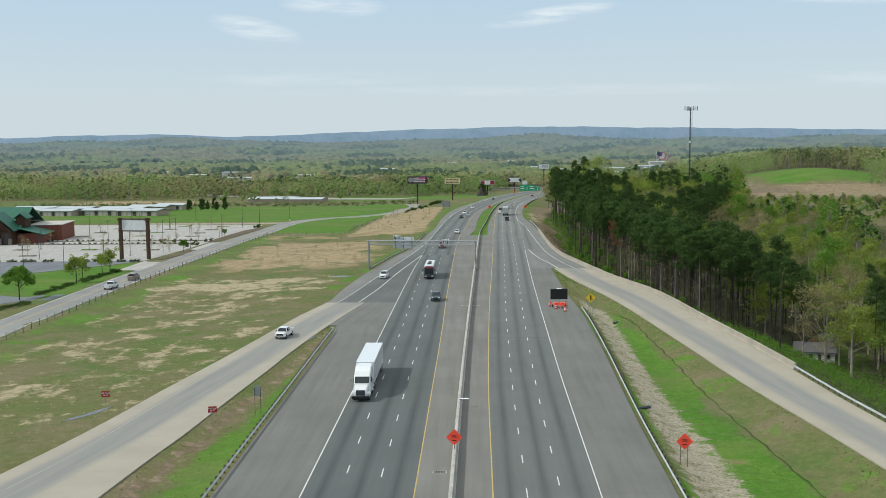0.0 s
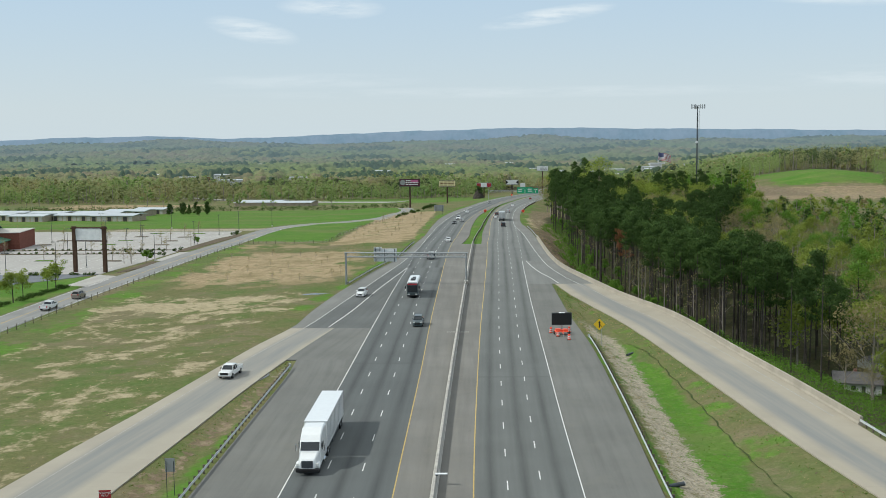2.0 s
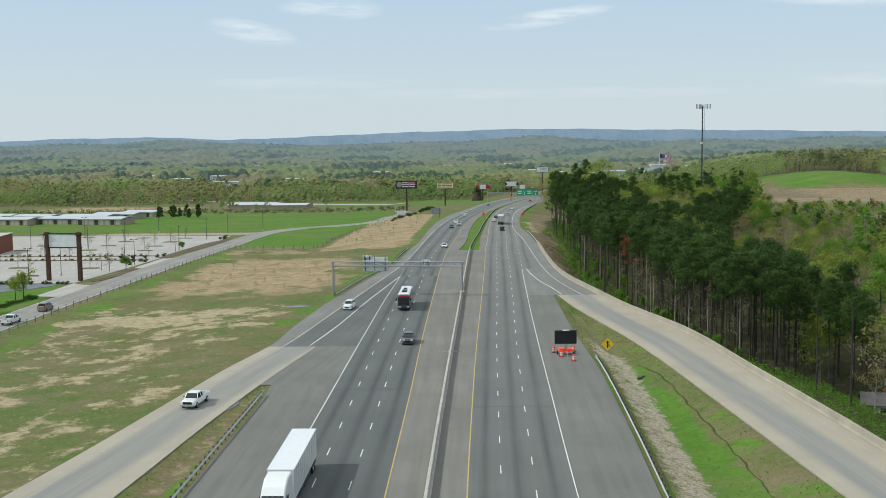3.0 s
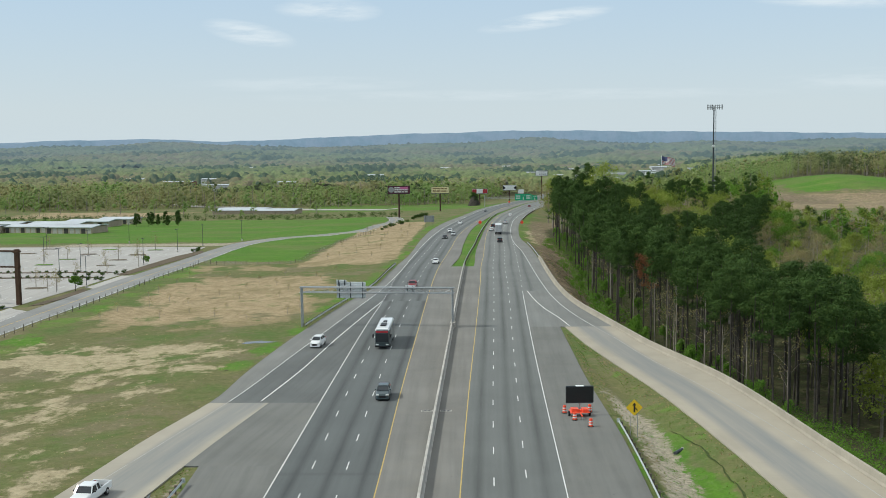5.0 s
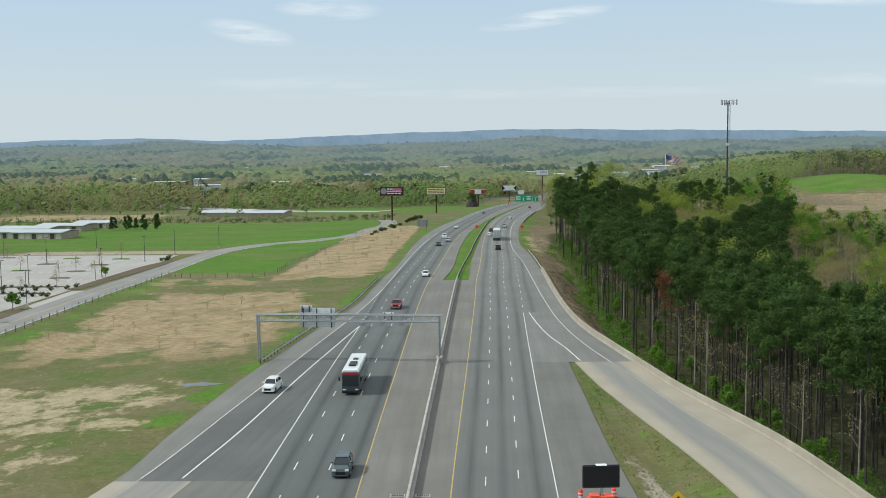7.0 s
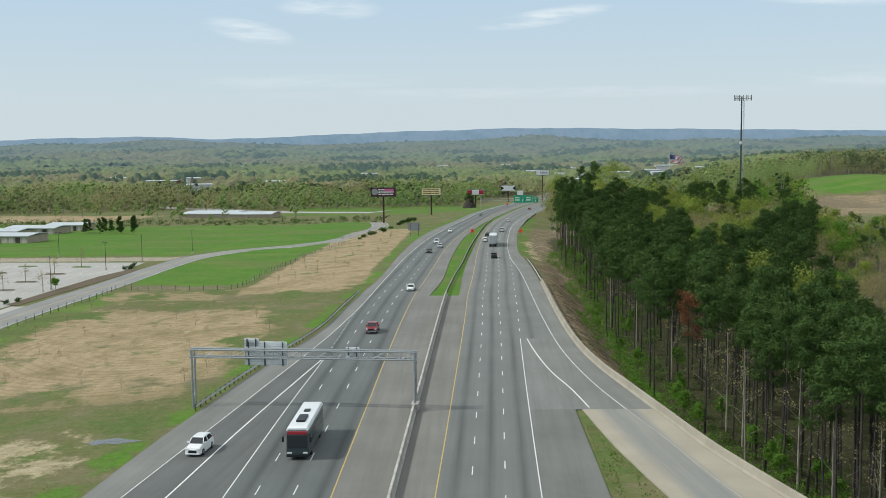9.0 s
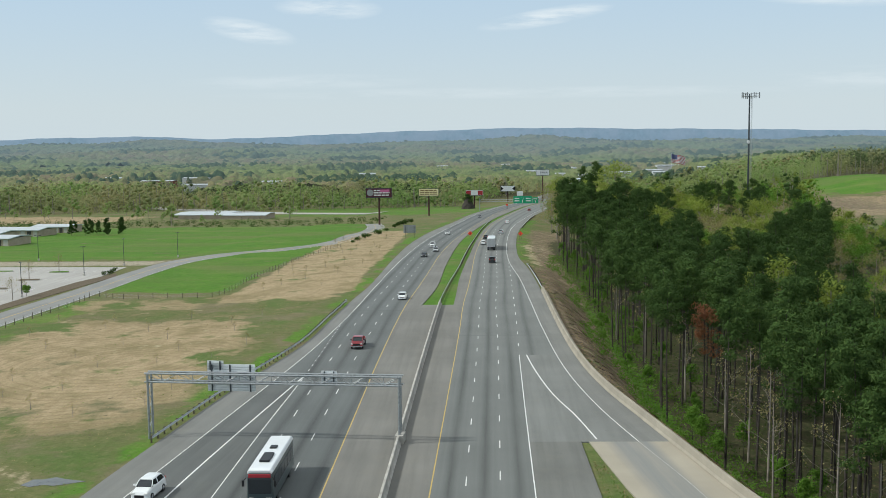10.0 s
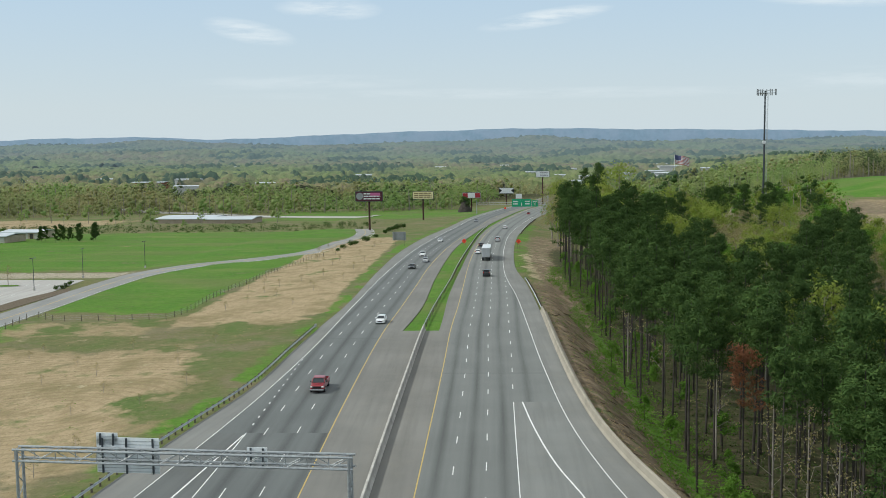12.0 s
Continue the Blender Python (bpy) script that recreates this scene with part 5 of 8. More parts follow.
def broadleaf(seed, height, spread, leaves, label, bark="pale_bark", fill=1.0, thick=0.021, leaf=0.34, name="broadleaf_tree", group="roadside broadleaf trees"):
    rng = np.random.default_rng(seed)
    top = thing(name, label, "tree", group)
    bm = bmesh.new()
    at, ends = limbs(bm, (0, 0, 0), height * 0.86, thick * height, rng, 12, spread, 0.3, 0.75, 3)
    part("trunk", bm, MAT[bark], top, "forked trunk with thin limbs")
    clumps = []
    for a, tip in ends:
        s = rng.uniform(0.7, 1.25) * spread * 0.34
        clumps.append((tip.x, tip.y, tip.z, s, s * 0.85, max(4, int(36 * fill))))
    p = at(1.0)
    clumps.append((p.x, p.y, p.z, spread * 0.35, spread * 0.35, int(110 * fill)))
    ob = new("crown", raw_mesh("crown", *foliage(clumps, leaf, rng), MAT[leaves]))
    ob.parent = top
    HEIGHT[top.name] = height
    return top


def bush(seed, r, h, leaves, label, name="shrub", group="shrubs", leaf=0.16, n=420):
    rng = np.random.default_rng(seed)
    top = thing(name, label, "shrub", group)
    bm = bmesh.new()
    for k in range(5):
        a = rng.uniform(0, 6.28)
        rod(bm, (0, 0, -0.2), (math.cos(a) * r * 0.5, math.sin(a) * r * 0.5, h * 0.7), 0.04, 0.015, 5)
    part("stems", bm, MAT["bark"], top)
    clumps = [(rng.normal() * r * 0.42, rng.normal() * r * 0.42, h * rng.uniform(0.35, 0.75), r * 0.5, h * 0.34, n // 9) for _ in range(9)]
    ob = new("leaves", raw_mesh("leaves", *foliage(clumps, leaf, rng), MAT[leaves]))
    ob.parent = top
    return top


PARK = Matrix.Translation((0, -600, -80))


def plant(models, x, y, turn, scale, sink=0.0, top=None):
    """A copy of one of the models at (x, y) on the ground, no higher than the wood's top there."""
    src = models[int(abs(x * 13.7 + y * 7.3)) % len(models)]
    if top is not None:
        scale = min(scale, (top - float(land(x, y))) / HEIGHT[src.name])
    s = Matrix.Diagonal((scale, scale, scale, 1))
    ob = copy_thing(src, pose(x, y, float(land(x, y)) - sink, 0, 0, turn) @ s)
    return ob


models = []


def keep(ob):
    models.append(ob)
    return ob


def scatter(rng, x0, x1, y0, y1, gap, ok, tries):
    """Points at least gap apart for which ok holds."""
    cell, grid, out = gap, {}, []
    for x, y in zip(rng.uniform(x0, x1, tries), rng.uniform(y0, y1, tries)):
        if not ok(x, y):
            continue
        c = (int(x // cell), int(y // cell))
        near = (p for i in (-1, 0, 1) for j in (-1, 0, 1) for p in grid.get((c[0] + i, c[1] + j), ()))
        if any((x - p[0]) ** 2 + (y - p[1]) ** 2 < gap * gap for p in near):
            continue
        grid.setdefault(c, []).append((x, y))
        out.append((x, y))
    return out


pines = [keep(pine(s, h, c, w)) for s, h, c, w in ((1, 24, 0.66, 2.7), (2, 23, 0.63, 2.8), (3, 25, 0.69, 2.6), (4, 22, 0.6, 2.6), (5, 24, 0.65, 2.9), (6, 21, 0.58, 2.6))]
low_pines = [keep(pine(s, 22, 0.1, 4.6, dense=0.9, leaf=0.9)) for s in (14, 15)]
pines_far = [keep(pine(s, h, c, w, dense=0.7, leaf=0.33)) for s, h, c, w in ((7, 24, 0.56, 3.2), (8, 21, 0.48, 3.5), (9, 26, 0.55, 3.3))]
springs = [keep(broadleaf(s, h, w, "spring", "spring-green broadleaf tree in new leaf")) for s, h, w in ((11, 16, 5.0), (12, 13, 4.4), (13, 19, 5.4))]
freshes = [keep(broadleaf(s, h, w, "fresh", "bright green broadleaf tree in fresh leaf", "bark")) for s, h, w in ((21, 12, 4.6), (22, 15, 5.2))]
buds = [keep(broadleaf(s, h, w, "bud", "tan budding tree with a haze of bare twigs", fill=0.75, leaf=0.24)) for s, h, w in ((31, 15, 5.4), (32, 13, 5.8))]
rusts = [keep(pine(41, 20, 0.55, 2.6, "rust", 0.7))]
tagged(rusts[0], "dying pine with rust-brown needles at the wood's edge")
dead = [keep(broadleaf(51, 17, 2.6, "bud", "thin pale leafless tree at the wood's edge", fill=0.12, thick=0.009, leaf=0.2))]

rng = np.random.default_rng(7)


def edge(y):
    return float(WALL(y)) + 9.0 + 3.5 * float(ease(y, 165, 240)) + 2.5 * float(ease(y, 330, 400)) + 1.5 * math.sin(y * 0.11) + 1.3 * math.sin(y * 0.043)


def wood_top(x, y):
    """Height of the tree tops: level along the highway, lower in the hollow behind the pines, and up again at the mast."""
    d = x - edge(y)
    near, hollow = 13.5 + 7.5 * float(ease(y, 330, 470)), 3.5 + 12.5 * float(ease(y, 300, 460))
    top = near + (hollow - near) * float(ease(d, 34, 48))
    top = top + (1.0 - top) * float(ease(x, 116, 140)) * float(1 - ease(y, 600, 660))
    return top + 1.1 * math.sin(x * 1.9 + y * 0.7) + 0.9 * math.sin(x * 0.31 - y * 0.23)


def in_pines(x, y):
    d = x - edge(y)
    deep = 36 - 12 * float(ease(y, 300, 420)) + 6 * math.sin(y * 0.05)
    return 0 < d < deep and not (y < 150 and x > 58 - (150 - y) * 0.4)


spots = scatter(rng, 25, 95, 138, 450, 4.2, in_pines, 16000)
stand = []
for x, y in spots:
    d = x - edge(y)
    if d > 16 and (x * 7 + y * 3) % 10 < 3.2:
        continue
    if 190 < y < 227 and abs(x - 36 - 0.25 * (y - 224)) < 2.2:
        continue
    r = (x * 3.1 + y * 1.7) % 10
    size = float(rng.uniform(0.84, 1.12)) * (1.0 if d < 30 else 0.9)
    lid = wood_top(x, y)
    if r < 7.9 or d < 24:
        if d < 13 and y < 285:
            plant(pines, x, y, rng.uniform(0, 360), size, top=lid)
        elif d < 10 or y < 230:
            plant(pines_far, x, y, rng.uniform(0, 360), size, top=lid)
        else:
            stand.append((x, y, rng.uniform(0, 360), size, lid))
    elif r < 8.9:
        plant(springs, x, y, rng.uniform(0, 360), size * 1.1, top=lid)
    else:
        plant(buds, x, y, rng.uniform(0, 360), size * 1.1, top=lid)
# a dark belt of pines along the far side of the hollow
for x, y in scatter(np.random.default_rng(29), 62, 118, 290, 402, 4.6, lambda x, y: abs(x - (74 + 0.33 * (y - 312))) < 7.0, 2500):
    stand.append((x, y, x * 91, 0.85, 13.0 + 1.6 * math.sin(x * 2.3 + y)))
plant(rusts, 36.0, 224, 40, 0.88)
understorey = [keep(broadleaf(61, 7.5, 2.2, "fresh", "slender green understorey tree at the wood's edge", "bark", 0.55, 0.012, 0.26, "young_tree", "woodland understorey"))]
for x, y in scatter(np.random.default_rng(17), 25, 70, 140, 420, 5.5, lambda x, y: -1.5 < x - edge(y) < 7, 900)[:60]:
    plant(understorey, x, y, x * 57, 0.35 + 0.4 * abs(math.sin(x * 3 + y)))
for x, y in ((33.2, 262), (35.5, 236), (36.8, 214), (38.4, 198), (36.3, 188), (39.5, 176), (43, 160), (31, 285), (38, 206), (41, 168), (47, 150)):
    plant(dead, x, y, x * 77, 1.0 + 0.1 * math.sin(x))


def in_mixed(x, y):
    d = x - edge(y)
    if y < 150:
        return 6 < d < 120 and (x - 70) ** 2 + (y - 138) ** 2 > 200 and y > 118 - 0.2 * (x - 60) and x > 54
    deep = 36 - 12 * float(ease(y, 300, 420)) + 6 * math.sin(y * 0.05)
    if y < 450:
        return deep < d < 150 and x < 0.235 * (y + 106) + 40 * float(1 - ease(y, 340, 400))
    return 1 < d < 130 and x < 0.235 * (y + 106) - 4 and (y < 640 or d < 85 and x < 90)


slope = ([], [], [])
for x, y in scatter(rng, 25, 190, 62, 780, 7.6, in_mixed, 10000):
    lid = wood_top(x, y)
    if (y > 520 and x > edge(y) + 22) or x > edge(y) + 95:
        slope[int(x * 5.3 + y * 2.9) % 10 // 4].append((x, y))
        continue
    if lid - float(land(x, y)) < 4:
        continue
    r = (x * 5.3 + y * 2.9) % 10
    s = float(rng.uniform(0.75, 1.15))
    k = float(ease(y, 420, 560))
    turn = rng.uniform(0, 360)
    if y < 165 and x < 64:
        if r < 6:
            stand.append((x, y, turn, s, lid))
    elif 455 < y < 560 and 84 < x < 140:
        if r < 6.5:
            stand.append((x, y, turn, s, lid))
        else:
            plant(buds, x, y, turn, s, top=lid)
    elif y > 380 and r < 1.4:
        stand.append((x, y, turn, s, lid))
    elif r < 4.8:
        plant(springs, x, y, turn, s * (1 + 0.25 * k), top=lid)
    elif r < 6.6:
        plant(freshes, x, y, turn, s, top=lid)
    elif r < 7.6:
        stand.append((x, y, turn, s * 0.7, lid))
    else:
        plant(buds, x, y, turn, s * (1.05 + 0.2 * k), top=lid)
plant(buds, 71, 131, 20, 1.35)
for x, y, s in ((66.5, 133, 0.62), (69.5, 127, 0.5), (74.5, 133, 0.6), (78, 137, 0.7)):
    plant(buds if x < 74 else springs, x, y, x * 31, s)
for x, y, s in ((80.5, 128, 0.95), (84, 134, 0.85), (79, 119, 0.7), (88, 140, 0.9), (62.5, 146, 0.8), (65, 152, 0.9)):
    plant(pines, x, y, x * 31, s)
for x, y, s in ((77, 640, 1.75), (72, 655, 1.6), (84, 648, 1.5)):
    plant(springs, x, y, x * 31, s)
for x, y, s in ((70, 690, 1.3), (76, 716, 1.25), (66, 705, 1.2), (62, 640, 1.1)):
    plant(pines, x, y, x * 31, s)


def joined_stand(name, label, sources, places):
    """The trees deep in the wood, past counting: their crowns in one mesh and their trunks in another."""
    for which, part_name, material in ((0, "trunk", "bark"), (1, "crown", "needles")):
        verts, faces, n = [], [], 0
        tables = []
        for src in sources:
            me = next(c.data for c in src.children if c.name.startswith(part_name))
            if part_name == "trunk":
                me = me.copy()
                bm = bmesh.new()
                bm.from_mesh(me)
                bmesh.ops.triangulate(bm, faces=bm.faces[:])
                bm.to_mesh(me)
                bm.free()
            v, f = np.empty(len(me.vertices) * 3, np.float32), np.empty(len(me.loops), np.int32)
            me.vertices.foreach_get("co", v)
            me.loops.foreach_get("vertex_index", f)
            tables.append((v.reshape(-1, 3), f.reshape(-1, 3)))
        for k, (x, y, turn, scale, lid) in enumerate(places):
            v, f = tables[k % len(tables)]
            g, a = float(land(x, y)), radians(turn)
            scale = min(scale, (lid - g) / HEIGHT[sources[k % len(tables)].name])
            spin = np.array(((math.cos(a), -math.sin(a), 0), (math.sin(a), math.cos(a), 0), (0, 0, 1)))
            verts.append(v @ spin.T * scale + np.array((x, y, g)))
            faces.append(f + n)
            n += len(v)
        ob = new(name + "_" + part_name + "s", raw_mesh(name, np.concatenate(verts), np.concatenate(faces), MAT[material]))
        tagged(ob, label if which else "straight grey-brown trunks inside the pine wood", "woodland", kind="stuff")


joined_stand("pine_stand", "dark crowns of pines deep inside the roadside wood", pines_far, [p for p in stand if p[4] - float(land(p[0], p[1])) > 5])


def joined(name, label, centres, proto, leaf, material, seed, kind="stuff"):
    """Many low clumps in one mesh. centres: x, y, z, width, height; proto: leaves for each."""
    rng = np.random.default_rng(seed)
    clumps = [(x, y, z, w, h, proto) for x, y, z, w, h in centres]
    ob = new(name, raw_mesh(name, *foliage(clumps, leaf, rng), MAT[material]))
    return tagged(ob, label, "undergrowth" if leaf < 1 else "woodland", kind=kind)


under = []
for x, y in scatter(rng, 18, 90, 60, 420, 1.5, lambda x, y: -5.0 < x - edge(y) < 4.5 or (y < 150 and 0 < x - edge(y) < 40), 16000):
    h = rng.uniform(0.5, 1.3) * (1.3 if x - edge(y) > -2 else 0.8)
    under.append((x, y, float(land(x, y)) + h * 0.45, rng.uniform(0.7, 1.5), h))
# Dark clumps added to stand in for deep shade between the trunks.
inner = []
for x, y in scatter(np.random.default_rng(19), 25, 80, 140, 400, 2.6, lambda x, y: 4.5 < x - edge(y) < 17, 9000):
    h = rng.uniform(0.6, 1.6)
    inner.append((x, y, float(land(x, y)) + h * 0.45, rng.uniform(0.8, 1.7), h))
joined("shade_undergrowth", "dark undergrowth added under the pines to imitate deep shade", inner, 36, 0.22, "hedge", 23)
joined("undergrowth", "bright green undergrowth at the foot of the woods", under, 60, 0.19, "fresh", 3)

# ---- woods of the valley, too many to count ----
def blob_table():
    """An icosahedron: twelve corners and twenty triangles."""
    bm = bmesh.new()
    bmesh.ops.create_icosphere(bm, subdivisions=1, radius=1.0)
    v = np.array([x.co[:] for x in bm.verts])
    f = np.array([[c.index for c in p.verts] for p in bm.faces])
    bm.free()
    return v, f


BLOB_V, BLOB_F = blob_table()


def far_woods(name, label, points, material, leaf, proto, seed, low=9, high=17, lumps=6, trunks=False, solid=1.0, wide=1.0, foot=0.36, bias=0.3):
    """Crowns of uneven knobbly lumps with loose leaves round them."""
    rng = np.random.default_rng(seed)
    verts, faces, clumps, stems, stem_faces = [], [], [], [], []
    count = 0
    for x, y in points:
        h = rng.uniform(low, high) * (0.72 + 0.45 * math.sin(x / 37 + y / 51) ** 2)
        w = h * rng.uniform(0.26, 0.4) * wide
        z = float(land(x, y))
        for k in range(lumps):
            a, f = rng.uniform(0, 6.28), (k + 0.5) / lumps
            r = w * rng.uniform(0.32, 0.52) * (1.1 - 0.4 * f)
            c = np.array([x + math.cos(a) * w * 0.72 * (1.05 - f * 0.7), y + math.sin(a) * w * 0.72 * (1.05 - f * 0.7), z + h * (foot + (0.92 - foot) * f)])
            verts.append(c + BLOB_V * rng.uniform(0.62, 1.2, (12, 1)) * np.array([r, r, r * 0.85]) * solid)
            faces.append(BLOB_F + count)
            count += 12
            if proto:
                clumps.append((*c, r * 1.2, r * 1.05, max(1, proto // lumps)))
        if trunks:
            n0 = len(stems)
            t = 0.02 * h
            for a in (0, 2.1, 4.2):
                stems += [(x + t * math.cos(a), y + t * math.sin(a), z - 1), (x + 0.4 * t * math.cos(a), y + 0.4 * t * math.sin(a), z + h * 0.75)]
            for k in range(3):
                a, b = n0 + 2 * k, n0 + 2 * ((k + 1) % 3)
                stem_faces += [(a, b, b + 1), (a, b + 1, a + 1)]
    if not points:
        return None
    v, f = np.concatenate(verts), np.concatenate(faces)
    if proto:
        v2, f2 = foliage(clumps, leaf, rng, bias)
        f = np.concatenate([f, f2 + len(v)])
        v = np.concatenate([v, v2])
    ob = new(name, raw_mesh(name, v, f, MAT[material], True))
    if trunks:
        t = new(name + "_trunks", raw_mesh(name + "_trunks", np.array(stems), np.array(stem_faces), MAT["pale_bark"]))
        tagged(t, "bare grey trunks under the valley trees", "woodland", kind="stuff")
    return tagged(ob, label, "woodland", kind="stuff")


def clear(x, y):
    """Open ground in the valley: the highway, meadows, yards and fields."""
    if float(RAMP_L1(y)) - 40 < x < float(WALL(y)) + 14 and y < 1180:
        return False
    if y < 1000 and -160 < x < 10 and y < 900:
        return False
    if x < 0 and y < 840 + 35 * math.sin(x / 47) + 22 * math.sin(x / 19 + 1):
        return False
    if x > 0 and y < 790 and x < 110:
        return False
    if 105 < x < 330 and 480 < y < 900:
        return False
    n = math.sin(x / 95 + 1.3) + math.sin(y / 60 + x / 210) + math.sin((x - y) / 140)
    return n > -1.25


def cone(y):
    return 0.46 * (y + 110)


points = scatter(np.random.default_rng(760), -cone(1200), cone(1200), 760, 1200, 8.2, lambda x, y: abs(x) < cone(y) + 40 and clear(x, y), 17000)
shares = ([], [], [])
for x, y in points:
    v = math.sin(x / 130 + y / 70) + math.sin(x / 47 - y / 90 + 2) + 0.8 * math.sin(x * 12.9 + y * 78.2)
    shares[2 if v > 1.8 else 1 if v < -0.1 else 0].append((x, y))
for some, key, seed, label in zip(shares, ("far_green", "far_olive", "far_pine"), (50, 51, 52),
                                  ("spring-green woods on the valley floor", "olive and tan budding woods in the valley", "dark pine stands among the valley woods")):
    far_woods("valley_woods_" + key[4:], label, some, key, 0.72, 120, seed, 11, 21, 6, True, 0.42, 1.75, 0.16)

# ---- closed woods of the distance, as one sheet of crowns ----
TOWN = [(-330, 1360, 60, 22), (-250, 1420, 46, 18), (-420, 1500, 70, 22), (150, 1500, 40, 16), (210, 1640, 50, 20), (270, 1720, 44, 18), (330, 1900, 80, 30), (120, 1330, 30, 14),
        (180, 1420, 26, 12), (255, 1560, 36, 14), (-160, 1700, 40, 16), (-520, 1640, 60, 20), (90, 1760, 30, 12), (300, 1500, 30, 12), (230, 1480, 24, 12), (380, 1720, 40, 16),
        (-385, 1560, 54, 20), (-600, 1560, 40, 18), (400, 2060, 40, 18), (455, 2110, 30, 14), (500, 2050, 56, 22), (545, 2130, 34, 16), (350, 2130, 30, 14), (600, 2080, 60, 24), (430, 1960, 36, 14),
        (-60, 2080, 30, 14), (-460, 2240, 44, 16), (60, 2200, 26, 12), (-720, 2150, 60, 20), (160, 1900, 34, 14), (120, 1600, 26, 14), (560, 1980, 30, 14)]


def canopy(name, label, y0, y1, step, cell, low, high, seed):
    """A sheet that rises into crowns; open ground and yards stay bare, the yards stretched to fit the camera's view of
    the buildings.
    """
    rng = np.random.default_rng(seed)
    rows, cols = int((y1 - y0) / step), int(2 * (cone(y1) + 60) / step)
    ys = np.linspace(y0, y1, rows)
    X = np.linspace(-1, 1, cols)[None, :] * (0.46 * (ys + 110) + 60)[:, None]
    Y = np.repeat(ys[:, None], cols, 1)
    X = X + rng.uniform(-0.25, 0.25, X.shape) * step
    size = 4096
    rand = rng.uniform(size=(size, 4))
    best, tone, pine = np.zeros(X.shape), np.zeros(X.shape), np.zeros(X.shape)
    ci, cj = np.floor(X / cell).astype(int), np.floor(Y / cell).astype(int)
    for di in (-1, 0, 1):
        for dj in (-1, 0, 1):
            i, j = ci + di, cj + dj
            r = rand[(i * 7349 + j * 9151) % size]
            cx, cy = (i + 0.15 + 0.7 * r[..., 0]) * cell, (j + 0.15 + 0.7 * r[..., 1]) * cell
            drift = np.sin(cx / 150 + cy / 90) + np.sin(cx / 61 - cy / 120 + 2)
            dark = (drift + 1.6 * r[..., 3] > 2.15) | (r[..., 3] > 0.975)
            tall = (low + (high - low) * r[..., 2]) * (1.0 + 0.25 * dark)
            d2 = ((X - cx) ** 2 + (Y - cy) ** 2) / (cell * (0.78 - 0.16 * dark)) ** 2
            h = tall * (0.35 + 0.65 * np.sqrt(np.clip(1 - d2, 0, 1)))
            win = h > best
            best, pine = np.where(win, h, best), np.where(win, dark * 1.0, pine)
            tone = np.where(win, np.clip(0.5 * r[..., 3] + 0.3 + 0.22 * np.sin(cx / 210 + cy / 160 + 1), 0, 1), tone)
    best = best + rng.uniform(-0.12, 0.12, X.shape) * cell
    n = np.sin(X / 95 + 1.3) + np.sin(Y / 60 + X / 210) + np.sin((X - Y) / 140)
    bare = (n < -1.7) & (Y < 2500)
    bare |= (RAMP_L1(np.minimum(Y, 1180)) - 40 < X) & (X < WALL(np.minimum(Y, 1180)) + 14) & (Y < 1240)
    # Cleared 180 m towards the camera so that each building shows in its view.
    for x, y, w, d in TOWN:
        bare |= (np.abs(X - x) < w * 0.6) & (Y > y - 180) & (Y < y + d)
    Z = land(X, Y) + np.where(bare, -1.5, best)
    idx = np.arange(X.size).reshape(X.shape)
    q = np.stack([idx[:-1, :-1], idx[:-1, 1:], idx[1:, 1:], idx[1:, :-1]], -1).reshape(-1, 4)
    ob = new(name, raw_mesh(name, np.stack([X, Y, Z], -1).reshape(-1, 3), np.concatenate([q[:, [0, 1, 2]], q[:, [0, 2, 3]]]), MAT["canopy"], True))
    # far sets how much painted haze each crown takes.
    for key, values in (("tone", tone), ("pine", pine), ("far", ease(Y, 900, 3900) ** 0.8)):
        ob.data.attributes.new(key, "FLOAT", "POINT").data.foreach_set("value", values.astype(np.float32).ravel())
    return tagged(ob, label, "woodland", kind="stuff")


canopy("backdrop_woods", "mixed spring woods and dark pine stands in the valley, with painted haze", 1195, 2250, 4.0, 10.5, 8, 16, 401)
canopy("backdrop_hill_woods", "wooded hills beyond the valley, haze put into colour and glow", 2245, 4500, 7.5, 16.0, 5, 16, 402)

for some, key, low, high in zip(slope, ("spring", "fresh", "needles"), (11, 11, 13), (20, 18, 23)):
    far_woods("slope_woods_" + key, "mixed spring woods on the slope beyond the pines", some, key, 0.42, 400, 70 + low, low, high, 9, True, 0.42)
for k, key in enumerate(("spring", "fresh", "bud", "needles")):
    low_trees = scatter(np.random.default_rng(90 + k), 100, 230, 372, 490, 12, lambda x, y: x < 0.42 * (y + 106), 500)
    far_woods("slope_thicket_" + key, "low mixed thicket below the bare bank", low_trees, key, 0.4, 180, 95 + k, 4, 7, 6, True, 0.45, 1.3)
hill_top = scatter(np.random.default_rng(5), 150, 520, 820, 1060, 6.5, lambda x, y: y > 848 + 0.1 * (x - 200) and x > 0.26 * (y + 106), 4200)
hill_parts = ([], [], [])
for x, y in hill_top:
    v = math.sin(x * 7.7 + y * 3.1)
    hill_parts[0 if (272 < x < 318 and v > -0.75) or v > 0.82 else 1 if v > -0.1 else 2].append((x, y))
for some, key, seed in zip(hill_parts, ("far_pine", "far_green", "far_olive"), (61, 64, 65)):
    far_woods("hill_woods_" + key[4:], "tall mixed wood on the hill beyond the green mound", some, key, 0.5, 190, seed, 16, 22, 5, True, 0.3, 1.15, 0.4)
hill_mix = scatter(np.random.default_rng(6), 105, 440, 640, 930, 7.5, lambda x, y: (0.2 * (y + 106) < x < 0.262 * (y + 106) and y > 830) or x > 0.345 * (y + 106) and y > 690, 2000)
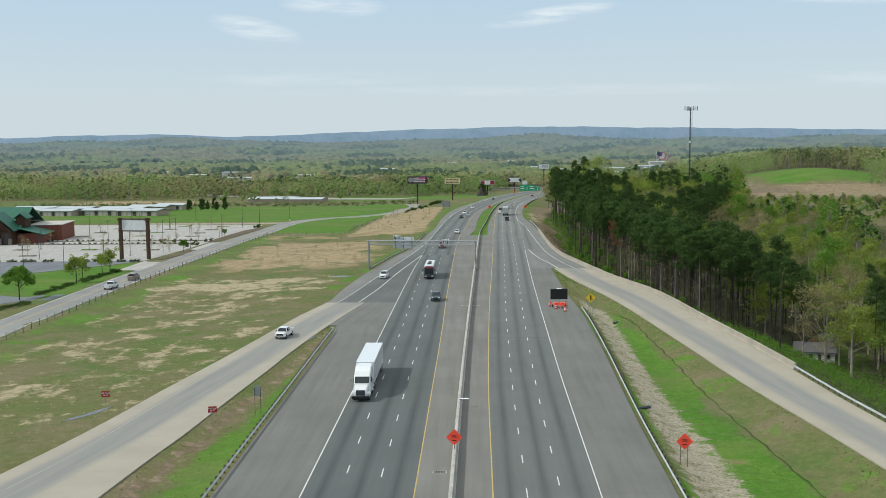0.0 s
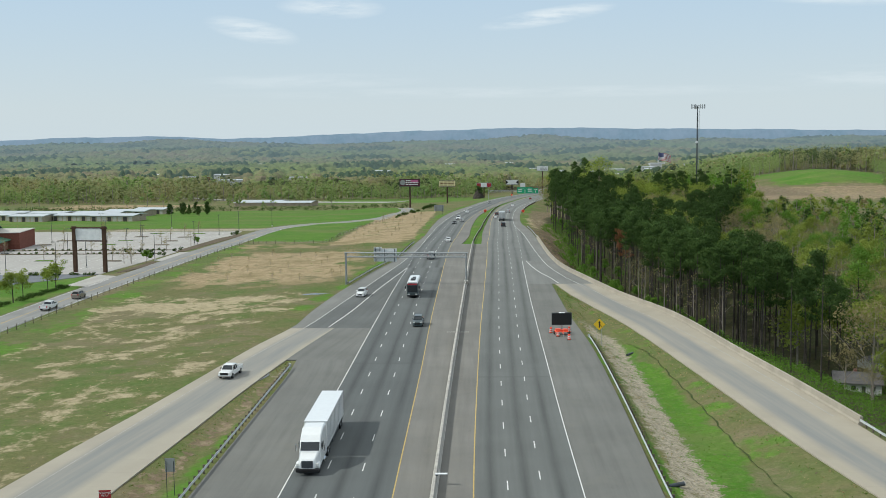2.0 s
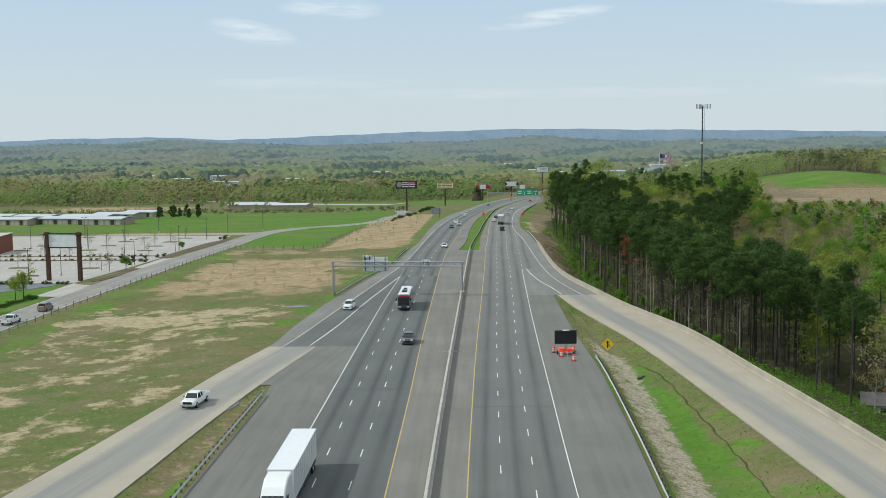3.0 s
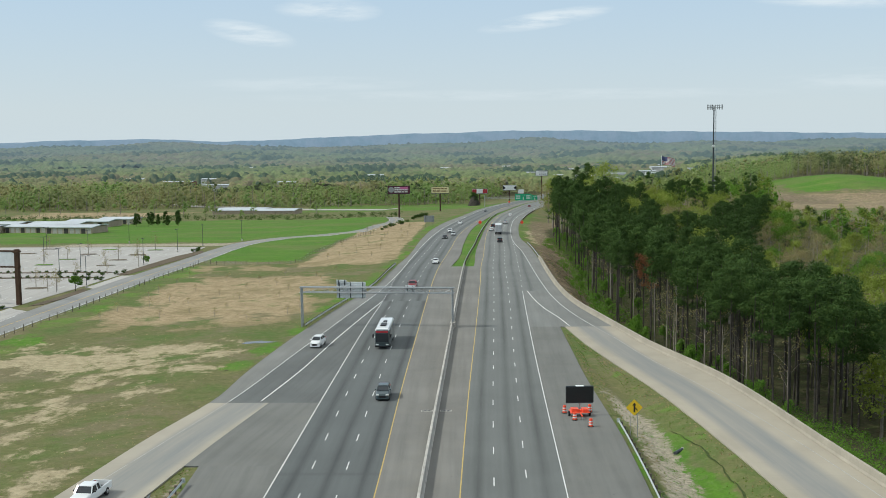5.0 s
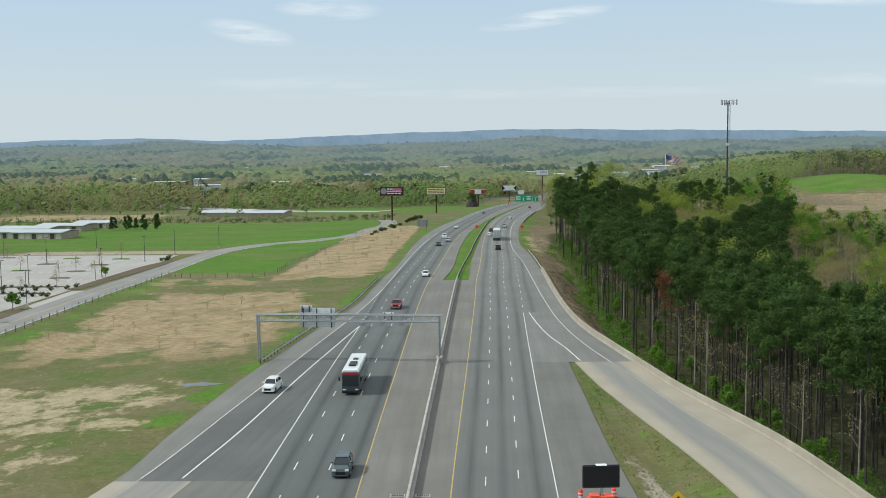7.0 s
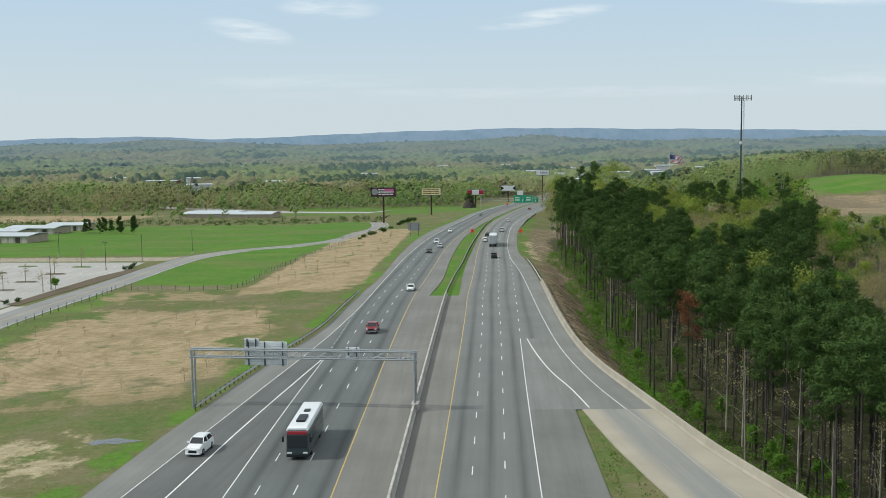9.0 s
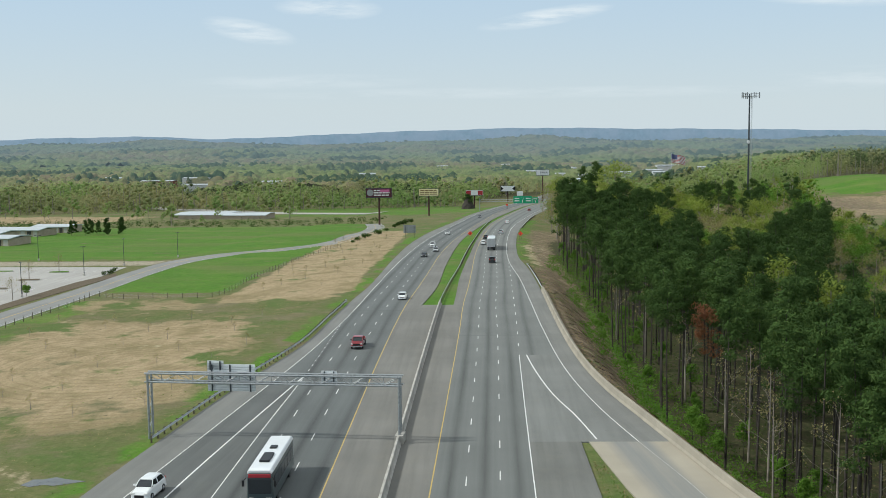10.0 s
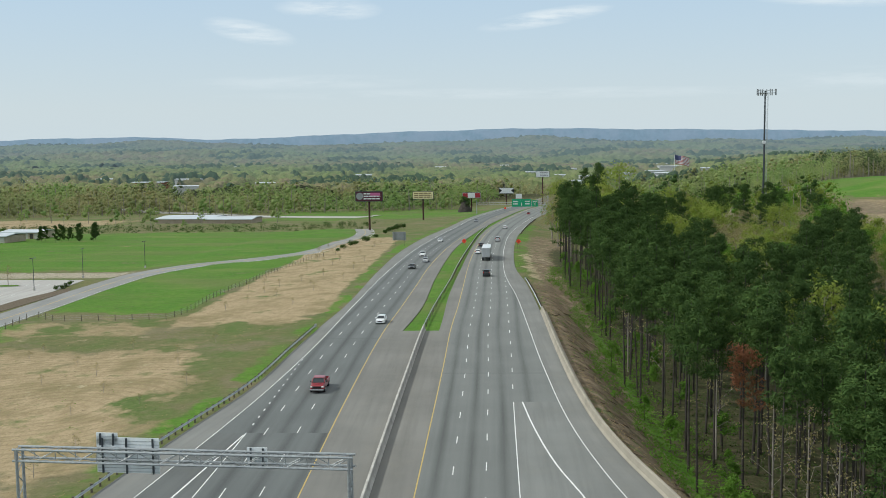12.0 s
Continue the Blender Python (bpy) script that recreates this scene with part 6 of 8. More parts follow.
far_woods("hill_edge_woods", "light green young wood along the slope", hill_mix, "far_green", 0.5, 190, 62, 9, 15, 5, True, 0.3, 1.4, 0.25)

lone = scatter(np.random.default_rng(8), -440, -110, 655, 850, 20, lambda x, y: not (-200 < x < -120 and 720 < y < 800) and math.sin(x / 40) + math.sin(y / 23) > -0.4 and not (x < -200 and y < 720), 300)
far_woods("meadow_trees", "scattered spring trees round the far meadows", lone, "far_green", 0.45, 140, 63, 7, 14, 7, True, 0.75)

# ---- the ridge on the skyline, distance haze put into its blue colour and emission ----
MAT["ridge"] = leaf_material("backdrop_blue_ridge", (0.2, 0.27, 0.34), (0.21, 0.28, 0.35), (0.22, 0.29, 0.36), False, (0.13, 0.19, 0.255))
SKYLINE = Line((46, -2900), (49, -2100), (58, -1690), (54, -1230), (45, -1120), (48, -1000), (55, -750), (66, -450), (73, -150), (79, 250), (73, 600), (65, 1100), (53, 1750), (50, 2900))
far = 4560
xs = np.linspace(-2900, 2900, 240)
hs = SKYLINE(xs) + 1.2 * np.sin(xs / 61) + 0.8 * np.sin(xs / 23 + 1) + 0.5 * np.sin(xs / 11)
n = len(xs)
verts = [(x, far, -40) for x in xs] + [(x, far + 20, h - 1.5) for x, h in zip(xs, hs)] + [(x, far + 60, h) for x, h in zip(xs, hs)] + [(x, far + 160, h - 40) for x, h in zip(xs, hs)]
faces = [(r * n + k, r * n + k + 1, (r + 1) * n + k + 1, (r + 1) * n + k) for r in (0, 1, 2) for k in range(n - 1)]
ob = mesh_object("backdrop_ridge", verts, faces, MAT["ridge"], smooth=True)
tagged(ob, "long wooded ridge on the horizon, its haze painted as blue glow", "hills", kind="structure")

# ---- shopping ground beside the frontage road ----
for key, args in {
    "roof_green": ((0.03, 0.135, 0.085), 0.55, 0.2, 0.4, 0.2, 0.6), "timber": ((0.085, 0.05, 0.032), 0.85, 0, 0.2, 0.35, 1.0), "stone": ((0.23, 0.20, 0.165), 0.95, 0, 0.2, 0.45, 1.6),
    "brick": ((0.22, 0.085, 0.06), 0.9, 0, 0.2, 0.3, 1.5), "roof_white": ((0.5, 0.53, 0.55), 0.5, 0.1, 0.4, 0.15, 0.15), "tan_wall": ((0.42, 0.35, 0.27), 0.85, 0, 0.2, 0.2, 0.4),
    "kerb": ((0.5, 0.48, 0.44), 0.9, 0, 0.2, 0.2, 1), "mulch": ((0.15, 0.12, 0.085), 1.0, 0, 0.1, 0.4, 2.5), "water": ((0.13, 0.125, 0.105), 0.22, 0, 0.4, 0.3, 0.8),
    "house_white": ((0.62, 0.62, 0.60), 0.7, 0, 0.3, 0.2, 0.7), "shingle": ((0.13, 0.125, 0.125), 0.95, 0, 0.1, 0.3, 2), "door_dark": ((0.06, 0.055, 0.05), 0.6, 0, 0.3, 0.2, 2),
}.items():
    MAT[key] = plain(key, *args)


def slab(name, outline, material, lift, thick, label="", category="", kind="structure", step=None):
    """A flat piece laid on the ground: an outline of (x, y) cut into a fan of cells that follow the land."""
    xs, ys = [p[0] for p in outline], [p[1] for p in outline]
    step = step or max((max(xs) - min(xs)) / 14, (max(ys) - min(ys)) / 14)
    bm = bmesh.new()
    loop = [bm.verts.new((x, y, 0)) for x, y in outline]
    bm.faces.new(loop)
    for axis_no, lo, hi in ((0, min(xs), max(xs)), (1, min(ys), max(ys))):
        c = lo + step
        while c < hi:
            co = Vector((c, 0, 0)) if axis_no == 0 else Vector((0, c, 0))
            no = Vector((1, 0, 0)) if axis_no == 0 else Vector((0, 1, 0))
            bmesh.ops.bisect_plane(bm, geom=bm.verts[:] + bm.edges[:] + bm.faces[:], plane_co=co, plane_no=no)
            c += step
    out = bmesh.ops.extrude_face_region(bm, geom=bm.faces[:])
    up = [v for v in out["geom"] if isinstance(v, bmesh.types.BMVert)]
    for v in bm.verts:
        v.co.z = float(land(v.co.x, v.co.y)) + lift - thick
    for v in up:
        v.co.z += thick
    bmesh.ops.recalc_face_normals(bm, faces=bm.faces[:])
    uv = bm.loops.layers.uv.new("UVMap")
    for f in bm.faces:
        for l in f.loops:
            l[uv].uv = (l.vert.co.x, l.vert.co.y)
    ob = part(name, bm, material)
    return tagged(ob, label, category, kind=kind)


slab("parking_lot", [(-230, 226), (-111, 232), (-108.5, 262), (-107, 300), (-106, 330), (-106, 375), (-108, 404), (-230, 412)], MAT["lot"], 0.09, 0.4,
     "pale concrete parking lot, empty, with painted bays", "parking lot")
slab("driveway", [(-230, 176), (-150, 178), (-138, 196), (-118, 220), (-111, 231.6), (-230, 225.6)], MAT["drive"], 0.08, 0.4, "blue-grey asphalt driveway by the lawn", "driveway")
slab("driveway_west", [(-190, 118), (-122, 140), (-105, 141), (-104.8, 150), (-114, 150), (-140, 165), (-150, 177.8), (-190, 176)], MAT["drive"], 0.075, 0.4, "grey asphalt side entrance", "driveway")
slab("lot_entrance", [(-111, 205), (-101.6, 196), (-101.4, 218), (-111, 231)], MAT["lot"], 0.07, 0.3, "pale concrete lot entrance", "driveway")
slab("lot_entrance_far", [(-106.3, 268), (-99.9, 258), (-99.4, 292), (-106, 296)], MAT["lot"], 0.07, 0.3, "pale concrete lot entrance", "driveway")
slab("verge_strip", [(-107.2, 232), (-103.4, 232), (-101.6, 256), (-106, 265)], MAT["mulch"], 0.12, 0.3, "narrow mulched verge", "verge")
slab("verge_strip_far", [(-108.4, 298), (-104.8, 298), (-100.4, 372), (-104.5, 384), (-107.6, 360)], MAT["mulch"], 0.12, 0.3, "narrow mulched verge", "verge")

# painted bays
bay_bm = bmesh.new()
box(bay_bm, -0.06, 0.06, -2.7, 2.7, 0.0, 0.008)
bay_mesh = bpy.data.meshes.new("bay_line")
bay_bm.to_mesh(bay_bm and bay_mesh)
bay_bm.free()
bay_mesh.materials.append(MAT["white"])
bays = tagged(new("bay_lines"), "thin white parking bay lines on concrete", "road marking", kind="structure")
for y in (246, 268, 320, 343, 366, 389):
    for k in range(24):
        x = -180 + 2.9 * k
        ob = new("bay_line", bay_mesh)
        ob.matrix_basis = pose(x, y, float(land(x, y)) + 0.092)
        ob.parent = bays


def island(x, y, w, d, planted, tree):
    top = thing("planting_island", "kerbed planting island with bark mulch in the lot" if not planted else "kerbed grassy planting island in the lot", "planting island", "lot planting islands",
                pose(x, y, float(land(x, y)) + 0.09, 0, 0, 3))
    ring = [(w / 2 * math.copysign(abs(math.cos(a)) ** 0.5, math.cos(a)), d / 2 * math.copysign(abs(math.sin(a)) ** 0.5, math.sin(a))) for a in np.linspace(0, 2 * math.pi, 24, endpoint=False)]
    bm = bmesh.new()
    prism(bm, ring, -0.3, 0.15, "z")
    part("kerb", bm, MAT["kerb"], top)
    bm = bmesh.new()
    prism(bm, [(a * 0.92, b * 0.86) for a, b in ring], 0.1, 0.19, "z")
    part("bed", bm, MAT["fresh" if planted else "mulch"], top)


for k, (x, y) in enumerate([(-167.4, 397), (-167, 375), (-142.5, 370), (-142, 391.5), (-123.3, 388), (-123.3, 366), (-142.2, 349), (-123.2, 345), (-142.4, 329), (-121.1, 326),
                            (-119.2, 266), (-167, 350), (-167, 330), (-142, 268), (-166, 268), (-190, 268), (-190, 330), (-190, 360), (-130, 247), (-155, 247), (-180, 248)]):
    island(x, y, 6.2, 3.0 + (k % 3) * 0.5, k in (3, 4, 6, 8, 13, 18), True)
for x0, x1, y in ((-200, -113, 291), (-200, -113, 305)):
    slab("long_bed", [(x0, y - 1.1), (x1, y - 1.1), (x1 + 2, y), (x1, y + 1.1), (x0, y + 1.1)], MAT["mulch"], 0.2, 0.4, "long mulched bed between lot rows", "planting bed", kind="structure", step=9)

sapling = keep(broadleaf(71, 5.2, 1.5, "bud", "bare young tree in a planting island", fill=0.12, leaf=0.14, name="sapling", group="lot saplings"))
for x, y in ((-167.4, 397), (-142.5, 370), (-123.3, 388), (-123.3, 366), (-142.2, 349), (-123.2, 345), (-142.4, 329), (-121.1, 326), (-119.2, 266), (-167, 350), (-142, 268), (-166, 268),
             (-130, 247), (-155, 247), (-112, 262), (-110.5, 258), (-113, 258.5), (-118, 292), (-112, 301), (-110, 330), (-109, 322), (-135, 291), (-150, 305), (-165, 291), (-180, 248), (-190, 360)):
    plant([sapling], x, y, x * 91, 0.85 + 0.3 * abs(math.sin(y)))

# rows of low shrubs along the long beds
low_bush = keep(bush(81, 0.75, 1.0, "hedge", "clipped round dark green shrub", leaf=0.13, n=300))
for k in range(46):
    x = -160 + 1.06 * k
    if k % 11 in (4, 5, 9) or -134 > x > -138:
        continue
    plant([low_bush], x, 229.0 + 0.3 * math.sin(k), k * 40, 0.95 + 0.2 * math.sin(k * 3))
for x, y in ((-109, 300), (-108, 304), (-112, 297), (-116, 296.5), (-120, 297), (-125, 297), (-112, 285), (-114, 284), (-110, 286), (-108.2, 284.5), (-107, 380), (-106.4, 386), (-107.8, 392), (-105.5, 381)):
    plant([low_bush], x, y, x * 40, 1.25)
for y in (291, 305):
    for k in range(30):
        if k % 7 != 3:
            plant([low_bush], -172 + 2.0 * k, y + 0.2 * math.sin(k), k * 50, 0.75 + 0.2 * math.sin(k * 2.3))
hedge = keep(bush(82, 1.4, 1.1, "hedge", "dark clipped hedge section along the lawn's edge", "hedge", "lawn hedge", 0.16, 460))
for f in np.linspace(0, 1, 22):
    if 0.42 < f < 0.48:
        continue
    plant([hedge], -112.2 + 3.4 * f, 152 + 46 * f, f * 900, 0.85 + 0.25 * math.sin(f * 40))
for f in np.linspace(0, 1, 12):
    plant([hedge], -116 + 8 * f, 112 + 22 * f, f * 900, 0.9)
street = keep(broadleaf(72, 8.2, 2.9, "fresh", "rounded bright green street tree on the lawn", "bark", fill=1.7, leaf=0.34, name="street_tree", group="lawn trees"))
plant([street], -113.8, 144.5, 10, 1.0)
young = keep(broadleaf(73, 7.2, 2.6, "spring", "young yellow-green tree on the lawn", "bark", fill=0.75, leaf=0.3, name="street_tree", group="lawn trees"))
for x, y, s in ((-110.8, 173, 1.0), (-109.8, 196, 0.95), (-114, 186, 0.8), (-113.5, 200, 0.75)):
    plant([young], x, y, x * 31, s)
for x, y, s in ((-106.5, 260.6, 0.5), (-108.5, 329, 0.36)):
    plant([street], x, y, x * 31, s)


def lot_lamp():
    top = thing("parking_lamp", "slim dark parking lot lamp on a tall pole", "lamp post", "parking lot lamps")
    bm = bmesh.new()
    rod(bm, (0, 0, -0.5), (0, 0, 9.4), 0.11, 0.07, 8)
    part("pole", bm, MAT["dark_steel"], top)
    bm = bmesh.new()
    rod(bm, (0, 0, -0.3), (0, 0, 0.8), 0.32, 0.3, 12)
    part("footing", bm, MAT["kerb"], top, "concrete footing")
    bm = bmesh.new()
    bar(bm, (-0.8, 0, 9.35), (0.8, 0, 9.35), 0.08)
    part("arm", bm, MAT["dark_steel"], top)
    for x in (-0.85, 0.85):
        bm = bmesh.new()
        box(bm, x - 0.35, x + 0.35, -0.2, 0.2, 9.3, 9.48, 0.03)
        part("lamp_head", bm, MAT["dark_steel"], top)
    return top


lamp_model = keep(lot_lamp())
for x, y in ((-134.7, 196), (-147, 237), (-127.3, 207), (-127, 240), (-120.6, 247), (-143.8, 293), (-105.9, 267), (-122.9, 292), (-146.7, 340), (-122.5, 308), (-144.7, 376), (-109.3, 328),
             (-169, 398), (-112, 378), (-168, 340), (-185, 292), (-185, 240), (-160, 270), (-111, 411), (-147.5, 432), (-95.5 - 6, 440)):
    plant([lamp_model], x, y, x * 17, 0.92)

# empty sign frame
frame_top = thing("pylon_sign", "blank white pylon sign between two tall dark timber posts", "sign", at=pose(-115.6, 236.6, float(land(-115.6, 236.6)), 0, 0, -7))
for x in (-4.6, 4.6):
    bm = bmesh.new()
    box(bm, x - 0.5, x + 0.5, -0.5, 0.5, -1, 13.4, 0.06)
    part("post", bm, MAT["timber"], frame_top, "dark timber-clad post")
    bm = bmesh.new()
    box(bm, x - 0.75, x + 0.75, -0.75, 0.75, 12.6, 13.0, 0.05)
    part("cap", bm, MAT["timber"], frame_top)
for z in (9.0, 12.8):
    bm = bmesh.new()
    box(bm, -5.4, 5.4, -0.3, 0.3, z, z + 0.35, 0.04)
    part("beam", bm, MAT["timber"], frame_top)
bm = bmesh.new()
box(bm, -4.1, 4.1, -0.2, 0.2, 9.35, 12.8, 0.03)
part("panel", bm, MAT["sign_white"], frame_top, "blank white panel")

# ---- lodge-like store ----
store = thing("lodge_store", "large timber and stone store with green metal gabled roofs", "store", at=pose(-181, 296, float(land(-181, 296)), 0, 0, 8) @ Matrix.Scale(0.8, 4))


def gable(name, x0, x1, y0, y1, z0, z1, over, axis_name, parent, sheet="roof_green"):
    """A gabled roof with thickness and overhang; the ridge runs along the axis given."""
    bm = bmesh.new()
    t = 0.3
    if axis_name == "y":
        m = (x0 + x1) / 2
        prism(bm, [(x0 - over, z0), (m, z1), (x1 + over, z0), (x1 + over, z0 - t), (m, z1 - t * 1.3), (x0 - over, z0 - t)], y0 - over, y1 + over, "y")
    else:
        m = (y0 + y1) / 2
        prism(bm, [(y0 - over, z0), (m, z1), (y1 + over, z0), (y1 + over, z0 - t), (m, z1 - t * 1.3), (y0 - over, z0 - t)], x0 - over, x1 + over, "x")
    return part(name, bm, MAT[sheet], parent)


def gable_wall(bm, x0, x1, y, z0, z1):
    prism(bm, [(x0, 0), (x0, z0 - 0.3), ((x0 + x1) / 2, z1 - 0.45), (x1, z0 - 0.3), (x1, 0)], y, y + 0.4, "y")


bm = bmesh.new()
box(bm, -60, 2, 4, 44, -1, 7.5)
part("main_wall", bm, MAT["timber"], store, "dark timber wall")
gable("main_roof", -60, 2, 4, 44, 7.8, 16.0, 1.0, "x", store)
bm = bmesh.new()
box(bm, -14, 1.5, -8, 4, -1, 7.0)
part("porch_wall", bm, MAT["timber"], store)
bm = bmesh.new()
prism(bm, [(-14, 6.5), (-6.2, 14.2), (1.5, 6.5)], -8.0, 4.0, "y")
part("porch_gable", bm, MAT["timber"], store, "dark gable boards")
gable("porch_roof", -14, 1.5, -8, 6, 6.9, 15.0, 1.4, "y", store)
bm = bmesh.new()
for a, b in (((-13, -8.7, 6.6), (-6.2, -8.7, 13.2)), ((0.6, -8.7, 6.6), (-6.2, -8.7, 13.2)), ((-12, -8.7, 7.4), (-0.4, -8.7, 7.4)), ((-6.2, -8.7, 7.4), (-6.2, -8.7, 13)), ((-9.5, -8.7, 7.4), (-6.2, -8.7, 10.6)), ((-2.9, -8.7, 7.4), (-6.2, -8.7, 10.6))):
    bar(bm, a, b, 0.4)
part("truss", bm, MAT["timber"], store, "heavy exposed timber truss")
for x in (-13.2, -8.6, -3.8, 0.8):
    bm = bmesh.new()
    box(bm, x - 0.7, x + 0.7, -9.4, -8.0, -1, 3.2, 0.08)
    part("pier", bm, MAT["stone"], store, "rough stone pier")
    bm = bmesh.new()
    box(bm, x - 0.35, x + 0.35, -9.05, -8.35, 3.2, 7.2, 0.05)
    part("column", bm, MAT["timber"], store)
for k in range(5):
    bm = bmesh.new()
    x = -12.2 + 2.6 * k
    box(bm, x, x + 2.0, -8.12, -7.9, 0.2, 5.6, 0.03)
    part("window", bm, MAT["glass"], store, "tall dark shopfront glazing")
bm = bmesh.new()
box(bm, 1.5, 13, 0, 18, -1, 4.8)
part("wing_wall", bm, MAT["brick"], store, "red-brown brick wing")
bm = bmesh.new()
prism(bm, [(0.8, 8.0), (14.5, 4.4), (14.5, 4.1), (0.8, 7.7)], -2.5, 18.5, "y")
part("wing_roof", bm, MAT["roof_green"], store)
bm = bmesh.new()
prism(bm, [(0, 7.6), (4.5, 7.6), (4.5, 11.6), (2.25, 13.8), (0, 11.6)], 4.5, 14, "y")
part("dormer_wall", bm, MAT["timber"], store)
gable("dormer_roof", 0, 4.5, 4.5, 14, 11.7, 14.2, 0.9, "y", store)
bm = bmesh.new()
box(bm, 2, 18, 18, 44, -1, 7.2, 0.05)
part("rear_block", bm, MAT["brick"], store, "plain brick rear block")
bm = bmesh.new()
box(bm, 1.8, 18.2, 17.8, 44.2, 7.2, 7.5, 0.03)
part("coping", bm, MAT["kerb"], store)
bm = bmesh.new()
prism(bm, [(-46, 6.5), (-36, 13.0), (-26, 6.5)], -6, 4, "y")
box(bm, -46, -26, -6, 4, -1, 6.6)
part("west_gable", bm, MAT["timber"], store)
gable("west_roof", -46, -26, -6, 8, 6.9, 13.6, 1.2, "y", store)
bm = bmesh.new()
prism(bm, [(-8.5, 4.2), (4.4, 6.6), (4.4, 6.3), (-8.5, 3.9)], -26.5, -14.5, "x")
part("link_roof", bm, MAT["roof_green"], store)
bm = bmesh.new()
box(bm, -24, -18, 18, 24, 13, 17.2)
part("cupola", bm, MAT["timber"], store)
gable("cupola_roof", -24, -18, 18, 24, 17.2, 19, 0.8, "x", store, "timber")


# ---- long sheds, far yards and a white pavilion ----
def shed(x, y, w, d, h, turn, label, wall="tan_wall", doors=8):
    top = thing("storage_shed", label, "shed", "storage sheds", pose(x, y, float(land(x, y)), 0, 0, turn))
    bm = bmesh.new()
    box(bm, -w / 2, w / 2, -d / 2, d / 2, -1.5, h)
    part("wall", bm, MAT[wall], top)
    gable("roof", -w / 2, w / 2, -d / 2, d / 2, h + 0.15, h + 0.9, 0.5, "x", top, "roof_white")
    for k in range(doors):
        a = -w / 2 + w * (k + 0.15) / doors
        bm = bmesh.new()
        box(bm, a, a + w / doors * 0.7, -d / 2 - 0.06, -d / 2 + 0.05, 0, h - 0.5, 0.02)
        part("door", bm, MAT["kerb" if k % 3 else "door_dark"], top)


for x, y, w, d in ((-248, 516, 20, 17), (-225, 522, 22, 17), (-200, 514, 24, 17), (-252, 552, 22, 17), (-222, 550, 28, 17), (-214, 577, 25, 17), (-208, 604, 19, 15), (-274, 532, 22, 17), (-281, 562, 26, 17)):
    shed(x, y, w, d, 3.2, -7, "long low storage shed with a white metal roof")
shed(-170, 757, 34, 34, 3.2, -3, "low pavilion with a broad white roof", doors=0)
shed(-142, 749, 28, 26, 2.8, -3, "low pavilion with a broad white roof", doors=0)
for x, y, w, d in TOWN:
    shed(x, y, w * 0.62, d, 9.5, (x % 7) - 3, "pale commercial building among the valley woods", "house_white" if w % 14 else "brick", 0)

road2, _, _ = ribbon("valley_road", [(-520, 1180), (-403, 1094), (-345, 1038), (-274, 968), (-227, 915), (-196, 888), (-133, 825), (-60, 800)], 13, MAT["lot"], 0.5)
tagged(road2, "pale distant road along the foot of the woods", "road", kind="structure")

# trees by the sheds and bushes at the bend of the frontage road
for k in range(14):
    plant(low_pines, -191 + 2.0 * k + 2 * math.sin(k * 5.1), 578 + 9 * math.sin(k * 2.7), k * 77, 0.3 + 0.05 * math.sin(k * 3.3))
wild = keep(bush(83, 1.6, 1.9, "hedge", "rough dark green roadside shrub", "wild_shrub", "roadside shrubs", 0.24, 460))
for x, y, s in ((-44.9, 498, 0.9), (-43.4, 513, 1.2), (-42.6, 520, 0.8), (-40.1, 535, 1.3), (-38.4, 560, 0.8), (-36.8, 590, 1.1), (-36, 604, 1.3), (-34.5, 616, 1.2), (-33.8, 629, 1.4), (-32, 640, 1.2), (-45.6, 488, 0.7)):
    plant([wild], x, y, x * 37, s)
dark_tree = keep(broadleaf(84, 12, 4.0, "needles", "dense dark evergreen below a billboard", "bark", 1.6, 0.5))
plant([dark_tree], -3.0, 845, 0, 0.9)
scrub = []
rs = np.random.default_rng(12)
for x, y in scatter(rs, -330, -50, 636, 700, 5, lambda x, y: True, 900):
    h = rs.uniform(0.7, 2.3)
    scrub.append((x, y, float(land(x, y)) + h * 0.5, rs.uniform(1.2, 2.4), h))
joined("hedgerow", "low green hedgerow along the far side of the meadow", scrub, 40, 0.4, "hedge", 13)

# ---- wooden post fence along the frontage road and round the field ----
def post_fence(points, gap, label, wires=3):
    top = thing("wire_fence", label, "fence", "field fences")
    p = np.array(points, float)
    d = np.concatenate([[0], np.cumsum(np.hypot(*np.diff(p, axis=0).T))])
    s = np.arange(0, d[-1], gap)
    xs, ys = np.interp(s, d, p[:, 0]), np.interp(s, d, p[:, 1])
    for x, y in zip(xs, ys):
        ob = new("post", fence_mesh)
        ob.matrix_basis = pose(x, y, float(land(x, y)), 2 * math.sin(x), 2 * math.cos(y), x * 50)
        ob.parent = top
    for k in range(wires):
        bm = bmesh.new()
        for i in range(len(xs) - 1):
            a, b = ((xs[j], ys[j], float(land(xs[j], ys[j])) + 0.4 + 0.36 * k) for j in (i, i + 1))
            bar(bm, a, b, 0.018)
        part("wire", bm, MAT["steel"], top, "thin steel wire")


bm = bmesh.new()
rod(bm, (0, 0, -0.5), (0, 0, 1.35), 0.075, 0.065, 7)
fence_mesh = bpy.data.meshes.new("post")
bm.to_mesh(fence_mesh)
bm.free()
fence_mesh.materials.append(MAT["post"])
post_fence([(-92.6, 78), (-93.2, 104), (-93.2, 150), (-92.6, 186), (-91.0, 226), (-89.4, 284), (-87.9, 304), (-89.0, 321)], 4.0, "dark post and wire fence along the frontage road")
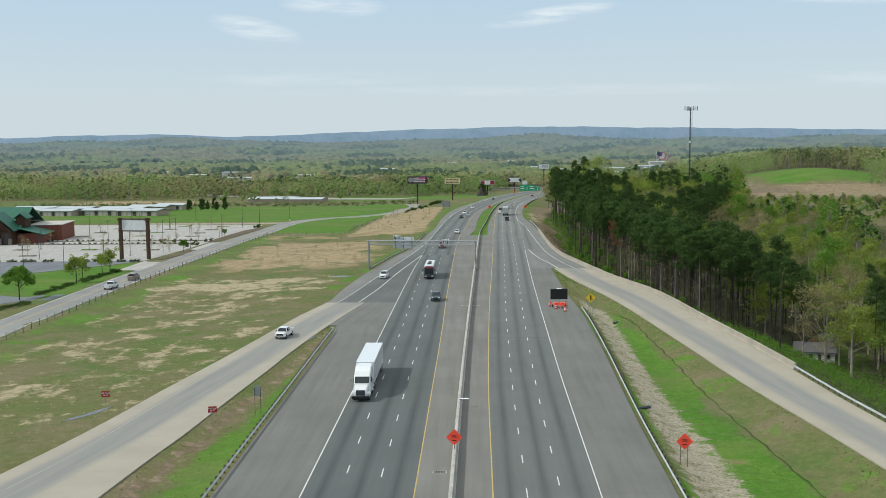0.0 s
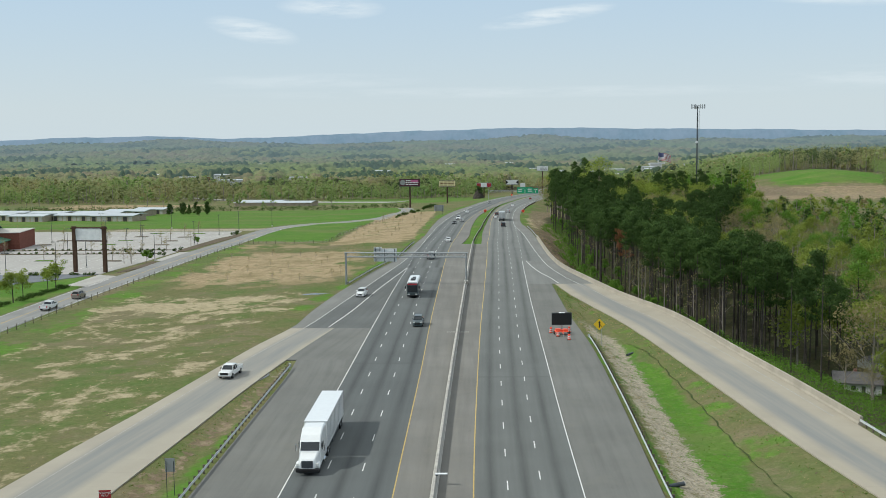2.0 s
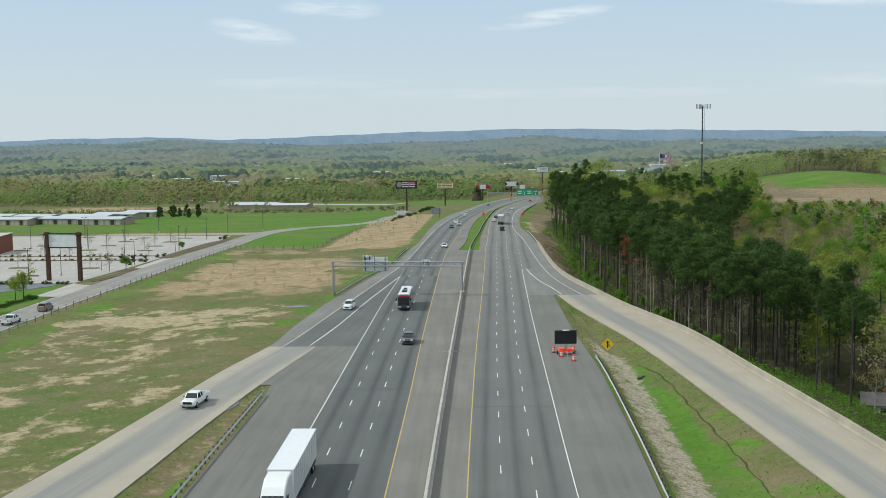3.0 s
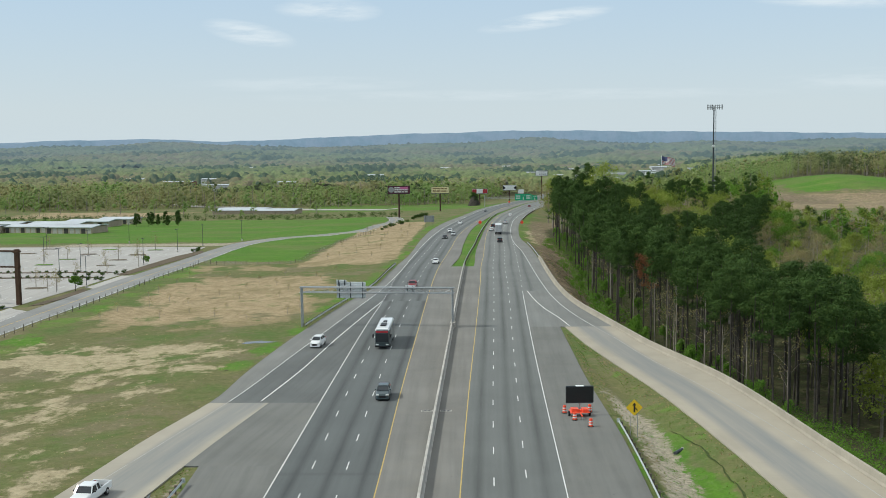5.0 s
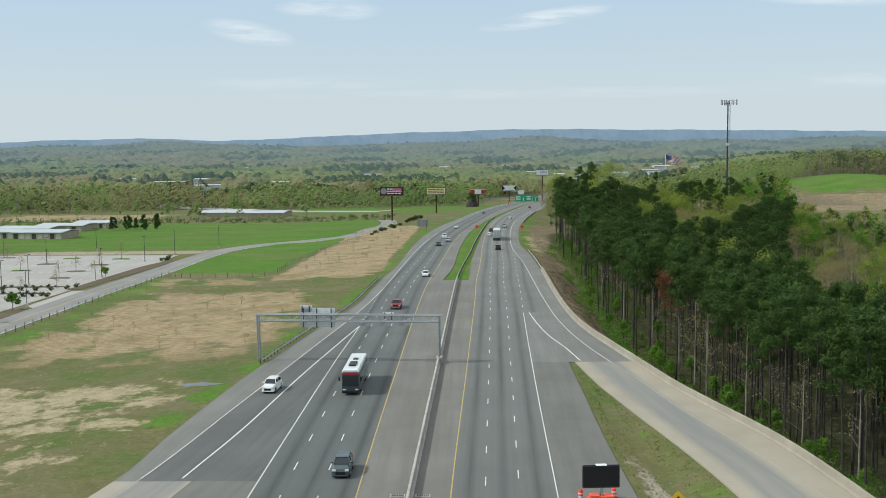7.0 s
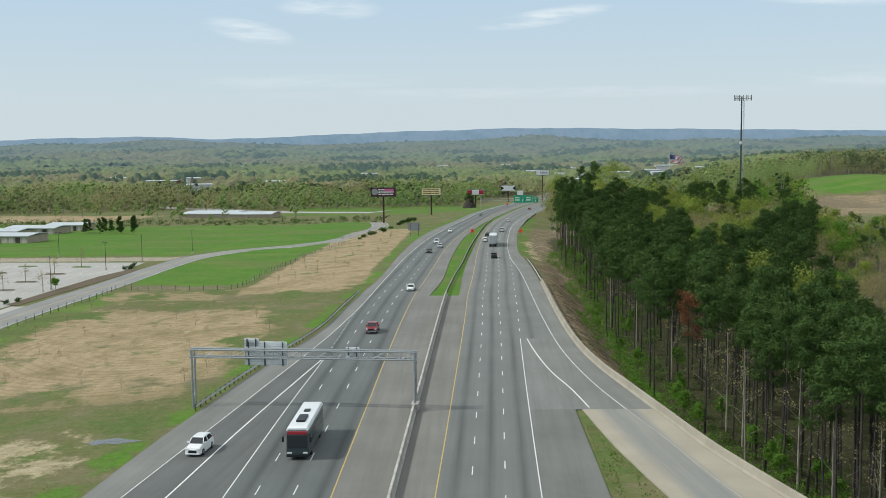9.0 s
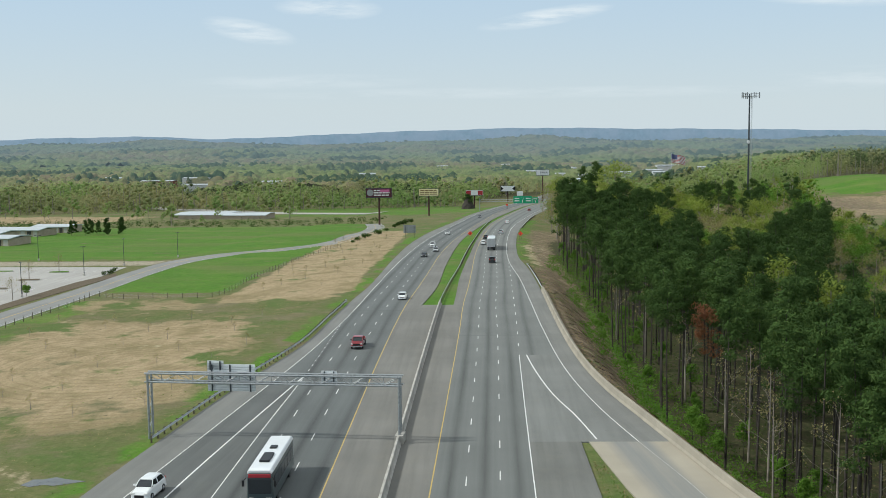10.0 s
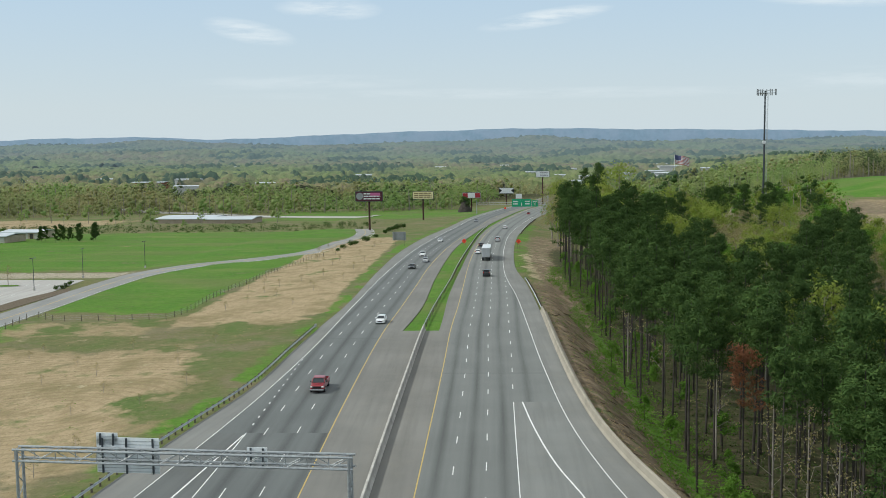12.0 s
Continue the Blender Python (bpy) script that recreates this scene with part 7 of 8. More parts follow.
post_fence([(-87.5, 321), (-81.4, 315), (-70.3, 316), (-59.0, 317.6), (-57.7, 326), (-57.8, 357), (-56, 388), (-54.1, 420), (-50.5, 455), (-47.7, 466)], 3.4, "post and wire fence between green meadow and bare field")

# faded lines of the frontage road
for d, key, wide in ((-0.12, "yellow", 0.1), (0.12, "yellow", 0.1), (-4.05, "white", 0.1), (4.05, "white", 0.1)):
    side = [(x - d * w[1], y + d * w[0]) for (x, y), w in zip(front_mid, front_way)]
    line, _, _ = ribbon("frontage_line", side, wide, MAT[key], 0.068, 0.006)
    tagged(line, "worn painted line along the frontage road", "road marking", kind="structure")

# puddles, scrub in the bare field
slab("puddle", [(-43.6, 172.3), (-42.4, 171.6), (-41.2, 172.2), (-40, 171.8), (-37.2, 173.2), (-39.6, 174.0), (-40.8, 174.7), (-42, 174.0), (-43, 174.1)], MAT["water"], 0.03, 0.2, "shallow muddy puddle in the field", "puddle", step=3)
slab("puddle_ditch", [(-58.2, 28), (-57.0, 29.2), (-56.2, 30.6), (-55.2, 32.0), (-54.6, 34.6), (-54.4, 36.2), (-55.4, 34.4), (-56.1, 33.2), (-56.7, 31.4), (-57.8, 29.8)], MAT["water"], 0.04, 0.2, "narrow strip of standing water in a ditch", "puddle", step=3)
slab("puddle_wedge", [(-36.4, 84), (-35.2, 83.6), (-34.5, 87), (-35.1, 90.5), (-36.0, 89)], MAT["water"], 0.05, 0.2, "wet gravel patch in the grass wedge", "puddle", step=3)
stalk = keep(broadleaf(85, 2.2, 0.7, "bud", "small bare brown sapling in the dry field", fill=0.1, leaf=0.07, name="dry_sapling", group="field saplings"))
for x, y in scatter(np.random.default_rng(21), -82, -30, 200, 520, 7.5, lambda x, y: (float(RAMP_L1(y)) - 6 > x) and (y < 285 or x > -54) and not 285 < y < 322, 420)[:70]:
    plant([stalk], x, y, x * 77, 0.6 + 0.4 * abs(math.sin(x + y)))

# ---- house in the hollow ----
house = thing("small_house", "small white weatherboard house with a grey shingle roof among trees", "house", at=pose(71.5, 141, float(land(71.5, 141)), 0, 0, -14) @ Matrix.Scale(0.72, 4))
bm = bmesh.new()
box(bm, -6, 6, -4, 4, -1, 2.9)
part("wall", bm, MAT["house_white"], house)
bm = bmesh.new()
prism(bm, [(-4, 2.8), (0, 5.0), (4, 2.8)], -6.0, 6.0, "x")
part("gable_wall", bm, MAT["house_white"], house)
gable("roof", -6, 6, -4, 4, 2.9, 5.3, 0.5, "x", house, "shingle")
for x in (-4.2, -1.2, 3.8):
    bm = bmesh.new()
    box(bm, x - 0.6, x + 0.6, -4.07, -3.9, 0.9, 2.2, 0.02)
    w = part("window", bm, MAT["glass"], house)
    bm = bmesh.new()
    for a, b in (((x - 0.66, 0.86), (x + 0.66, 0.86)), ((x - 0.66, 2.24), (x + 0.66, 2.24)), ((x - 0.66, 0.86), (x - 0.66, 2.24)), ((x + 0.66, 0.86), (x + 0.66, 2.24))):
        bar(bm, (a[0], -4.1, a[1]), (b[0], -4.1, b[1]), 0.1)
    part("frame", bm, MAT["kerb"], w)
bm = bmesh.new()
box(bm, 0.9, 1.9, -4.07, -3.9, 0, 2.1, 0.02)
part("door", bm, MAT["door_dark"], house)
bm = bmesh.new()
box(bm, -0.9, 0.0, 0.4, 1.2, 3.5, 5.9, 0.03)
part("chimney", bm, MAT["brick"], house)
copy_thing(house, pose(83, 163, float(land(83, 163)), 0, 0, 30) @ Matrix.Scale(0.72, 4))


# ---- tufts, stones and a gully in the verges ----
def tufts(name, label, points, size, material, seed, blades=4):
    """Little upright blades, a few to a tuft, in one mesh."""
    rng = np.random.default_rng(seed)
    p = np.array(points)
    n = len(p)
    base = np.repeat(np.column_stack([p, land(p[:, 0], p[:, 1])]), blades, 0)
    base[:, :2] += rng.normal(size=(n * blades, 2)) * size * 0.5
    a = rng.uniform(0, 6.28, n * blades)
    w = size * rng.uniform(0.3, 0.6, n * blades)
    h = size * rng.uniform(0.5, 1.2, n * blades)
    d = np.column_stack([np.cos(a) * w, np.sin(a) * w, np.zeros(n * blades)])
    tip = base + np.column_stack([rng.normal(size=(n * blades, 2)) * size * 0.35, h])
    verts = np.stack([base - d - np.array([0, 0, 0.04]), base + d - np.array([0, 0, 0.04]), tip], 1).reshape(-1, 3)
    return tagged(new(name, raw_mesh(name, verts, np.arange(len(verts)).reshape(-1, 3), MAT[material])), label, "grass", kind="stuff")


MAT["dry_blades"] = leaf_material("dry_grass_blades", (0.27, 0.22, 0.11), (0.34, 0.27, 0.15), (0.42, 0.34, 0.2), False)
MAT["green_blades"] = leaf_material("green_grass_blades", (0.085, 0.175, 0.026), (0.11, 0.2, 0.035), (0.16, 0.23, 0.05), False)
tr = np.random.default_rng(31)
green, dry = [], []
for _ in range(3500):
    y = tr.uniform(-4, 180)
    a, b = float(SHOULDER_R(y)) + 0.5, float(RAMP_R1(y)) - 0.3
    x = tr.uniform(a, b)
    f = (x - a) / max(b - a, 1)
    if tr.uniform() < 0.9:
        (dry if (f < 0.3 or f > 0.72) and tr.uniform() < 0.5 else green).append((x, y))
for _ in range(900):
    y = tr.uniform(-4, 100)
    x = tr.uniform(float(RAMP_L2(y)) + 0.3, float(SHOULDER_L(y)) - 0.7)
    (green if x - float(RAMP_L2(y)) > 3.5 else dry if tr.uniform() < 0.5 else green).append((x, y))
for _ in range(1800):
    y = tr.uniform(5, 300)
    x = float(RAMP_L1(y)) - abs(tr.normal()) * 26 - 0.4
    if x < -90:
        continue
    v = math.sin(x * 0.21 + y * 0.13) + math.sin(y * 0.33 - x * 0.17) + tr.normal() * 0.5
    (green if v > 0.3 else dry).append((x, y))
for _ in range(2600):
    y = tr.uniform(176, 430)
    x = float(WALL(y)) + 1.4 + tr.uniform(0, 1) * (9.5 + 4 * float(ease(y, 330, 400)))
    v = math.sin(x * 0.8 + y * 0.11) + math.sin(y * 0.19 - x * 0.3) + tr.normal() * 0.6
    (green if v > 0.5 else dry).append((x, y))
tufts("grass_tufts", "tufts of green grass on the verges", green, 0.11, "green_blades", 32)
tufts("dry_grass_tufts", "tufts of dry straw-coloured grass on the verges", dry, 0.11, "dry_blades", 33)

bv, bf = [], []
for _ in range(320):
    y = tr.uniform(165, 330)
    x = float(WALL(y)) + 2.0 + tr.uniform(0, 9)
    if x > edge(y) + 1:
        continue
    a, long, thick = tr.uniform(0, 6.28), tr.uniform(0.5, 1.8), tr.uniform(0.03, 0.08)
    ends = [(x + c * math.cos(a) * long / 2, y + c * math.sin(a) * long / 2) for c in (-1, 1)]
    n0 = len(bv)
    for px, py in ends:
        z = float(land(px, py)) + thick * 0.8 + tr.uniform(0, 0.2)
        for q in (0.5, 2.6, 4.7):
            bv.append((px - math.sin(a) * thick * math.cos(q), py + math.cos(a) * thick * math.cos(q), z + thick * math.sin(q)))
    bf += [(n0 + q, n0 + (q + 1) % 3, n0 + 3 + (q + 1) % 3, n0 + 3 + q) for q in range(3)] + [(n0 + 2, n0 + 1, n0), (n0 + 3, n0 + 4, n0 + 5)]
MAT["brush"] = plain("cut_brush", (0.2, 0.15, 0.11), 0.95, 0, 0.1, 0.5, 0.4)
tagged(mesh_object("brush_debris", bv, bf, MAT["brush"]), "cut branches and brush strewn over the bare bank", "brush", kind="stuff")

GULLY = Line((30.9, 0), (30.0, 14), (29.3, 24), (28.5, 34), (28.0, 43), (27.3, 54), (26.9, 67), (25.8, 88), (24.4, 108), (22.4, 116))
# Dark green tone of the narrow ribbon along the gully line.
MAT["wet_soil"] = plain("wet_soil", (0.06, 0.085, 0.022), 0.9, 0, 0.2, 0.4, 2)
gv, gf = [], []
for k, y in enumerate(np.arange(0, 116, 0.8)):
    x = float(GULLY(y)) + 0.13 * math.sin(y * 0.9) + 0.06 * math.sin(y * 2.3)
    w = 0.09 + 0.06 * math.sin(y * 0.7 + 1) * math.sin(y * 0.23)
    z = float(land(x, y))
    gv += [(x - w, y, z + 0.09), (x - w * 0.3, y, z + 0.06), (x + w * 0.4, y, z + 0.055), (x + w, y, z + 0.09)]
    if k:
        p = 4 * k
        gf += [(p - 4 + c, p - 3 + c, p + 1 + c, p + c) for c in range(3)]
tagged(mesh_object("erosion_gully", gv, gf, MAT["wet_soil"]), "dark narrow gully worn along the grassy swale", "ditch", kind="structure")
for x, y, turn in ((22.2, 107.6, -35), (16.9, 35.6, -60)):
    pipe = thing("drain_pipe", "short dark culvert pipe end lying in the verge", "pipe", "culvert pipes", pose(x, y, float(land(x, y)) + 0.15, 0, 0, turn))
    bm = bmesh.new()
    rod(bm, (0, -1.0, 0), (0, 1.0, 0), 0.22, n=14)
    part("pipe", bm, MAT["dark_steel"], pipe)
    bm = bmesh.new()
    rod(bm, (0, 0.96, 0), (0, 1.06, 0), 0.26, n=14)
    part("collar", bm, MAT["concrete"], pipe)

# ---- vehicles ----
def paint(name, color, rough=0.3):
    m = Nodes(name, rough, 0.0, 0.5)
    m.bsdf.inputs["Coat Weight"].default_value = 0.5
    c = m.mix(m.ramp(m.noise(1.5, 4), 0.4, 0.7, (0.0, 0.25)), color, tuple(x * 0.8 for x in color))
    return m.done(c)


for key, color in {"car_white": (0.72, 0.73, 0.73), "car_black": (0.018, 0.02, 0.022), "car_red": (0.24, 0.012, 0.02), "car_grey": (0.16, 0.17, 0.18), "car_silver": (0.42, 0.43, 0.44), "car_teal": (0.035, 0.055, 0.06),
                   "car_tan": (0.2, 0.17, 0.14)}.items():
    MAT[key] = paint(key, color)
MAT["lamp_glass"] = plain("headlight_glass", (0.75, 0.75, 0.72), 0.15, 0, 0.6, 0.1, 8)
MAT["tail_red"] = plain("tail_light", (0.4, 0.02, 0.02), 0.25, 0, 0.6, 0.1, 8)


def loft(bm, rows, corner=0.12):
    """A hull through cross sections (y, half width low, half width high, z low, z high), with cut corners."""
    rings = []
    for y, a, b, z0, z1 in rows:
        c = min(corner, (z1 - z0) * 0.3, b * 0.5)
        pts = [(-a + c * 0.5, z0), (a - c * 0.5, z0), (a, z0 + c), (b, z1 - c), (b - c, z1), (-b + c, z1), (-b, z1 - c), (-a, z0 + c)]
        rings.append([bm.verts.new((x, y, z)) for x, z in pts])
    for p, q in zip(rings, rings[1:]):
        for k in range(8):
            j = (k + 1) % 8
            bm.faces.new((p[k], p[j], q[j], q[k]))
    bm.faces.new(rings[0])
    bm.faces.new(rings[-1][::-1])
    bmesh.ops.recalc_face_normals(bm, faces=bm.faces[:])


def wheel(parent, x, y, r, w=0.24):
    bm = bmesh.new()
    out = rod(bm, (x - w / 2, y, r), (x + w / 2, y, r), r, n=20)
    bmesh.ops.bevel(bm, geom=[e for e in bm.edges if e.calc_face_angle(0) > 1], offset=0.03, segments=1, affect="EDGES")
    tyre = part("wheel", bm, MAT["tyre"], parent)
    bm = bmesh.new()
    s = 1 if x > 0 else -1
    rod(bm, (x + s * w * 0.4, y, r), (x + s * (w / 2 + 0.012), y, r), r * 0.62, r * 0.55, 14)
    rod(bm, (x + s * (w / 2 + 0.01), y, r), (x + s * (w / 2 + 0.035), y, r), r * 0.2, r * 0.14, 8)
    part("rim", bm, MAT["chrome"], tyre)


def lights(parent, w, front, rear, zf, zr):
    for s in (-1, 1):
        bm = bmesh.new()
        box(bm, s * (w - 0.28) - 0.2, s * (w - 0.28) + 0.2, front - 0.04, front + 0.16, zf - 0.09, zf + 0.09, 0.03)
        part("headlight", bm, MAT["lamp_glass"], parent)
        bm = bmesh.new()
        box(bm, s * (w - 0.2) - 0.12, s * (w - 0.2) + 0.12, rear - 0.14, rear + 0.03, zr - 0.16, zr + 0.16, 0.03)
        part("tail_light", bm, MAT["tail_red"], parent)


def mirrors(parent, w, y, z, key):
    for s in (-1, 1):
        bm = bmesh.new()
        box(bm, s * (w + 0.1) - 0.11, s * (w + 0.1) + 0.11, y - 0.07, y + 0.07, z - 0.08, z + 0.1, 0.03)
        part("mirror", bm, MAT[key], parent)


def sedan(key, label, tall=0.0, long=0.0):
    """A car with its front towards -y. tall lifts it into an estate or off-roader."""
    top = thing("car" if tall < 0.1 else "suv", label, "car", "traffic on the highway")
    w, l = 0.91 + tall * 0.15, 2.32 + long
    bm = bmesh.new()
    loft(bm, [(-l, w * 0.78, w * 0.7, 0.3, 0.62 + tall * 0.6), (-l + 0.18, w * 0.95, w * 0.86, 0.24, 0.74 + tall), (-l + 1.15, w, w * 0.93, 0.22, 0.92 + tall), (-0.2, w, w * 0.95, 0.22, 0.98 + tall),
              (l - 1.0, w, w * 0.95, 0.22, 1.0 + tall), (l - 0.15, w * 0.96, w * 0.9, 0.28, 0.98 + tall), (l, w * 0.82, w * 0.78, 0.34, 0.85 + tall)])
    body = part("body", bm, MAT[key], top, smooth=False)
    z = 0.96 + tall
    back = l - 0.35 if tall > 0.1 else l - 0.75
    roof = 1.44 + tall * 1.35
    bm = bmesh.new()
    loft(bm, [(-l + 1.2, w * 0.88, w * 0.8, z - 0.05, z + 0.02), (-0.45, w * 0.9, w * 0.72, z - 0.05, roof - 0.05), (0.9, w * 0.9, w * 0.72, z - 0.05, roof - 0.05), (back, w * 0.86, w * 0.78, z - 0.05, z + (0.3 if tall > 0.1 else 0.04))], 0.06)
    part("window_glass", bm, MAT["glass"], body, "dark tinted glass")
    bm = bmesh.new()
    loft(bm, [(-0.55, w * 0.7, w * 0.64, roof - 0.08, roof - 0.02), (-0.2, w * 0.74, w * 0.68, roof - 0.09, roof + 0.03), (0.9, w * 0.74, w * 0.68, roof - 0.09, roof + 0.03), (1.15 + (0.5 if tall > 0.1 else 0.0), w * 0.7, w * 0.64, roof - 0.14, roof - 0.04)], 0.04)
    part("roof", bm, MAT[key], body)
    bm = bmesh.new()
    for s in (-1, 1):
        for a, b in (((-l + 1.2, w * 0.86, z), (-0.5, w * 0.7, roof - 0.06)), ((0.25, w * 0.92, z), (0.25, w * 0.72, roof - 0.05)), ((back, w * 0.82, z + 0.05), (1.0 + (0.5 if tall > 0.1 else 0), w * 0.7, roof - 0.08))):
            bar(bm, (s * a[1], a[0], a[2]), (s * b[1], b[0], b[2]), 0.08)
    part("pillar_frame", bm, MAT[key], body)
    bm = bmesh.new()
    box(bm, -w * 0.5, w * 0.5, -l - 0.02, -l + 0.1, 0.42, 0.62 + tall * 0.5, 0.02)
    part("grille", bm, MAT["black"], body)
    bm = bmesh.new()
    box(bm, -w * 0.86, w * 0.86, -l - 0.06, -l + 0.2, 0.26, 0.42, 0.04)
    box(bm, -w * 0.86, w * 0.86, l - 0.2, l + 0.06, 0.3, 0.5, 0.04)
    part("bumper", bm, MAT[key], body)
    lights(body, w, -l + 0.04, l - 0.02, 0.66 + tall * 0.8, 0.82 + tall)
    mirrors(body, w * 0.96, -0.95, z + 0.08, key)
    r = 0.33 + tall * 0.15
    for y in (-l + 0.92, l - 0.95):
        for s in (-1, 1):
            wheel(top, s * (w - 0.1), y, r)
    return top


def pickup(key, label, group="traffic on the highway"):
    top = thing("pickup_truck", label, "pickup truck", group)
    w, l = 1.0, 2.9
    bm = bmesh.new()
    loft(bm, [(-l, w * 0.84, w * 0.8, 0.5, 1.0), (-l + 0.15, w * 0.97, w * 0.9, 0.45, 1.12), (-l + 1.35, w, w * 0.95, 0.42, 1.2), (0.62, w, w * 0.96, 0.42, 1.2)])
    body = part("body", bm, MAT[key], top)
    bm = bmesh.new()
    for s in (-1, 1):
        box(bm, s * 0.93 - 0.06, s * 0.93 + 0.06, 0.6, l, 0.5, 1.22, 0.03)
    box(bm, -0.9, 0.9, l - 0.1, l, 0.55, 1.2, 0.03)
    box(bm, -0.9, 0.9, 0.58, 0.68, 0.55, 1.22, 0.02)
    bed = part("bed_wall", bm, MAT[key], top)
    bm = bmesh.new()
    box(bm, -0.88, 0.88, 0.68, l - 0.1, 0.6, 0.7)
    part("bed_floor", bm, MAT["black"], bed, "black bed liner")
    bm = bmesh.new()
    loft(bm, [(-l + 1.4, w * 0.9, w * 0.84, 1.14, 1.22), (-0.95, w * 0.92, w * 0.76, 1.14, 1.78), (0.35, w * 0.92, w * 0.76, 1.14, 1.78), (0.6, w * 0.92, w * 0.82, 1.14, 1.25)], 0.06)
    part("window_glass", bm, MAT["glass"], body, "dark tinted glass")
    bm = bmesh.new()
    loft(bm, [(-1.05, w * 0.74, w * 0.68, 1.76, 1.82), (-0.7, w * 0.78, w * 0.72, 1.74, 1.87), (0.3, w * 0.78, w * 0.72, 1.74, 1.87), (0.5, w * 0.76, w * 0.7, 1.7, 1.8)], 0.04)
    part("roof", bm, MAT[key], body)
    bm = bmesh.new()
    for s in (-1, 1):
        for a, b in (((-l + 1.4, 0.88, 1.18), (-1.0, 0.74, 1.76)), ((-0.25, 0.94, 1.18), (-0.25, 0.76, 1.76)), ((0.56, 0.92, 1.18), (0.4, 0.76, 1.76))):
            bar(bm, (s * a[1], a[0], a[2]), (s * b[1], b[0], b[2]), 0.09)
    part("pillar_frame", bm, MAT[key], body)
    bm = bmesh.new()
    box(bm, -0.62, 0.62, -l - 0.03, -l + 0.1, 0.66, 1.0, 0.03)
    part("grille", bm, MAT["black"], body)
    bm = bmesh.new()
    box(bm, -0.95, 0.95, -l - 0.12, -l + 0.1, 0.42, 0.62, 0.04)
    box(bm, -0.95, 0.95, l - 0.02, l + 0.14, 0.5, 0.66, 0.04)
    part("bumper", bm, MAT["chrome"], body, "chrome bumper")
    lights(body, w, -l + 0.03, l, 0.92, 0.95)
    mirrors(body, 1.0, -1.15, 1.32, "black")
    for y in (-l + 1.0, l - 1.15):
        for s in (-1, 1):
            wheel(top, s * 0.9, y, 0.4, 0.27)
    return top


def trailer_box(parent, y0, y1, key="car_white", z1=4.1):
    bm = bmesh.new()
    box(bm, -1.28, 1.28, y0, y1, 1.15, z1, 0.05)
    b = part("trailer", bm, MAT[key], parent, "smooth box trailer")
    bm = bmesh.new()
    n = int((y1 - y0) / 1.2)
    for k in range(n + 1):
        y = y0 + 0.05 + (y1 - y0 - 0.1) * k / n
        for s in (-1, 1):
            box(bm, s * 1.29 - 0.012, s * 1.29 + 0.012, y - 0.03, y + 0.03, 1.2, z1 - 0.06)
    for z in (1.18, z1 - 0.06):
        for s in (-1, 1):
            box(bm, s * 1.29 - 0.02, s * 1.29 + 0.02, y0, y1, z - 0.05, z + 0.05)
    part("ribs", bm, MAT["car_silver"], b)
    bm = bmesh.new()
    for s in (-1, 1):
        box(bm, s * 0.64 - 0.6, s * 0.64 + 0.6, y1 - 0.01, y1 + 0.04, 1.25, z1 - 0.12, 0.015)
        for x in (0.25, 0.45):
            rod(bm, (s * (0.64 + x - 0.35), y1 + 0.06, 1.25), (s * (0.64 + x - 0.35), y1 + 0.06, z1 - 0.15), 0.02, n=5)
    part("rear_door", bm, MAT["car_silver"], b)
    bm = bmesh.new()
    box(bm, -1.2, 1.2, y1 - 0.1, y1 + 0.02, 0.55, 0.7, 0.02)
    for s in (-1, 1):
        bar(bm, (s * 0.9, y1 - 0.05, 1.15), (s * 0.9, y1 - 0.05, 0.6), 0.08)
        bar(bm, (s * 0.7, y0 + 3.2, 1.15), (s * 0.7, y0 + 3.2, 0.3), 0.12)
        box(bm, s * 1.2 - 0.03, s * 1.2 + 0.03, y0 + 4.5, y1 - 4.2, 0.45, 1.05, 0.02)
    part("underframe", bm, MAT["dark_steel"], b)
    for y in (y1 - 2.6, y1 - 1.3):
        for s in (-1, 1):
            wheel(parent, s * 1.02, y, 0.5, 0.5)


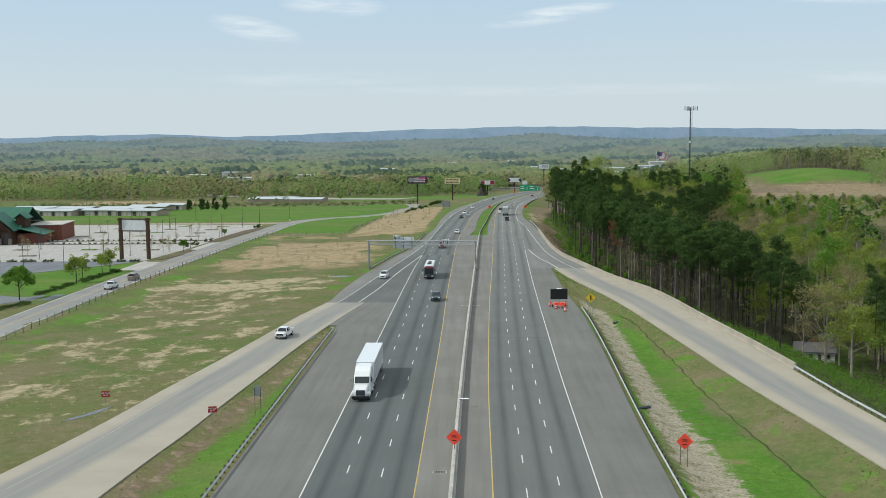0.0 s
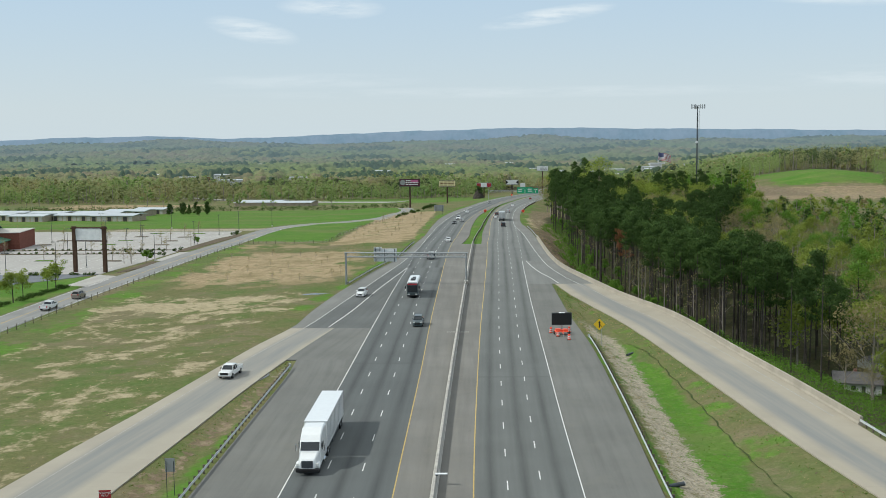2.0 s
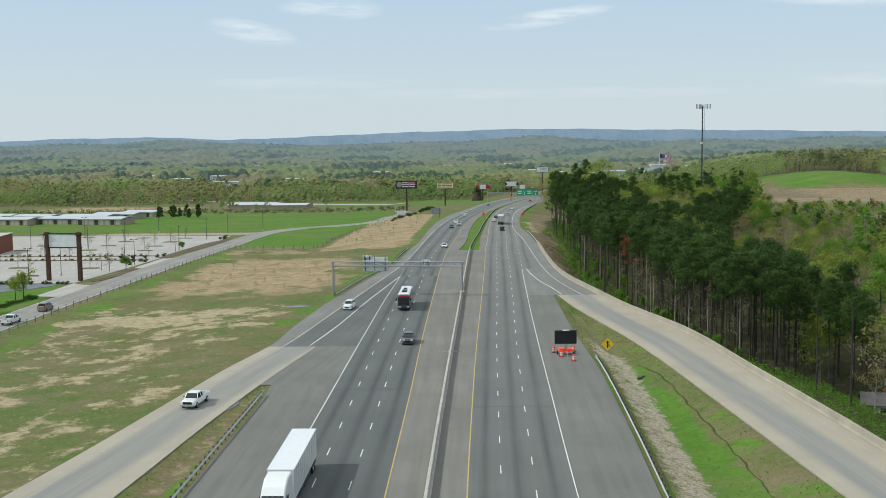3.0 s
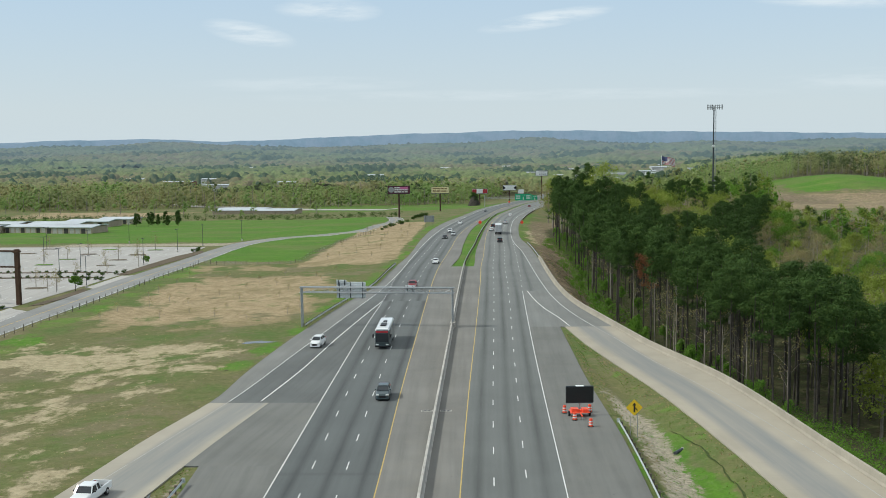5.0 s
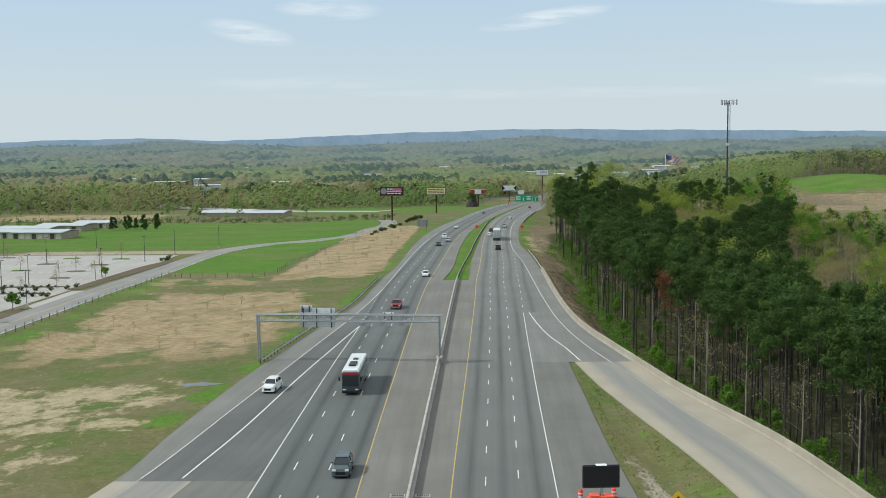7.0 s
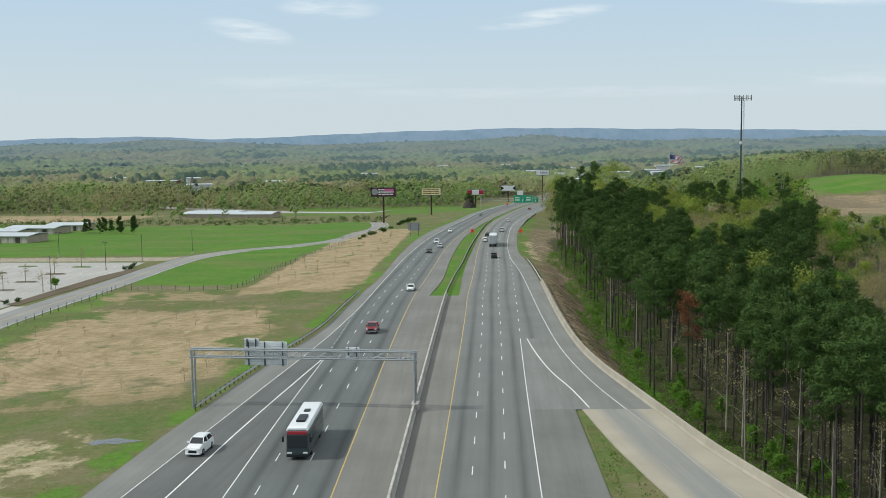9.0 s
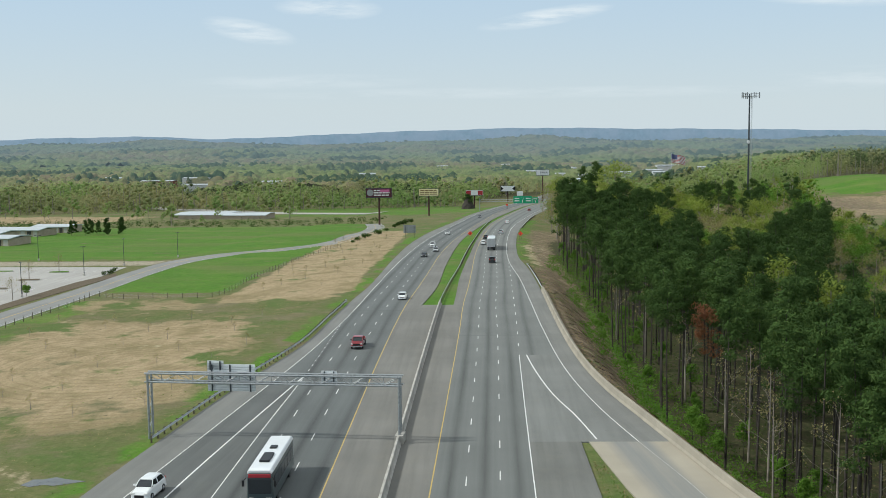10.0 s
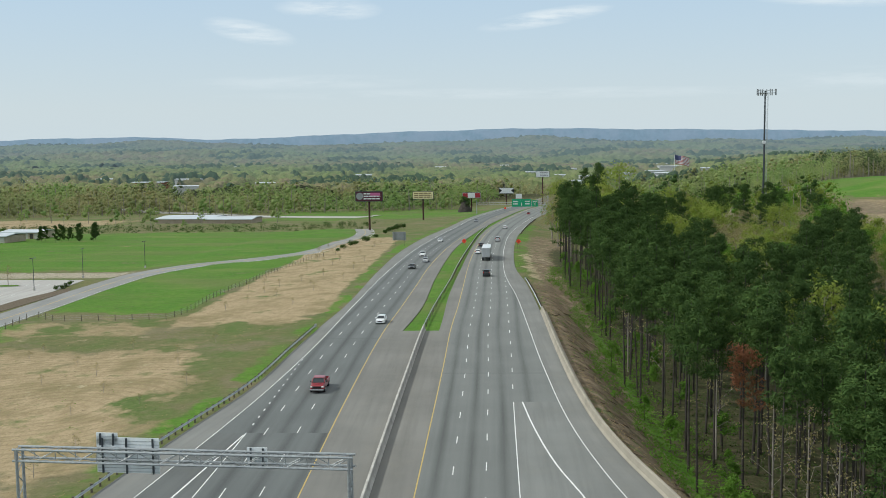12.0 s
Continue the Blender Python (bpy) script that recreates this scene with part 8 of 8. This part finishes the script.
def semi(label):
    """An articulated lorry, front towards -y at y = 0."""
    top = thing("semi_truck", label, "truck", "traffic on the highway")
    bm = bmesh.new()
    loft(bm, [(0.0, 0.85, 0.7, 0.75, 1.5), (0.25, 1.0, 0.85, 0.7, 1.75), (1.5, 1.05, 0.95, 0.7, 2.0), (2.1, 1.1, 1.0, 0.7, 2.05)])
    part("bonnet", bm, MAT["car_white"], top, "sloping white bonnet")
    bm = bmesh.new()
    loft(bm, [(2.0, 1.22, 1.1, 0.75, 2.1), (2.5, 1.25, 1.12, 0.75, 2.95), (3.2, 1.26, 1.1, 0.75, 3.5), (4.4, 1.26, 1.12, 0.75, 4.0), (6.2, 1.26, 1.14, 0.75, 4.05)])
    cab = part("cab", bm, MAT["car_white"], top, "white sleeper cab with a roof fairing")
    bm = bmesh.new()
    prism(bm, [(1.98, 2.12), (2.06, 2.12), (2.52, 2.9), (2.44, 2.94)], -1.0, 1.0, "x")
    part("windscreen", bm, MAT["glass"], cab, "dark windscreen")
    for s in (-1, 1):
        bm = bmesh.new()
        box(bm, s * 1.25 - 0.03, s * 1.25 + 0.03, 2.6, 3.5, 2.1, 2.8, 0.02)
        part("side_window", bm, MAT["glass"], cab)
        bm = bmesh.new()
        box(bm, s * 1.5 - 0.08, s * 1.5 + 0.08, 2.2, 2.35, 2.0, 2.75, 0.03)
        bar(bm, (s * 1.2, 2.3, 2.4), (s * 1.5, 2.3, 2.4), 0.04)
        part("mirror", bm, MAT["chrome"], cab)
        bm = bmesh.new()
        box(bm, s * 1.0 - 0.18, s * 1.0 + 0.18, 0.1, 0.4, 0.95, 1.3, 0.06)
        part("headlight", bm, MAT["lamp_glass"], top)
        bm = bmesh.new()
        loft(bm, [(0.3, 0.3, 0.26, 0.7, 1.0), (0.9, 0.32, 0.3, 0.9, 1.3), (1.7, 0.3, 0.26, 0.7, 1.1)])
        bmesh.ops.translate(bm, vec=(s * 1.0, 0, 0), verts=bm.verts[:])
        part("fender", bm, MAT["car_white"], top)
        bm = bmesh.new()
        rod(bm, (s * 1.1, 3.2, 0.6), (s * 1.1, 4.6, 0.6), 0.32, n=14)
        part("fuel_tank", bm, MAT["chrome"], top)
    bm = bmesh.new()
    box(bm, -0.6, 0.6, -0.06, 0.06, 0.85, 1.6, 0.04)
    part("grille", bm, MAT["dark_steel"], top, "dark barred grille")
    bm = bmesh.new()
    box(bm, -1.2, 1.2, -0.2, 0.25, 0.4, 0.78, 0.07)
    part("bumper", bm, MAT["black"], top, "black bumper")
    bm = bmesh.new()
    box(bm, -0.5, 0.5, 1, 9.2, 0.55, 0.95, 0.03)
    part("chassis", bm, MAT["dark_steel"], top)
    for y in (1.25, 7.3, 8.6):
        for s in (-1, 1):
            wheel(top, s * 1.0, y, 0.51, 0.3 if y < 2 else 0.5)
    trailer_box(top, 6.7, 21.2)
    return top


def coach(label):
    top = thing("coach", label, "bus", "traffic on the highway")
    bm = bmesh.new()
    loft(bm, [(0.0, 1.18, 1.12, 0.45, 3.2), (0.2, 1.26, 1.2, 0.38, 3.42), (11.6, 1.27, 1.22, 0.38, 3.45), (12.0, 1.2, 1.15, 0.5, 3.35)], 0.2)
    body = part("body", bm, MAT["car_teal"], top, "dark lower body")
    bm = bmesh.new()
    loft(bm, [(0.1, 1.18, 1.05, 3.2, 3.5), (0.6, 1.24, 1.12, 3.2, 3.6), (11.7, 1.24, 1.12, 3.2, 3.6), (12.0, 1.16, 1.0, 3.2, 3.5)], 0.1)
    part("roof", bm, MAT["car_white"], body, "white roof")
    bm = bmesh.new()
    box(bm, -0.5, 0.5, 2.4, 5.2, 3.58, 3.8, 0.06)
    part("roof_unit", bm, MAT["black"], body, "black air conditioning unit")
    bm = bmesh.new()
    box(bm, -0.35, 0.35, 7.0, 8.0, 3.58, 3.72, 0.05)
    part("roof_hatch", bm, MAT["black"], body)
    bm = bmesh.new()
    box(bm, -1.08, 1.08, -0.04, 0.1, 1.3, 2.75, 0.05)
    part("windscreen", bm, MAT["glass"], body)
    bm = bmesh.new()
    box(bm, -1.05, 1.05, -0.05, 0.1, 2.85, 3.2, 0.03)
    part("header_panel", bm, MAT["sign_red"], body, "red header panel over the windscreen")
    for s in (-1, 1):
        for k in range(6):
            bm = bmesh.new()
            box(bm, s * 1.255 - 0.02, s * 1.255 + 0.02, 0.9 + 1.75 * k, 2.5 + 1.75 * k, 1.55, 2.75, 0.02)
            part("side_window", bm, MAT["glass"], body)
        bm = bmesh.new()
        box(bm, s * 1.5 - 0.12, s * 1.5 + 0.12, -0.35, -0.2, 2.1, 2.7, 0.04)
        bar(bm, (s * 1.2, 0.0, 2.9), (s * 1.5, -0.28, 2.6), 0.05)
        part("mirror", bm, MAT["black"], body)
        for y in (2.4, 9.2):
            wheel(top, s * 1.08, y, 0.5, 0.34)
        bm = bmesh.new()
        box(bm, s * 0.85 - 0.25, s * 0.85 + 0.25, -0.04, 0.12, 0.72, 0.92, 0.03)
        part("headlight", bm, MAT["lamp_glass"], body)
    bm = bmesh.new()
    box(bm, -1.22, 1.22, -0.1, 0.2, 0.36, 0.62, 0.05)
    part("bumper", bm, MAT["black"], body)
    return top


def heading(line, y):
    return -math.degrees(math.atan(float(line(y + 2) - line(y - 2)) / 4))


def drive(ob, x, y, line, towards):
    """Set a vehicle on the road at (x, y); towards: +1 drives away along +y."""
    slope = math.degrees(math.atan(float(grade(y + 1) - grade(y - 1)) / 2))
    turn = heading(line, y)
    ob.matrix_basis = pose(x, y, float(grade(y)) + 0.008, slope if towards < 0 else -slope, 0, turn + (180 if towards > 0 else 0))
    return ob


drive(semi("white articulated lorry with a plain box trailer"), -21.0, 37.9, YEL_L, -1)
ramp_truck = drive(pickup("car_white", "white pickup truck with an open bed on the slip road"), -40.2, 86.5, RAMP_L2, -1)
drive(coach("dark coach with a white roof and red front panel"), -17.7, 165, YEL_L, -1)
drive(sedan("car_teal", "dark green-black off-road car on the open highway", 0.28, 0.05), -14.5, 130, YEL_L, -1)
drive(sedan("car_white", "white compact off-road car leaving by the slip lane", 0.26, 0.0), -29.3, 168.5, OUTER_L, -1)
drive(pickup("car_red", "dark red pickup truck on the open highway"), -17.1, 245, YEL_L, -1)
drive(sedan("car_white", "white saloon car on the open highway"), -13.6, 303, YEL_L, -1)
drive(sedan("car_black", "black saloon car on the open highway"), -13.8, 407, YEL_L, -1)
drive(sedan("car_silver", "silver saloon car on the open highway"), -10.9, 429, YEL_L, -1)
drive(sedan("car_white", "white off-road car on the open highway", 0.26), -12.8, 449, YEL_L, -1)
drive(sedan("car_white", "white saloon car far down the road"), -9.4, 519, YEL_L, -1)
drive(sedan("car_grey", "grey saloon car far down the road"), 4.6, 678, YEL_L, -1)
drive(sedan("car_black", "black off-road car on the open highway", 0.28), 7.3, 385, YEL_R, 1)
rear = drive(semi("pale box trailer lorry seen from behind"), 8.3, 452, YEL_R, 1)
drive(sedan("car_white", "white saloon car on the open highway"), 5.2, 460, YEL_R, 1)
drive(sedan("car_black", "dark saloon car on the open highway"), 6.4, 492, YEL_R, 1)
drive(sedan("car_silver", "silver off-road car on the open highway", 0.26), 13.0, 520, YEL_R, 1)
drive(sedan("car_white", "white saloon car in the far bend"), 18.1, 606, YEL_R, 1)
drive(sedan("car_red", "red saloon car in the far bend"), 37.4, 776, YEL_R, 1)


def settle(ob, x, y, turn, lift=0.07):
    ob.matrix_basis = pose(x, y, float(land(x, y)) + lift, 0, 0, turn)
    return ob


local = settle(pickup("car_white", "white pickup truck on the frontage road", "frontage traffic"), -97.2, 160, 178)
settle(sedan("car_tan", "brown off-road car on the frontage road", 0.28), -96.9, 177, 178)
parked = sedan("car_silver", "silver car parked behind the hedge", 0.0)
settle(parked, -119, 124, 70, 0.085)
copy_thing(parked, pose(-122.5, 121, float(land(-122.5, 121)) + 0.085, 0, 0, 72))

# models that only served as patterns
for ob in models:
    for o in (*ob.children_recursive, ob):
        bpy.data.objects.remove(o)
